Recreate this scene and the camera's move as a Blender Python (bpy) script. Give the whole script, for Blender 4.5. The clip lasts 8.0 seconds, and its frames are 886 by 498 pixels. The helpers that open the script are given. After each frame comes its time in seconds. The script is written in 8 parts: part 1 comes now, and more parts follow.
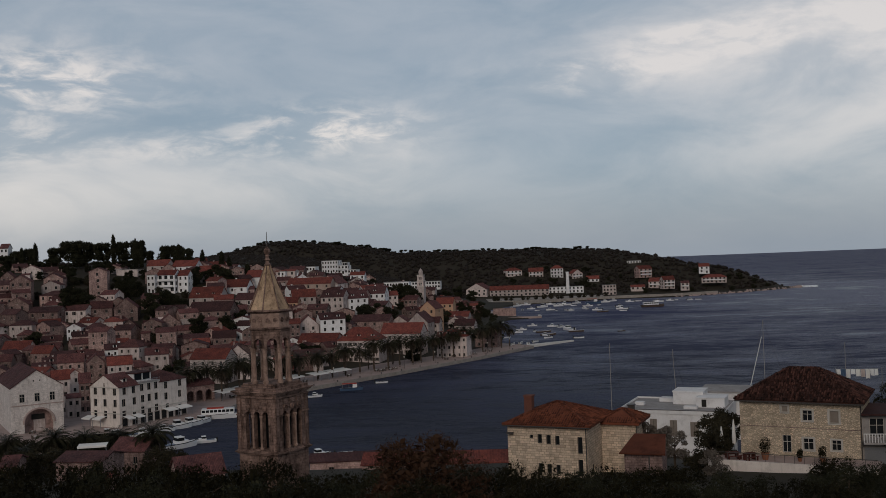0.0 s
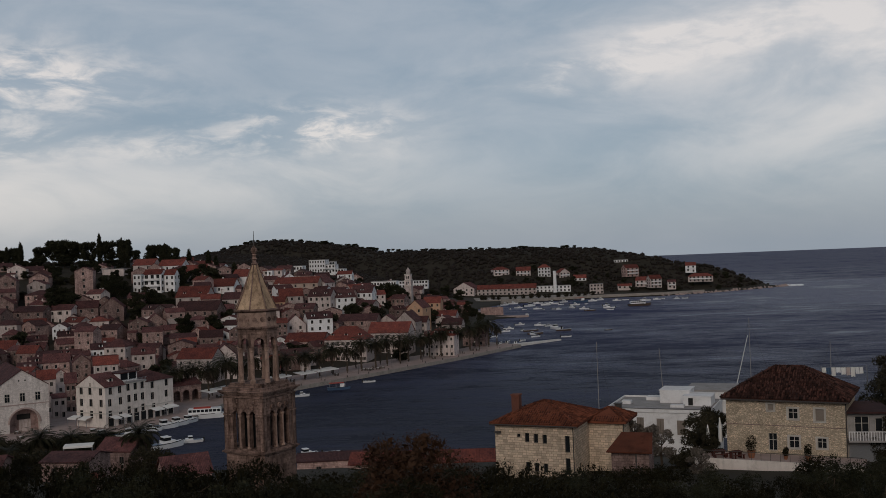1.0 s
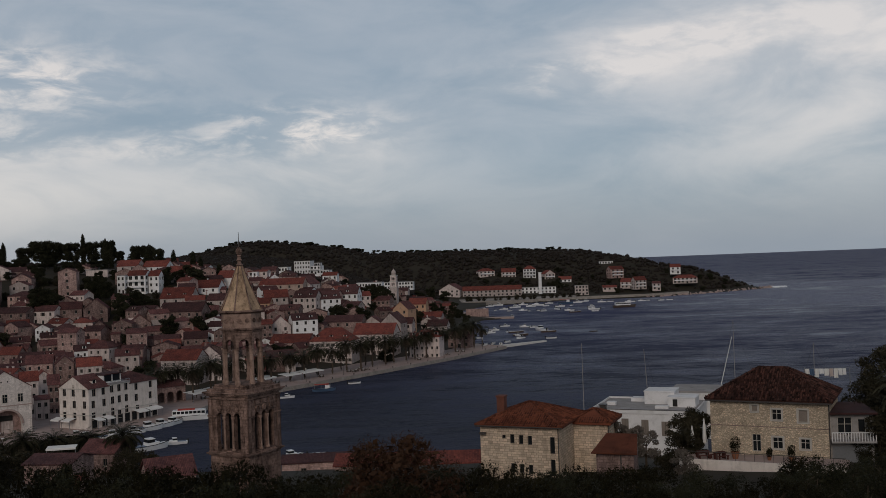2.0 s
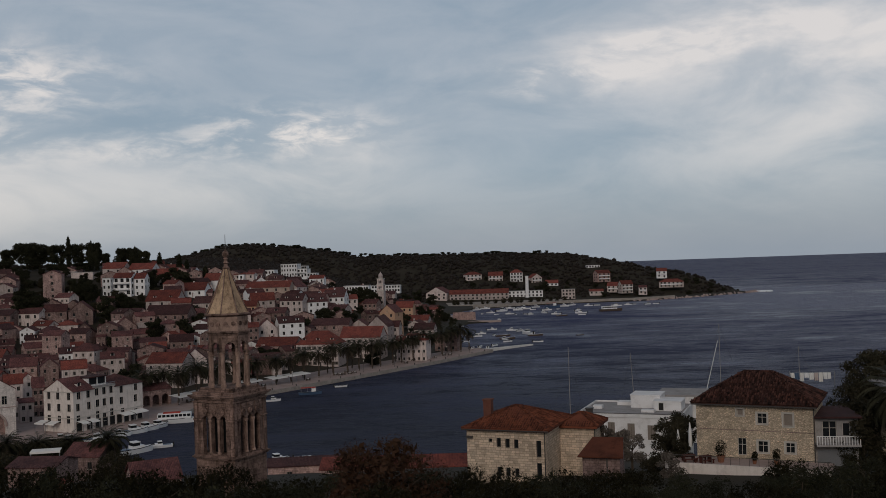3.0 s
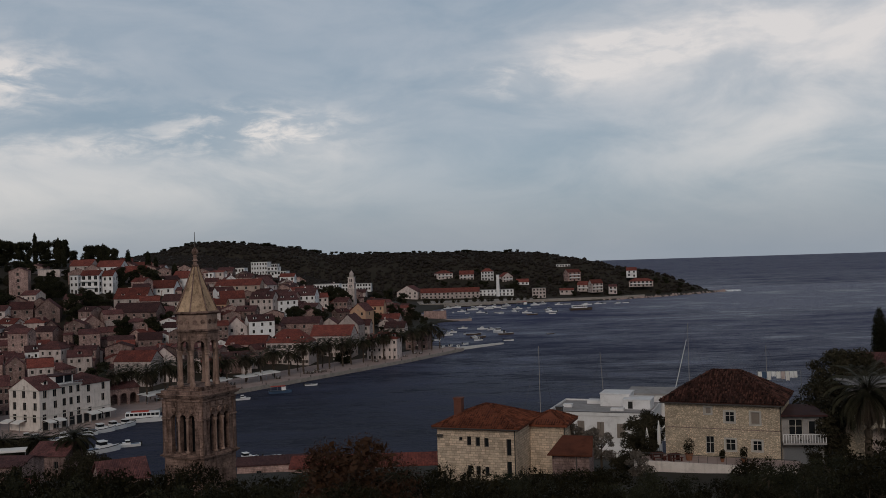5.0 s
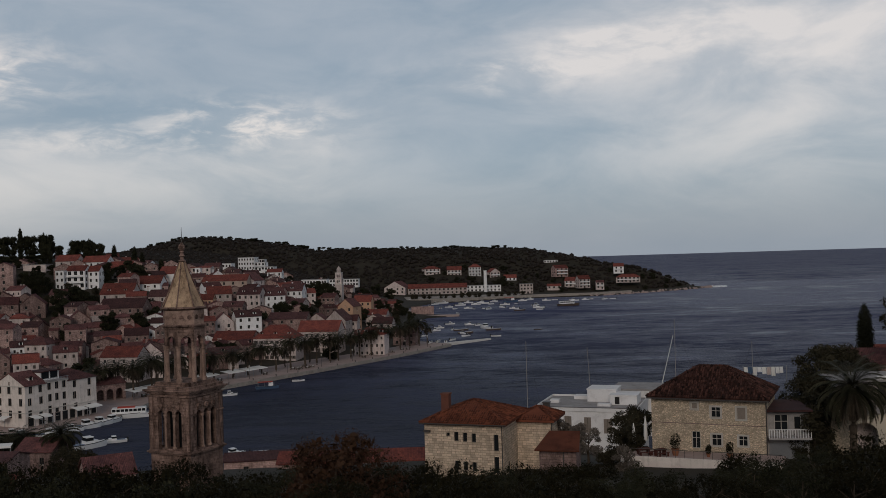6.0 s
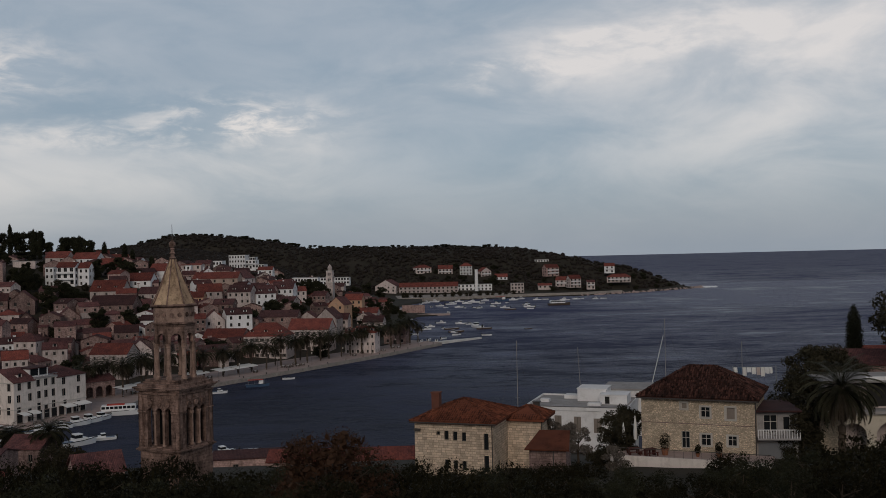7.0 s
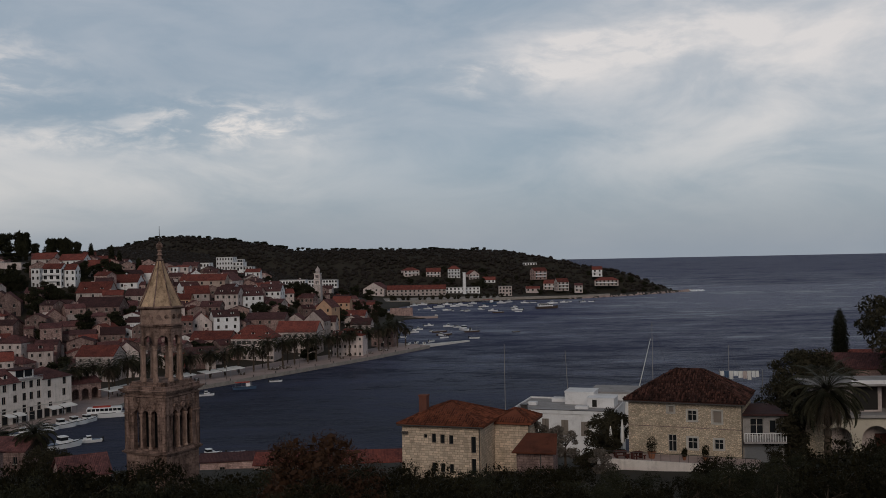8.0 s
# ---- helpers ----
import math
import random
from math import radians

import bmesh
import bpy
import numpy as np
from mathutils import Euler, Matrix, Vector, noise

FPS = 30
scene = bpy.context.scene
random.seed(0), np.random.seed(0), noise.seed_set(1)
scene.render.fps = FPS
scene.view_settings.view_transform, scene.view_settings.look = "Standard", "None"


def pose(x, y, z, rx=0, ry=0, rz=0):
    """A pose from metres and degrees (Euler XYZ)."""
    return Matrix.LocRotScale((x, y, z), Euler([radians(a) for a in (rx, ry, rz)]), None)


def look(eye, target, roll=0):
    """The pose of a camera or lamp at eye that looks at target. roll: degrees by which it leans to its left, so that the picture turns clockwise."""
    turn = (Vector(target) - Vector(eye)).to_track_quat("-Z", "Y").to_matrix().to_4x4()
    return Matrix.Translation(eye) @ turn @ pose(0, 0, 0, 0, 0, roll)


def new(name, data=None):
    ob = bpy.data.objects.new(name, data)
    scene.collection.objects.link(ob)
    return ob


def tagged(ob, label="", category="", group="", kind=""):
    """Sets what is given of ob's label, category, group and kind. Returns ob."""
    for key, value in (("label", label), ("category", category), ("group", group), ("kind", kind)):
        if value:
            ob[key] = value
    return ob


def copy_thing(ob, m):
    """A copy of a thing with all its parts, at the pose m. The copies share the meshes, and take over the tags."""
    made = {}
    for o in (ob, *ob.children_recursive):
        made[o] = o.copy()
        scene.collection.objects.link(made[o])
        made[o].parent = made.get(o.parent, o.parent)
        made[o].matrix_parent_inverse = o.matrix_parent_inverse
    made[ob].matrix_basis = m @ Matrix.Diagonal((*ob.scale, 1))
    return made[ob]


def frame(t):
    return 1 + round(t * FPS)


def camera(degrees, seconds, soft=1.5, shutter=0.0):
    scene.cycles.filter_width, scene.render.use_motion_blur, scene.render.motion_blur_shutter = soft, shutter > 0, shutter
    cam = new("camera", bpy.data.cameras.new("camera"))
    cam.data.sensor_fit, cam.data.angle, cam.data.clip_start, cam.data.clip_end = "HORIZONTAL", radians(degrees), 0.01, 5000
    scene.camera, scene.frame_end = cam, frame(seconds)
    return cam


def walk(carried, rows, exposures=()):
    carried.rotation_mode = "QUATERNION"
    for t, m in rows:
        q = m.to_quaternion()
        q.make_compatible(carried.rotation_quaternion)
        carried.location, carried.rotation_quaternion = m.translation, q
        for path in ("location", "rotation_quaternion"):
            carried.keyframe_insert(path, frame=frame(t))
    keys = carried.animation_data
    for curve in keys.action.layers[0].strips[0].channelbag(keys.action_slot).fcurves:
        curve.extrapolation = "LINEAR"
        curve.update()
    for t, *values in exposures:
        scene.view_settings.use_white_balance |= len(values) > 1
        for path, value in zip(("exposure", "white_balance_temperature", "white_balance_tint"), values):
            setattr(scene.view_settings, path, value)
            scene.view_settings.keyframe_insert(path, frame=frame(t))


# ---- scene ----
# ---- camera and walk ----
cam = camera(48.4, 8.0, soft=0.6)
EYE = 45.0
ROWS = [
    (0.0, 0.000, 0.428, -2.186), (0.5, -0.337, 0.371, -2.263), (1.0, -0.730, 0.350, -2.216),
    (1.5, -1.156, 0.357, -2.203), (3.0, -2.331, 0.566, -1.962), (3.5, -2.656, 0.647, -1.929),
    (4.0, -3.033, 0.644, -1.912), (4.5, -3.537, 0.566, -1.778), (6.0, -4.720, 0.160, -1.668),
    (6.5, -4.983, 0.085, -1.451), (7.0, -5.227, 0.077, -1.328), (7.5, -5.569, 0.135, -1.182),
    (8.0, -5.922, 0.228, -1.105),
]
walk(cam, [(t, pose(0, 0, EYE, 90 + pitch, 0, yaw) @ pose(0, 0, 0, 0, 0, roll)) for t, yaw, pitch, roll in ROWS],
     [(0.0, 0.0, 6900, 14), (8.0, 0.0, 6900, 14)])

# ---- world and sun ----
SKY = 1.0
world = bpy.data.worlds.new("overcast_sky")
scene.world = world
world.use_nodes = True
wn, wl = world.node_tree.nodes, world.node_tree.links
wn.clear()


def wnode(kind, **values):
    n = wn.new(kind)
    for k, v in values.items():
        n.inputs[k].default_value = v
    return n


def wmath(op, a, b=None, c=None, clamp=False):
    n = wn.new("ShaderNodeMath")
    n.operation, n.use_clamp = op, clamp
    for i, s in enumerate((a, b, c)):
        if s is None:
            continue
        if isinstance(s, (int, float)):
            n.inputs[i].default_value = s
        else:
            wl.new(s, n.inputs[i])
    return n.outputs[0]


def wmix(fac, a, b):
    n = wn.new("ShaderNodeMix")
    n.data_type = "RGBA"
    for s, v in ((n.inputs[0], fac), (n.inputs[6], a), (n.inputs[7], b)):
        if isinstance(v, (int, float, tuple)):
            s.default_value = v
        else:
            wl.new(v, s)
    return n.outputs[2]


def wsmooth(x, lo, hi):
    n = wn.new("ShaderNodeMapRange")
    n.interpolation_type = "SMOOTHSTEP"
    n.inputs[1].default_value, n.inputs[2].default_value = lo, hi
    wl.new(x, n.inputs[0])
    return n.outputs[0]


sky = wn.new("ShaderNodeTexSky")
sky.sky_type, sky.sun_disc = "NISHITA", False
sky.sun_elevation, sky.sun_rotation = radians(27), radians(191)
coord = wn.new("ShaderNodeTexCoord")
sep = wn.new("ShaderNodeSeparateXYZ")
wl.new(coord.outputs["Generated"], sep.inputs[0])
# azimuth and height of a direction, in degrees
azim = wmath("MULTIPLY", wmath("ARCTAN2", sep.outputs[0], sep.outputs[1]), 57.2958)
elev = wmath("MULTIPLY", wmath("ARCSINE", sep.outputs[2]), 57.2958)
comb = wn.new("ShaderNodeCombineXYZ")
wl.new(wmath("MULTIPLY", azim, 0.05), comb.inputs[0])
wl.new(wmath("MULTIPLY", elev, 0.13), comb.inputs[1])


def wnoise(scale, detail, seed, rough=0.55, warp=0.4):
    n = wnode("ShaderNodeTexNoise", Scale=scale, Detail=detail, Roughness=rough, Distortion=warp)
    m = wn.new("ShaderNodeMapping")
    m.inputs["Location"].default_value = (seed, seed * 0.7, seed * 1.3)
    wl.new(comb.outputs[0], m.inputs[0])
    wl.new(m.outputs[0], n.inputs["Vector"])
    return n.outputs["Fac"]


def wpatch(a, e, ra, re):
    """A soft round patch of sky at azimuth a and height e."""
    x = wmath("DIVIDE", wmath("SUBTRACT", azim, a), ra)
    y = wmath("DIVIDE", wmath("SUBTRACT", elev, e), re)
    d = wmath("ADD", wmath("MULTIPLY", x, x), wmath("MULTIPLY", y, y))
    return wmath("POWER", 2.718, wmath("MULTIPLY", d, -1.0))


broad, fine = wnoise(1.0, 4, 3.1, 0.5), wnoise(7.6, 8, 8.4, 0.6, 0.4)
wisps = wnoise(2.3, 8, 5.7, 0.58, 0.5)
puffs = wmath("ADD", wmath("MULTIPLY", wisps, 0.4), wmath("MULTIPLY", fine, 0.6))
veil = wmath("ADD", wmath("MULTIPLY", broad, 0.45), wmath("MULTIPLY", wisps, 0.55))
grey = wmix(wsmooth(veil, 0.34, 0.66), (0.235, 0.33, 0.425, 1), (0.375, 0.445, 0.52, 1))
grey = wmix(wsmooth(elev, 15.0, 40.0), grey, (0.12, 0.145, 0.175, 1))
low = wmath("SUBTRACT", 1.0, wsmooth(elev, 0.0, 6.0))
grey = wmix(wmath("MULTIPLY", low, 0.8), grey, (0.25, 0.312, 0.392, 1))


def wsum(patches, first):
    for a, e, ra, re, k in patches:
        p_ = wmath("MULTIPLY", wpatch(a, e, ra, re), k)
        first = p_ if first is None else wmath("ADD", first, p_)
    return first


# broken bright clouds (azimuth, height, half widths, amount), then smooth thin ones, then the blue-grey gaps between them
crisp = wsum(((-22.0, 10.2, 5.2, 1.7, 1.5), (-26, 6.9, 6, 1.2, 1.0), (-6.2, 7.6, 4.6, 1.15, 1.5), (-14, 6.6, 4.5, 0.8, 0.7), (9, 10.0, 5, 0.9, 0.6), (15, 11.6, 5, 1.2, 0.5), (-75, 14, 30, 10, 0.7)), None)
crisp = wmath("MULTIPLY", crisp, wsmooth(puffs, 0.43, 0.63))
thin = wsum(((-26, 4.2, 9, 3.0, 0.66), (-4.5, 5.6, 4.5, 2.0, 0.55), (-13, 4.4, 8, 1.9, 0.38), (9, 9.8, 5.5, 1.3, 0.35), (17, 11.8, 7, 2.2, 0.8), (29, 12.5, 10, 4.5, 0.95), (22, 7.0, 8, 3.6, 0.5), (85, 14, 40, 10, 0.6)), None)
thin = wmath("MULTIPLY", thin, wmath("ADD", wmath("MULTIPLY", wsmooth(veil, 0.36, 0.62), 0.75), 0.42))
gaps = wsum(((-9, 10.2, 4.0, 1.5, 0.5), (3, 7.6, 3.5, 2.6, 0.35), (-16.5, 8.0, 3.0, 0.8, 0.4), (-2, 12.8, 9, 1.4, 0.3)), None)
grey = wmix(wmath("MULTIPLY", gaps, 0.6, clamp=True), grey, (0.20, 0.29, 0.385, 1))
cloud = wmath("ADD", crisp, thin, clamp=True)
cloud = wmix(cloud, grey, (0.70, 0.70, 0.70, 1))
soft_sky = wn.new("ShaderNodeVectorMath")
soft_sky.operation = "SCALE"
soft_sky.inputs["Scale"].default_value = 0.09
wl.new(sky.outputs[0], soft_sky.inputs[0])
both = wmix(0.88, soft_sky.outputs[0], cloud)
both = wmix(wsmooth(elev, -2.5, -0.9), (0.30, 0.34, 0.38, 1), both)
back = wnode("ShaderNodeBackground", Strength=SKY)
wl.new(both, back.inputs[0])
wout = wn.new("ShaderNodeOutputWorld")
wl.new(back.outputs[0], wout.inputs[0])

sun = new("sun", bpy.data.lights.new("sun", "SUN"))
sun.data.energy, sun.data.angle, sun.data.color = 0.75, radians(25), (1.0, 0.92, 0.82)
sun.matrix_world = look((-90, -240, 230), (0, 200, 0))

# ---- materials ----


def mat(name, base, other=None, rough=0.85, scale=1.0, fleck=8.0, bump=0.3, spread=0.0, metal=0.0, dirt=0.0, pattern=None, islands=0.0, streaks=0.0, joints=1.0):
    """A surface in two tones at two scales, with relief. spread: how far separate objects differ; pattern: blocks, rubble, tiles or planks."""
    m = bpy.data.materials.new(name)
    m.use_nodes = True
    n, l = m.node_tree.nodes, m.node_tree.links
    p = n["Principled BSDF"]
    p.inputs["Roughness"].default_value, p.inputs["Metallic"].default_value = rough, metal
    p.inputs["Specular IOR Level"].default_value = 0.5 if rough < 0.65 else 0.15
    other = other or tuple(c * 0.72 for c in base)
    if name == "window_glass":
        p.inputs["Specular IOR Level"].default_value = 0.25
    tc = n.new("ShaderNodeTexCoord")
    info = n.new("ShaderNodeObjectInfo")
    shift = n.new("ShaderNodeVectorMath")
    shift.operation = "MULTIPLY_ADD"
    l.new(info.outputs["Random"], shift.inputs[0])
    shift.inputs[1].default_value = (37, 53, 71)
    l.new(tc.outputs["Object"], shift.inputs[2])
    big, small = n.new("ShaderNodeTexNoise"), n.new("ShaderNodeTexNoise")
    big.inputs["Scale"].default_value, big.inputs["Detail"].default_value = 0.35 * scale, 4
    small.inputs["Scale"].default_value, small.inputs["Detail"].default_value = fleck * scale, 3
    for t in (big, small):
        l.new(shift.outputs[0], t.inputs["Vector"])
    add = n.new("ShaderNodeMath")
    add.operation = "MULTIPLY_ADD"
    l.new(small.outputs["Fac"], add.inputs[0])
    add.inputs[1].default_value = 0.5
    l.new(big.outputs["Fac"], add.inputs[2])
    ramp = n.new("ShaderNodeMapRange")
    ramp.inputs[1].default_value, ramp.inputs[2].default_value = 0.5, 1.0
    l.new(add.outputs[0], ramp.inputs[0])
    mix = n.new("ShaderNodeMix")
    mix.data_type = "RGBA"
    mix.inputs[6].default_value, mix.inputs[7].default_value = (*base, 1), (*other, 1)
    l.new(ramp.outputs[0], mix.inputs[0])
    colour, height = mix.outputs[2], small.outputs["Fac"]

    def blend(kind, fac, a, b):
        x = n.new("ShaderNodeMix")
        x.data_type, x.blend_type = "RGBA", kind
        for s, v in ((x.inputs[0], fac), (x.inputs[6], a), (x.inputs[7], b)):
            if isinstance(v, (int, float, tuple)):
                s.default_value = v
            else:
                l.new(v, s)
        return x.outputs[2]

    if pattern == "blocks":
        uv = n.new("ShaderNodeUVMap")
        b = n.new("ShaderNodeTexBrick")
        wob = n.new("ShaderNodeTexNoise")
        wob.inputs["Scale"].default_value = 1.6
        l.new(uv.outputs[0], wob.inputs["Vector"])
        bend = n.new("ShaderNodeVectorMath")
        bend.operation = "MULTIPLY_ADD"
        l.new(wob.outputs["Color"], bend.inputs[0])
        bend.inputs[1].default_value = (0.16, 0.1, 0)
        l.new(uv.outputs[0], bend.inputs[2])
        l.new(bend.outputs[0], b.inputs["Vector"])
        b.squash, b.squash_frequency, b.offset = 0.8, 3, 0.42
        for k, v in (("Scale", 1.0), ("Brick Width", 0.55), ("Row Height", 0.27), ("Mortar Size", 0.02), ("Mortar Smooth", 0.4), ("Bias", 0.0)):
            b.inputs[k].default_value = v
        b.inputs["Color1"].default_value, b.inputs["Color2"].default_value, b.inputs["Mortar"].default_value = (1.05, 1.0, 0.95, 1), (0.66, 0.63, 0.6, 1), (0.42, 0.39, 0.36, 1)
        colour = blend("MULTIPLY", joints, colour, b.outputs["Color"])
        inv = n.new("ShaderNodeMath")
        inv.operation = "SUBTRACT"
        inv.inputs[0].default_value = 1.0
        l.new(b.outputs["Fac"], inv.inputs[1])
        height = inv.outputs[0]
    elif pattern == "rubble":
        v = n.new("ShaderNodeTexVoronoi")
        v.feature = "DISTANCE_TO_EDGE"
        v.inputs["Scale"].default_value = 6.2
        vc = n.new("ShaderNodeTexVoronoi")
        vc.inputs["Scale"].default_value = 6.2
        sq = n.new("ShaderNodeMapping")
        sq.inputs["Scale"].default_value = (0.75, 1.25, 1)
        uv = n.new("ShaderNodeUVMap")
        l.new(uv.outputs[0], sq.inputs[0])
        l.new(sq.outputs[0], v.inputs["Vector"])
        l.new(sq.outputs[0], vc.inputs["Vector"])
        r = n.new("ShaderNodeMapRange")
        r.inputs[1].default_value, r.inputs[2].default_value = 0.02, 0.12
        l.new(v.outputs["Distance"], r.inputs[0])
        bw = n.new("ShaderNodeSeparateColor")
        l.new(vc.outputs["Color"], bw.inputs[0])
        tone = n.new("ShaderNodeMapRange")
        tone.inputs[3].default_value, tone.inputs[4].default_value = 0.62, 1.15
        l.new(bw.outputs[0], tone.inputs[0])
        colour = blend("MULTIPLY", 1.0, colour, tone.outputs[0])
        colour = blend("MIX", r.outputs[0], (0.36, 0.29, 0.215, 1), colour)
        height = r.outputs[0]
    elif pattern == "tiles":
        uv = n.new("ShaderNodeUVMap")
        ribs, rows = n.new("ShaderNodeTexWave"), n.new("ShaderNodeTexBrick")
        ribs.inputs["Scale"].default_value = 1.45
        ribs.inputs["Distortion"].default_value = 0.4
        l.new(uv.outputs[0], ribs.inputs["Vector"])
        l.new(uv.outputs[0], rows.inputs["Vector"])
        for k, v in (("Scale", 1.0), ("Brick Width", 0.24), ("Row Height", 0.36), ("Mortar Size", 0.02), ("Mortar Smooth", 0.5)):
            rows.inputs[k].default_value = v
        rows.offset = 0.0
        rows.inputs["Color1"].default_value, rows.inputs["Color2"].default_value, rows.inputs["Mortar"].default_value = (1.2, 1.12, 1.05, 1), (0.6, 0.62, 0.66, 1), (0.35, 0.33, 0.32, 1)
        colour = blend("MULTIPLY", 0.85, colour, rows.outputs["Color"])
        height = ribs.outputs["Fac"]
    if dirt:
        d = n.new("ShaderNodeTexNoise")
        d.inputs["Scale"].default_value, d.inputs["Detail"].default_value, d.inputs["Roughness"].default_value = 0.9 * scale, 7, 0.7
        l.new(shift.outputs[0], d.inputs["Vector"])
        r = n.new("ShaderNodeMapRange")
        r.inputs[1].default_value, r.inputs[2].default_value, r.inputs[4].default_value = 0.5, 0.68, dirt
        l.new(d.outputs["Fac"], r.inputs[0])
        colour = blend("MULTIPLY", r.outputs[0], colour, (0.32, 0.30, 0.28, 1))
    if streaks:
        # rain-washed stains that run down the wall
        sm, sn, sr = n.new("ShaderNodeMapping"), n.new("ShaderNodeTexNoise"), n.new("ShaderNodeMapRange")
        sm.inputs["Scale"].default_value = (1.0, 1.0, 0.16)
        sn.inputs["Scale"].default_value, sn.inputs["Detail"].default_value, sn.inputs["Roughness"].default_value = 1.7, 6, 0.65
        l.new(shift.outputs[0], sm.inputs[0])
        l.new(sm.outputs[0], sn.inputs["Vector"])
        sr.inputs[1].default_value, sr.inputs[2].default_value, sr.inputs[4].default_value = 0.5, 0.66, streaks
        l.new(sn.outputs["Fac"], sr.inputs[0])
        colour = blend("MULTIPLY", sr.outputs[0], colour, (0.24, 0.21, 0.19, 1))
    if spread:
        hsv = n.new("ShaderNodeHueSaturation")
        r = n.new("ShaderNodeMapRange")
        r.inputs[3].default_value, r.inputs[4].default_value = 1 - spread, 1 + spread
        l.new(info.outputs["Random"], r.inputs[0])
        l.new(r.outputs[0], hsv.inputs["Value"])
        l.new(colour, hsv.inputs["Color"])
        colour = hsv.outputs[0]
    if islands:
        geo = n.new("ShaderNodeNewGeometry")
        r = n.new("ShaderNodeMapRange")
        r.inputs[3].default_value, r.inputs[4].default_value = 1 - islands, 1 + islands
        l.new(geo.outputs["Random Per Island"], r.inputs[0])
        colour = blend("MULTIPLY", 1.0, colour, r.outputs[0])
    l.new(colour, p.inputs["Base Color"])
    if bump:
        bn = n.new("ShaderNodeBump")
        bn.inputs["Strength"].default_value, bn.inputs["Distance"].default_value = bump, 0.06
        l.new(height, bn.inputs["Height"])
        l.new(bn.outputs[0], p.inputs["Normal"])
    return m


STONE = mat("old_grey_stone", (0.55, 0.39, 0.368), (0.285, 0.2, 0.19), spread=0.38, dirt=0.7, pattern="blocks", streaks=0.45)
TOWER_LIGHT = mat("lighter_column_limestone", (0.48, 0.3243, 0.2598), (0.22, 0.1457, 0.1163), dirt=0.65, scale=3.0, bump=0.6, streaks=0.6)
HOTEL = mat("cream_white_plaster", (0.74, 0.665, 0.615), (0.61, 0.54, 0.49), dirt=0.3, bump=0.15, streaks=0.25)
STONE_DARK = mat("weathered_stone", (0.38, 0.27, 0.258), (0.19, 0.134, 0.128), spread=0.34, dirt=0.7, pattern="blocks", streaks=0.5)
PLASTER = mat("pale_plaster", (0.60, 0.505, 0.475), (0.45, 0.372, 0.345), spread=0.26, dirt=0.4, bump=0.15, streaks=0.4)
WHITE = mat("white_render", (0.799, 0.788, 0.788), (0.67, 0.648, 0.637), spread=0.08, dirt=0.25, bump=0.1)
PINK = mat("pinkish_plaster", (0.425, 0.323, 0.272), (0.34, 0.246, 0.204), spread=0.12, dirt=0.3, bump=0.15)
OCHRE = mat("peach_plaster", (0.50, 0.31, 0.205), (0.40, 0.245, 0.165), spread=0.1, dirt=0.25, bump=0.15)
TILE = mat("old_terracotta_tiles", (0.175, 0.0752, 0.07136), (0.09, 0.04136, 0.04237), spread=0.38, dirt=0.6, pattern="tiles", bump=0.8)
TILE_RED = mat("red_terracotta_tiles", (0.255, 0.07332, 0.05575), (0.14, 0.04512, 0.03902), spread=0.3, dirt=0.45, pattern="tiles", bump=0.8)
TILE_BROWN = mat("brown_roof_tiles", (0.12, 0.0564, 0.05575), (0.066, 0.03478, 0.03568), spread=0.3, dirt=0.6, pattern="tiles", bump=0.8)
H_BLOCK = mat("cut_limestone_blocks", (0.81, 0.67, 0.54), (0.60, 0.49, 0.385), dirt=0.35, pattern="blocks", bump=0.7, streaks=0.15)
H_RUBBLE = mat("limestone_rubble", (0.82, 0.665, 0.495), (0.63, 0.505, 0.37), dirt=0.3, pattern="rubble", bump=0.9)
H_TILE = mat("orange_red_clay_tiles", (0.172, 0.053, 0.028), (0.094, 0.031, 0.019), dirt=0.6, islands=0.5, bump=0.4)
H_TILE_OLD = mat("dark_mossy_clay_tiles", (0.085, 0.034, 0.025), (0.038, 0.0205, 0.0175), dirt=0.7, scale=2.0, islands=0.85, bump=0.4)
TOWER_STONE = mat("weathered_tower_limestone", (0.41, 0.2707, 0.2249), (0.1, 0.0658, 0.05526), dirt=0.95, scale=3.2, bump=0.9, streaks=0.9, pattern="blocks", joints=0.4)
TOWER_PALE = mat("yellowed_limestone", (0.70, 0.49, 0.32), (0.32, 0.215, 0.145), dirt=0.8, scale=2.6, bump=0.7, streaks=0.7)
# near-black colour that paints the shade inside openings
DARK = mat("recess_shade", (0.03, 0.028, 0.026), rough=0.8, bump=0)
GLASS = mat("window_glass", (0.0175, 0.02, 0.0225), rough=0.15, bump=0)
SHUTTER = mat("brown_shutter_paint", (0.10, 0.075, 0.06), spread=0.4, rough=0.6, bump=0.1)
SHUTTER_GREY = mat("taupe_shutter_paint", (0.25, 0.205, 0.17), rough=0.6, bump=0.1)
FRAME = mat("pale_window_surround", (0.55, 0.51, 0.46), rough=0.8, bump=0.1)
WIN_FRAME = mat("weathered_window_frame", (0.20, 0.165, 0.14), spread=0.4, rough=0.7, bump=0.1)
METAL = mat("grey_metal", (0.32, 0.33, 0.35), rough=0.4, metal=0.7, bump=0)
PIPE = mat("dark_pipe", (0.06, 0.05, 0.045), rough=0.5, bump=0)
PAVE = mat("worn_limestone_paving", (0.41, 0.3149, 0.286), (0.31, 0.235, 0.2133), scale=0.5, dirt=0.3, rough=0.7, bump=0.1)
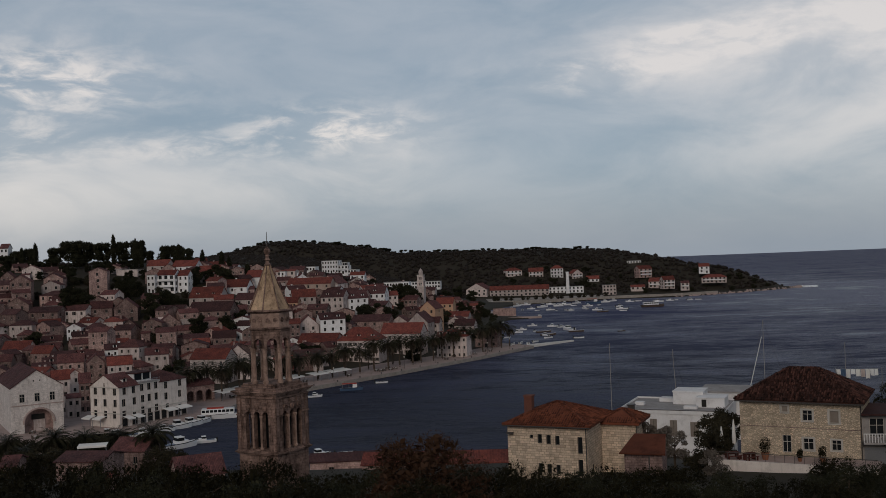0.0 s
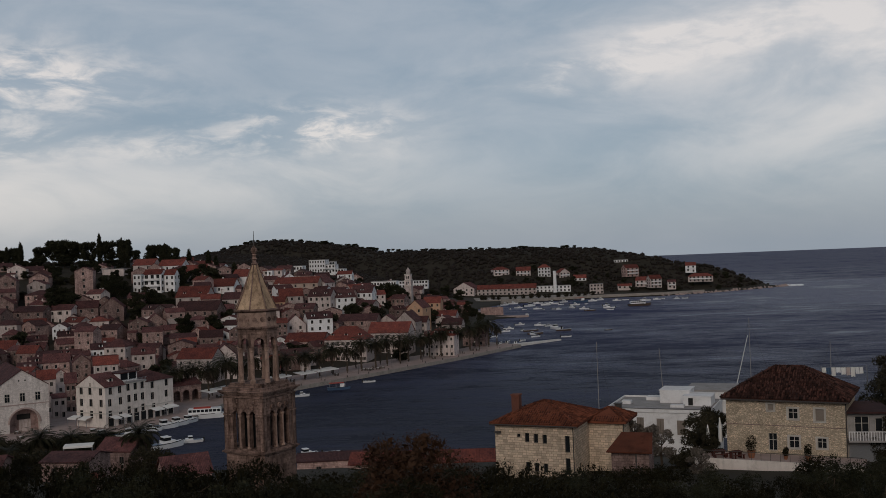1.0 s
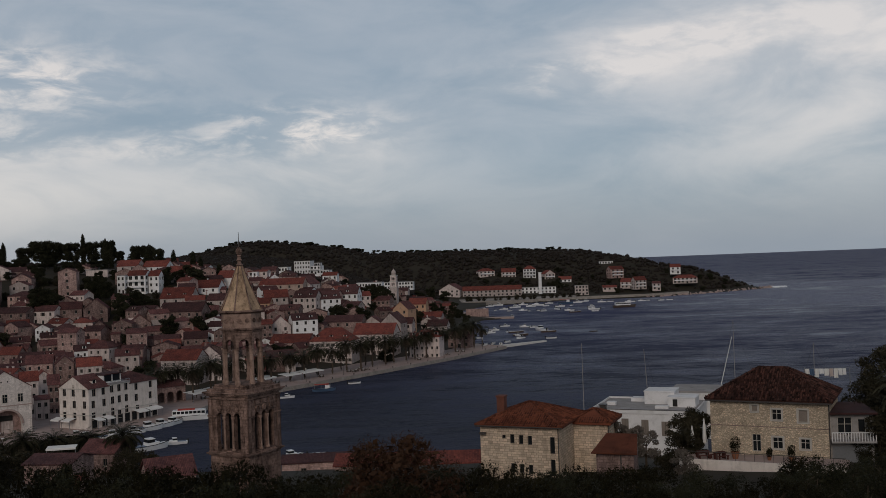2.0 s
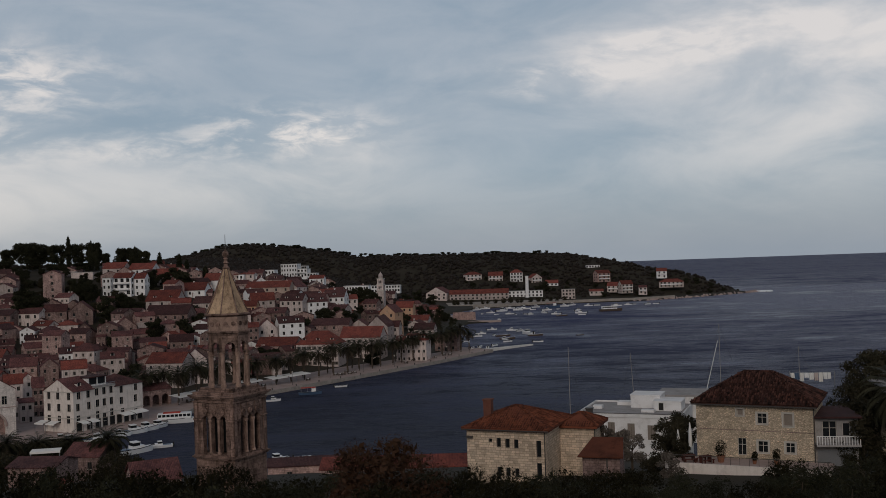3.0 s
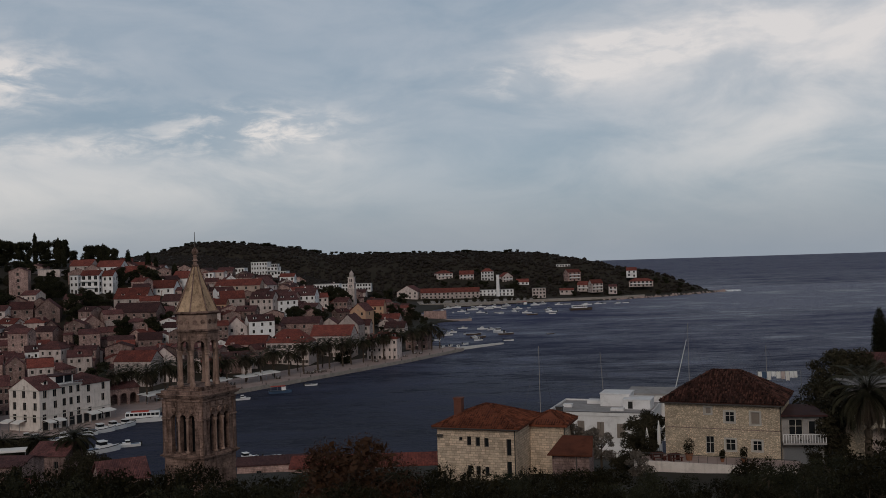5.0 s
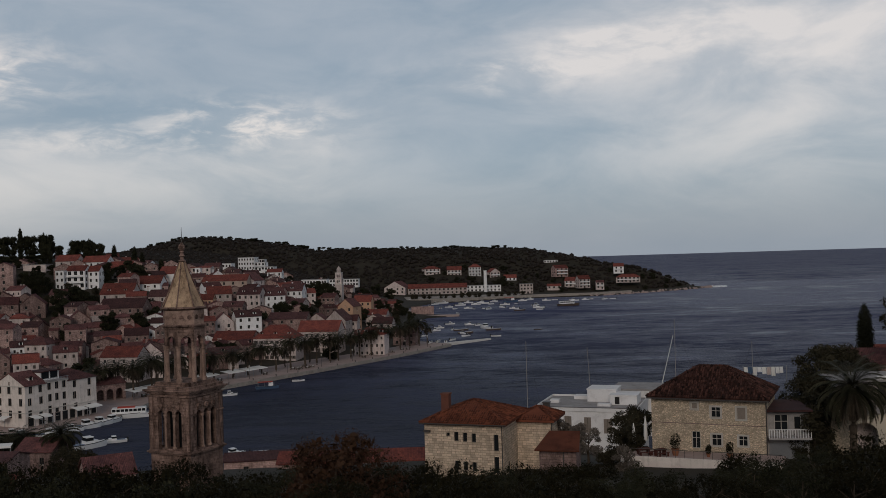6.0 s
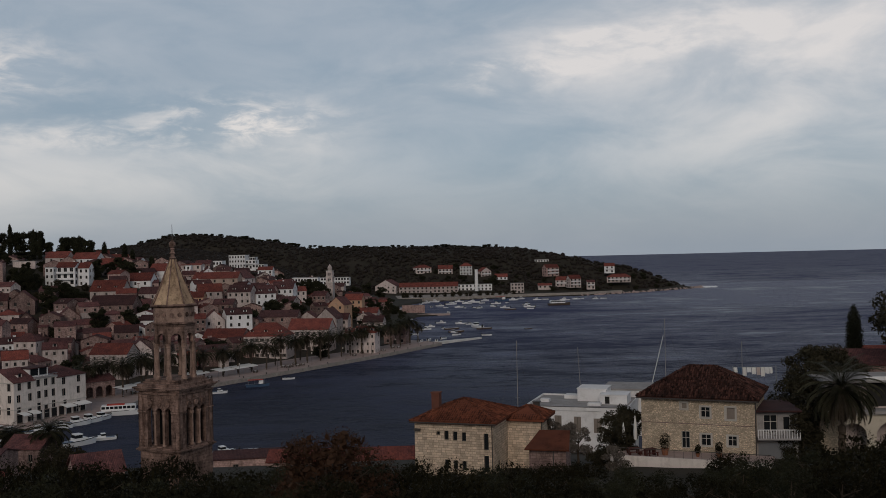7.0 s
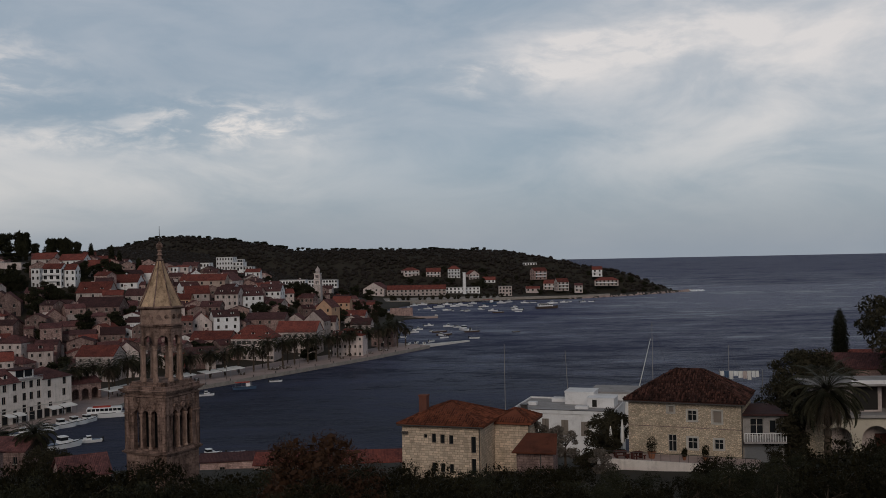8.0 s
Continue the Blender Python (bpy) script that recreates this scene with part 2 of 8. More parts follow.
QUAY = mat("quay_stone", (0.36, 0.32, 0.28), (0.24, 0.21, 0.19), dirt=0.5, bump=0.4)
CONCRETE = mat("flat_roof_screed", (0.36, 0.34, 0.33), (0.27, 0.25, 0.24), dirt=0.4, bump=0.1)
BOAT_WHITE = mat("white_gelcoat", (0.80, 0.80, 0.80), (0.72, 0.72, 0.72), rough=0.3, bump=0)
BOAT_BLUE = mat("blue_hull_paint", (0.07, 0.12, 0.20), rough=0.4, bump=0)
BOAT_DARK = mat("dark_wood_hull", (0.09, 0.06, 0.045), rough=0.6, bump=0.1)
BOAT_RED = mat("red_awning_cloth", (0.45, 0.07, 0.05), rough=0.8, bump=0)
CANVAS = mat("white_awning_cloth", (0.784, 0.774, 0.742), (0.657, 0.636, 0.615), rough=0.9, bump=0.1)
RUBBER = mat("dark_rubber", (0.03, 0.03, 0.03), rough=0.7, bump=0)
EARTH = mat("dry_earth_and_scrub", (0.026, 0.0225, 0.0155), (0.042, 0.034, 0.0245), scale=0.25, fleck=20, bump=0.4)
BARK = mat("rough_bark", (0.10, 0.075, 0.055), (0.05, 0.038, 0.03), scale=3, bump=0.6)
POT = mat("terracotta_pot", (0.28, 0.12, 0.07), bump=0.1)
SOFA = mat("dark_red_wood", (0.10, 0.035, 0.028), bump=0.1)


def leaf_mat(name, a, b, rough=0.6):
    m = bpy.data.materials.new(name)
    m.use_nodes = True
    n, l = m.node_tree.nodes, m.node_tree.links
    p = n["Principled BSDF"]
    p.inputs["Roughness"].default_value = rough
    p.inputs["Specular IOR Level"].default_value = 0.06
    geo, info = n.new("ShaderNodeNewGeometry"), n.new("ShaderNodeObjectInfo")
    noise_big = n.new("ShaderNodeTexNoise")
    noise_big.inputs["Scale"].default_value = 0.35
    l.new(geo.outputs["Position"], noise_big.inputs["Vector"])
    add = n.new("ShaderNodeMath")
    add.operation = "MULTIPLY_ADD"
    l.new(geo.outputs["Random Per Island"], add.inputs[0])
    add.inputs[1].default_value = 0.6
    l.new(noise_big.outputs["Fac"], add.inputs[2])
    ramp = n.new("ShaderNodeMapRange")
    ramp.inputs[1].default_value, ramp.inputs[2].default_value = 0.35, 1.1
    l.new(add.outputs[0], ramp.inputs[0])
    mix = n.new("ShaderNodeMix")
    mix.data_type = "RGBA"
    mix.inputs[6].default_value, mix.inputs[7].default_value = (*a, 1), (*b, 1)
    l.new(ramp.outputs[0], mix.inputs[0])
    hsv, r = n.new("ShaderNodeHueSaturation"), n.new("ShaderNodeMapRange")
    r.inputs[3].default_value, r.inputs[4].default_value = 0.8, 1.2
    l.new(info.outputs["Random"], r.inputs[0])
    l.new(r.outputs[0], hsv.inputs["Value"])
    l.new(mix.outputs[2], hsv.inputs["Color"])
    l.new(hsv.outputs[0], p.inputs["Base Color"])
    return m


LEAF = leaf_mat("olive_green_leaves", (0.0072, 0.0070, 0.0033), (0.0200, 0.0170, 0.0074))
LEAF_DARK = leaf_mat("dark_pine_needles", (0.01389, 0.01596, 0.009367), (0.03477, 0.03363, 0.01871))
LEAF_RED = leaf_mat("reddish_brown_leaves", (0.0317, 0.0164, 0.0109), (0.0594, 0.0307, 0.0178))
LEAF_WOOD = leaf_mat("far_pinewood", (0.0195, 0.0162, 0.0135), (0.031, 0.0245, 0.021))
LEAF_OLIVE = leaf_mat("dusty_olive_leaves", (0.01749, 0.01663, 0.009747), (0.04876, 0.0418, 0.02632))
PALM = leaf_mat("palm_fronds", (0.021, 0.0215, 0.013), (0.056, 0.052, 0.033))
PALM_DRY = leaf_mat("dry_palm_fronds", (0.085, 0.066, 0.05), (0.15, 0.118, 0.09))
BLOSSOM = leaf_mat("pale_dry_blossom", (0.085, 0.07, 0.058), (0.17, 0.145, 0.125))

# ---- building blocks ----
rng = random.Random(7)


def smooth(x, lo, hi):
    t = np.clip((x - lo) / (hi - lo), 0, 1)
    return t * t * (3 - 2 * t)


def mesh_of(name, bm, *mats):
    me = bpy.data.meshes.new(name)
    bm.to_mesh(me)
    bm.free()
    for m in mats:
        me.materials.append(m)
    return me


def part(name, bm, material, parent, label=""):
    """Links a bmesh, or a finished mesh, as one object under a thing or a part."""
    me = bm if isinstance(bm, bpy.types.Mesh) else mesh_of(name, bm, *(material if isinstance(material, tuple) else (material,)))
    ob = new(name, me)
    ob.parent = parent
    return tagged(ob, label) if label else ob


def thing(name, m, label, category, group="", kind=""):
    ob = new(name)
    ob.matrix_basis = m
    return tagged(ob, label, category, group, kind)


def box(bm, x0, y0, z0, x1, y1, z1, slot=0):
    vs = [bm.verts.new((x, y, z)) for z in (z0, z1) for y in (y0, y1) for x in (x0, x1)]
    for q in ((0, 2, 3, 1), (4, 5, 7, 6), (0, 1, 5, 4), (1, 3, 7, 5), (3, 2, 6, 7), (2, 0, 4, 6)):
        bm.faces.new([vs[i] for i in q]).material_index = slot
    return bm


def boxes(*sizes):
    bm = bmesh.new()
    for s in sizes:
        box(bm, *s)
    return bm


def lathe(bm, rings, n=12, x=0.0, y=0.0, slot=0, turn=0.0):
    """A turned form: rings of (radius, z)."""
    loops = []
    for r, z in rings:
        loops.append([bm.verts.new((x + r * math.cos(turn + 2 * math.pi * i / n), y + r * math.sin(turn + 2 * math.pi * i / n), z)) for i in range(n)])
    for a, b in zip(loops, loops[1:]):
        for i in range(n):
            bm.faces.new((a[i], a[(i + 1) % n], b[(i + 1) % n], b[i])).material_index = slot
    for loop, flip in ((loops[0], True), (loops[-1], False)):
        bm.faces.new(loop[::-1] if flip else loop).material_index = slot
    return bm


def tube(bm, path, radii, n=6, slot=0):
    loops = []
    for i, (p, r) in enumerate(zip(path, radii)):
        a, b = Vector(path[max(i - 1, 0)]), Vector(path[min(i + 1, len(path) - 1)])
        q = (b - a).to_track_quat("Z", "X")
        loops.append([bm.verts.new(Vector(p) + q @ Vector((r * math.cos(2 * math.pi * k / n), r * math.sin(2 * math.pi * k / n), 0))) for k in range(n)])
    for a, b in zip(loops, loops[1:]):
        for k in range(n):
            bm.faces.new((a[k], a[(k + 1) % n], b[(k + 1) % n], b[k])).material_index = slot
    bm.faces.new(loops[0][::-1])
    bm.faces.new(loops[-1])
    return bm


def set_uv(bm):
    """Metre-sized texture coordinates that run along each face: across it and up its slope."""
    uv = bm.loops.layers.uv.verify()
    for f in bm.faces:
        f.normal_update()
        n = f.normal
        across = Vector((-n.y, n.x, 0))
        across = across.normalized() if across.length > 0.05 else Vector((1, 0, 0))
        up = n.cross(across)
        for lp in f.loops:
            lp[uv].uv = (lp.vert.co.dot(across), lp.vert.co.dot(up))
    return bm


def wall_face(bm, m, width, height, holes, depth=0.22):
    """One wall, from x=0 to width and z=0 to height in the plane y=0 of m, with real openings (x0, z0, x1, z1) and their reveals."""
    holes = [tuple(round(q, 3) for q in h) for h in holes]
    xs = sorted({0, round(width, 3), *[v for h in holes for v in (h[0], h[2])]})
    zs = sorted({0, round(height, 3), *[v for h in holes for v in (h[1], h[3])]})
    grid = {}

    def v(x, y, z):
        k = (round(x, 3), y, round(z, 3))
        if k not in grid:
            grid[k] = bm.verts.new(m @ Vector((x, y, z)))
        return grid[k]

    for x0, x1 in zip(xs, xs[1:]):
        for z0, z1 in zip(zs, zs[1:]):
            cx, cz = (x0 + x1) / 2, (z0 + z1) / 2
            if any(h[0] < cx < h[2] and h[1] < cz < h[3] for h in holes):
                continue
            bm.faces.new((v(x0, 0, z0), v(x1, 0, z0), v(x1, 0, z1), v(x0, 0, z1)))
    for x0, z0, x1, z1 in holes:
        c = [(x0, z0), (x1, z0), (x1, z1), (x0, z1)]
        for (ax, az), (bx, bz) in zip(c, c[1:] + c[:1]):
            a, b = [bm.verts.new(m @ Vector((px, 0, pz))) for px, pz in ((ax, az), (bx, bz))]
            d, e = [bm.verts.new(m @ Vector((px, depth, pz))) for px, pz in ((bx, bz), (ax, az))]
            bm.faces.new((a, b, d, e))


def slab(bm, corners, thick):
    """A sloping slab: its upper corners, and the same lowered by its thickness."""
    top = [bm.verts.new(c) for c in corners]
    low = [bm.verts.new(Vector(c) - Vector((0, 0, thick))) for c in corners]
    bm.faces.new(top)
    bm.faces.new(low[::-1])
    k = len(top)
    for i in range(k):
        bm.faces.new((top[i], low[i], low[(i + 1) % k], top[(i + 1) % k]))


def roof_mesh(w, d, h, rh, kind, over=0.3, thick=0.16):
    bm = bmesh.new()
    x, y, z, t = w / 2 + over, d / 2 + over, h + 0.05, h + 0.05 + rh
    if kind == "gx":
        slab(bm, [(-x, -y, z), (x, -y, z), (x, 0, t), (-x, 0, t)], thick)
        slab(bm, [(x, y, z), (-x, y, z), (-x, 0, t), (x, 0, t)], thick)
    elif kind == "gy":
        slab(bm, [(-x, y, z), (-x, -y, z), (0, -y, t), (0, y, t)], thick)
        slab(bm, [(x, -y, z), (x, y, z), (0, y, t), (0, -y, t)], thick)
    else:
        r = max(x - y, 0.3)
        q = max(y - x, 0.0)
        a, b = ((-r, 0, t), (r, 0, t)) if x >= y else ((0, -q, t), (0, q, t))
        if x >= y:
            slab(bm, [(-x, -y, z), (x, -y, z), b, a], thick)
            slab(bm, [(x, y, z), (-x, y, z), a, b], thick)
            slab(bm, [(x, -y, z), (x, y, z), b], thick)
            slab(bm, [(-x, y, z), (-x, -y, z), a], thick)
        else:
            slab(bm, [(-x, -y, z), (x, -y, z), a], thick)
            slab(bm, [(x, y, z), (-x, y, z), b], thick)
            slab(bm, [(x, -y, z), (x, y, z), b, a], thick)
            slab(bm, [(-x, y, z), (-x, -y, z), a, b], thick)
    return set_uv(bm)


WINDOWS = {}


def relief(bm, xs, zs, cell):
    """A connected front of stepped cells: cell(i, k) gives the set-back and the material of each, or None."""
    seen = {}

    def v(x, y, z):
        q = (round(x, 4), round(y, 4), round(z, 4))
        if q not in seen:
            seen[q] = bm.verts.new(q)
        return seen[q]

    def at(i, k):
        return cell(i, k) if 0 <= i < len(xs) - 1 and 0 <= k < len(zs) - 1 else None

    for i in range(len(xs)):
        for k in range(len(zs)):
            c, x0, z0 = at(i, k), xs[i], zs[k]
            if c:
                x1, z1, y = xs[i + 1], zs[k + 1], c[0]
                bm.faces.new((v(x0, y, z0), v(x1, y, z0), v(x1, y, z1), v(x0, y, z1))).material_index = c[1]
            for o, p0, p1 in ((at(i - 1, k), (x0, z0), (x0, zs[min(k + 1, len(zs) - 1)])), (at(i, k - 1), (x0, z0), (xs[min(i + 1, len(xs) - 1)], z0))):
                a, b = c or (0.2, 0), o or (0.2, 0)
                if (c or o) and abs(a[0] - b[0]) > 1e-4 and p0 != p1:
                    front = a if a[0] < b[0] else b
                    bm.faces.new((v(p0[0], a[0], p0[1]), v(p1[0], a[0], p1[1]), v(p1[0], b[0], p1[1]), v(p0[0], b[0], p0[1]))).material_index = front[1]
    return bm


def window_mesh(w, h, shut_mat, glazed=True):
    """A window set back in its opening: frame, middle bar and sill, with its pane where it is far off."""
    k = (w, h, shut_mat.name, glazed)
    if k not in WINDOWS:
        f = 0.07

        def cell(i, q):
            if q == 0:
                return (-0.07, 2)
            if i in (1, 3) and q == 2:
                return (0.18, 1) if glazed else None
            return (0.1, 0)
        WINDOWS[k] = mesh_of("window", relief(bmesh.new(), (-w / 2, -w / 2 + f, -0.03, 0.03, w / 2 - f, w / 2), (-0.1, 0, f, h - f, h), cell), WIN_FRAME, GLASS, FRAME)
    return WINDOWS[k]


def pane_mesh(w, h):
    k = (w, h, "pane")
    if k not in WINDOWS:
        WINDOWS[k] = mesh_of("pane", boxes((-w / 2, 0.17, 0, w / 2, 0.2, h)), GLASS)
    return WINDOWS[k]


def shutter_mesh(w, h, shut_mat):
    k = (w, h, shut_mat.name, "shutter")
    if k not in WINDOWS:
        u = w / 4 - 0.01
        zs = [0, 0.07] + [0.07 + (h - 0.14) * q / 12 for q in range(1, 13)] + [h]
        bm = relief(bmesh.new(), (-u, -u + 0.06, u - 0.06, u), zs, lambda i, q: (-0.02, 0) if i != 1 or q in (0, len(zs) - 2) else (0.0 if q % 2 else -0.015, 0))
        WINDOWS[k] = mesh_of("shutter", bm, shut_mat)
    return WINDOWS[k]


def house(x, y, z, w, d, h, yaw, kind="gx", rh=2.0, wall=None, tile=None, floors=2, cols=3, side=2, chimney=0, shutters=False, label="", dormers=0, name="house", win=(0.85, 1.25), shut_mat=None, group="houses of the old town", category="house", annexe=0.0, balcony=False):
    """A house whose front's middle stands at x, y; its front faces the camera's side when yaw is 0."""
    wall, tile, shut_mat = wall or STONE, tile or TILE, shut_mat or SHUTTER
    if not label:
        what = {STONE: "grey stone", HOTEL: "cream", STONE_DARK: "weathered dark stone", PLASTER: "pale plastered", WHITE: "white rendered", PINK: "pinkish plastered", OCHRE: "peach plastered"}[wall]
        tiles = {TILE: "faded terracotta", TILE_RED: "red terracotta", TILE_BROWN: "brown tiled"}.get(tile, "terracotta")
        form = {"gx": "gable roof", "gy": "front gable", "hip": "hipped roof", "flat": "flat roof"}[kind]
        label = f"{what} house with {tiles} {form}" + (", shutters open" if shutters else "")
    th = thing(name, pose(x, y, z, 0, 0, yaw) @ pose(0, d / 2, 0), label, category, group)
    bm = bmesh.new()
    faces = [("front", pose(-w / 2, -d / 2, 0), w, cols), ("left", pose(-w / 2, d / 2, 0, 0, 0, -90), d, side), ("right", pose(w / 2, -d / 2, 0, 0, 0, 90), d, side), ("back", pose(w / 2, d / 2, 0, 0, 0, 180), w, 0)]
    places = []
    fh = min(h / max(floors, 1), 3.2)
    for which, m, width, count in faces:
        holes = []
        # walls turned away from the harbour stay plain
        nx, ny = (m.to_3x3() @ Vector((0, -1, 0))).xy
        ca, sa = math.cos(radians(yaw)), math.sin(radians(yaw))
        if (nx * ca - ny * sa) * -x + (nx * sa + ny * ca) * -y < 0:
            count = 0
        for f in range(floors):
            zb = h - (f + 1) * fh + fh * 0.32
            for c in range(count):
                if which != "front" and name == "house" and rng.random() < 0.42:
                    continue
                cx = width * (c + 0.5 + rng.uniform(-0.06, 0.06)) / count
                ww, wh = win
                if f == floors - 1 and c == count // 2 and floors > 1 and which == "front":
                    zb2, wh = max(h - (f + 1) * fh + 0.05, 0.1), 2.1
                else:
                    zb2 = zb
                if zb2 + wh > h - 0.1 or zb2 < 0.05:
                    continue
                holes.append((cx - ww / 2, zb2, cx + ww / 2, zb2 + wh))
                places.append((m @ pose(cx, 0, zb2), ww, wh))
        wall_face(bm, m, width, h, holes)
        gable = (kind == "gx" and which in ("left", "right")) or (kind == "gy" and which in ("front", "back"))
        if gable:
            bm.faces.new([bm.verts.new(m @ Vector(p)) for p in ((0, 0, h), (width, 0, h), (width / 2, 0, h + rh - 0.1))])
            if rng.random() < 0.6 and rh > 1.6 and which != "back":
                places.append((m @ pose(width / 2, -0.16, h + 0.25), 0.6, 0.8))
    part("wall", set_uv(bm), wall, th)
    for m, ww, wh in places:
        near_by = math.hypot(x, y) < 400
        o = part("window", window_mesh(ww, round(wh, 2), shut_mat, not near_by), None, th)
        o.matrix_basis = m
        if near_by:
            part("pane", pane_mesh(ww, round(wh, 2)), None, o)
        if near_by or rng.random() < 0.6:
            for s in (-1, 1) if shutters else ():
                part("shutter", shutter_mesh(ww, round(wh, 2), shut_mat), None, o, "open louvred shutter").matrix_basis = pose(s * (ww * 0.75 + 0.02), -0.03, 0)
    if kind == "flat":
        part("roof", boxes((-w / 2 - 0.15, -d / 2 - 0.15, h, w / 2 + 0.15, d / 2 + 0.15, h + 0.25)), tile, th)
    else:
        part("roof", roof_mesh(w, d, h, rh, kind), tile, th)
    for i in range(chimney):
        cx = rng.uniform(-0.3, 0.3) * w
        top = h + rh + 0.5
        part("chimney", boxes((cx - 0.3, 0.4, h + 0.3, cx + 0.3, 1.0, top), (cx - 0.38, 0.32, top, cx + 0.38, 1.08, top + 0.12)), wall, th)
    if annexe:
        # a lower outhouse with a lean-to roof against the front
        aw, ad, ah = w * annexe, 2.6, h * (0.45 + 0.3 * annexe)
        ax = (w - aw) / 2 * (1 if rng.random() < 0.5 else -1)
        flat_top = rng.random() < 0.35
        an = part("annexe", set_uv(boxes((ax - aw / 2, -d / 2 - ad, 0, ax + aw / 2, -d / 2, ah))), PLASTER if flat_top else wall, th)
        bm = bmesh.new()
        slab(bm, [(ax - aw / 2 - 0.2, -d / 2 - ad - 0.25, ah + 0.1), (ax + aw / 2 + 0.2, -d / 2 - ad - 0.25, ah + 0.1), (ax + aw / 2 + 0.2, -d / 2, ah + 0.9), (ax - aw / 2 - 0.2, -d / 2, ah + 0.9)], 0.14)
        if flat_top:
            bm.free()
            bm = relief(bmesh.new(), (-aw / 2 - 0.05, -aw / 2 + 0.2, aw / 2 - 0.2, aw / 2 + 0.05), (-ad / 2, -ad / 2 + 0.25, ad / 2 - 0.25, ad / 2), lambda i, q: (-0.75 if i != 1 or q != 1 else 0.0, 0))
            part("roof_terrace", bm, PLASTER, an, "pale parapet of a small roof terrace").matrix_basis = pose(ax, -d / 2 - ad / 2, ah + 0.2, -90)
        else:
            part("annexe_roof", set_uv(bm), tile, an)
        if y < 380:
            part("annexe_window", window_mesh(0.8, 1.1, shut_mat), None, an).matrix_basis = pose(ax, -d / 2 - ad - 0.17, ah - 1.6)
    if balcony:
        for k in range(min(floors - 1, 2)):
            zb = h - (k + 1) * fh
            part("balcony", boxes((-w * 0.42, -d / 2 - 1.5, zb, w * 0.42, -d / 2, zb + 0.2), (-w * 0.42, -d / 2 - 1.5, zb + 0.2, w * 0.42, -d / 2 - 1.4, zb + 1.05)), WHITE, th)
    for i in range(dormers):
        cx = w * ((i + 0.5) / dormers - 0.5)
        yb = -d / 2 + d * 0.14
        zb = h + rh * 0.2
        bm = bmesh.new()
        for s in ((cx - 0.75, yb, zb, cx - 0.45, yb + 1.9, zb + 1.3), (cx + 0.45, yb, zb, cx + 0.75, yb + 1.9, zb + 1.3), (cx - 0.45, yb, zb, cx + 0.45, yb + 1.9, zb + 0.25)):
            box(bm, *s)
        box(bm, cx - 0.45, yb + 0.12, zb + 0.25, cx + 0.45, yb + 0.2, zb + 1.3, 1)
        dm = part("dormer", bm, (wall, GLASS), th)
        bm = bmesh.new()
        slab(bm, [(cx - 0.95, yb + 2.3, zb + 1.25), (cx - 0.95, yb - 0.2, zb + 1.25), (cx, yb - 0.2, zb + 1.75), (cx, yb + 2.3, zb + 1.75)], 0.1)
        slab(bm, [(cx + 0.95, yb - 0.2, zb + 1.25), (cx + 0.95, yb + 2.3, zb + 1.25), (cx, yb + 2.3, zb + 1.75), (cx, yb - 0.2, zb + 1.75)], 0.1)
        part("dormer_roof", set_uv(bm), tile, dm)
    return th


# ---- the lie of the land ----
SHORE = [(-98, 262), (-84, 264), (-70, 285), (-66, 310), (-49.5, 341), (-20, 378.5), (14, 424), (41, 465), (28, 484), (26, 555), (36, 644), (44, 670), (64, 680), (66, 690), (46, 702), (36, 790), (58, 850), (108, 882), (152, 898), (211, 895), (273, 928), (346, 983), (357, 1002), (345, 1045), (250, 1150), (100, 1300), (-200, 1490), (-890, 1490), (-890, -240), (330, -240), (290, 60), (200, 175), (140, 205), (60, 200), (0, 205), (-60, 212), (-97, 222)]
CREST = [(-300, 1160, 46), (-243, 1150, 54), (-207, 1150, 60), (-180, 1150, 66), (-150, 1150, 63), (-115, 1150, 57), (-88, 1150, 51), (-55, 1150, 48), (43, 1150, 47), (110, 1150, 46), (175, 1140, 44), (235, 1115, 38), (301, 1060, 27), (326, 1030, 20), (350, 1006, 14)]
RIDGES = [((-520, 540, 50), (-190, 640, 46), 300), ((-190, 640, 46), (-195, 1000, 50), 250)] + [(a, b, float(np.interp(b[0], (142, 235, 301, 350), (200, 160, 110, 70)))) for a, b in zip(CREST, CREST[1:])]


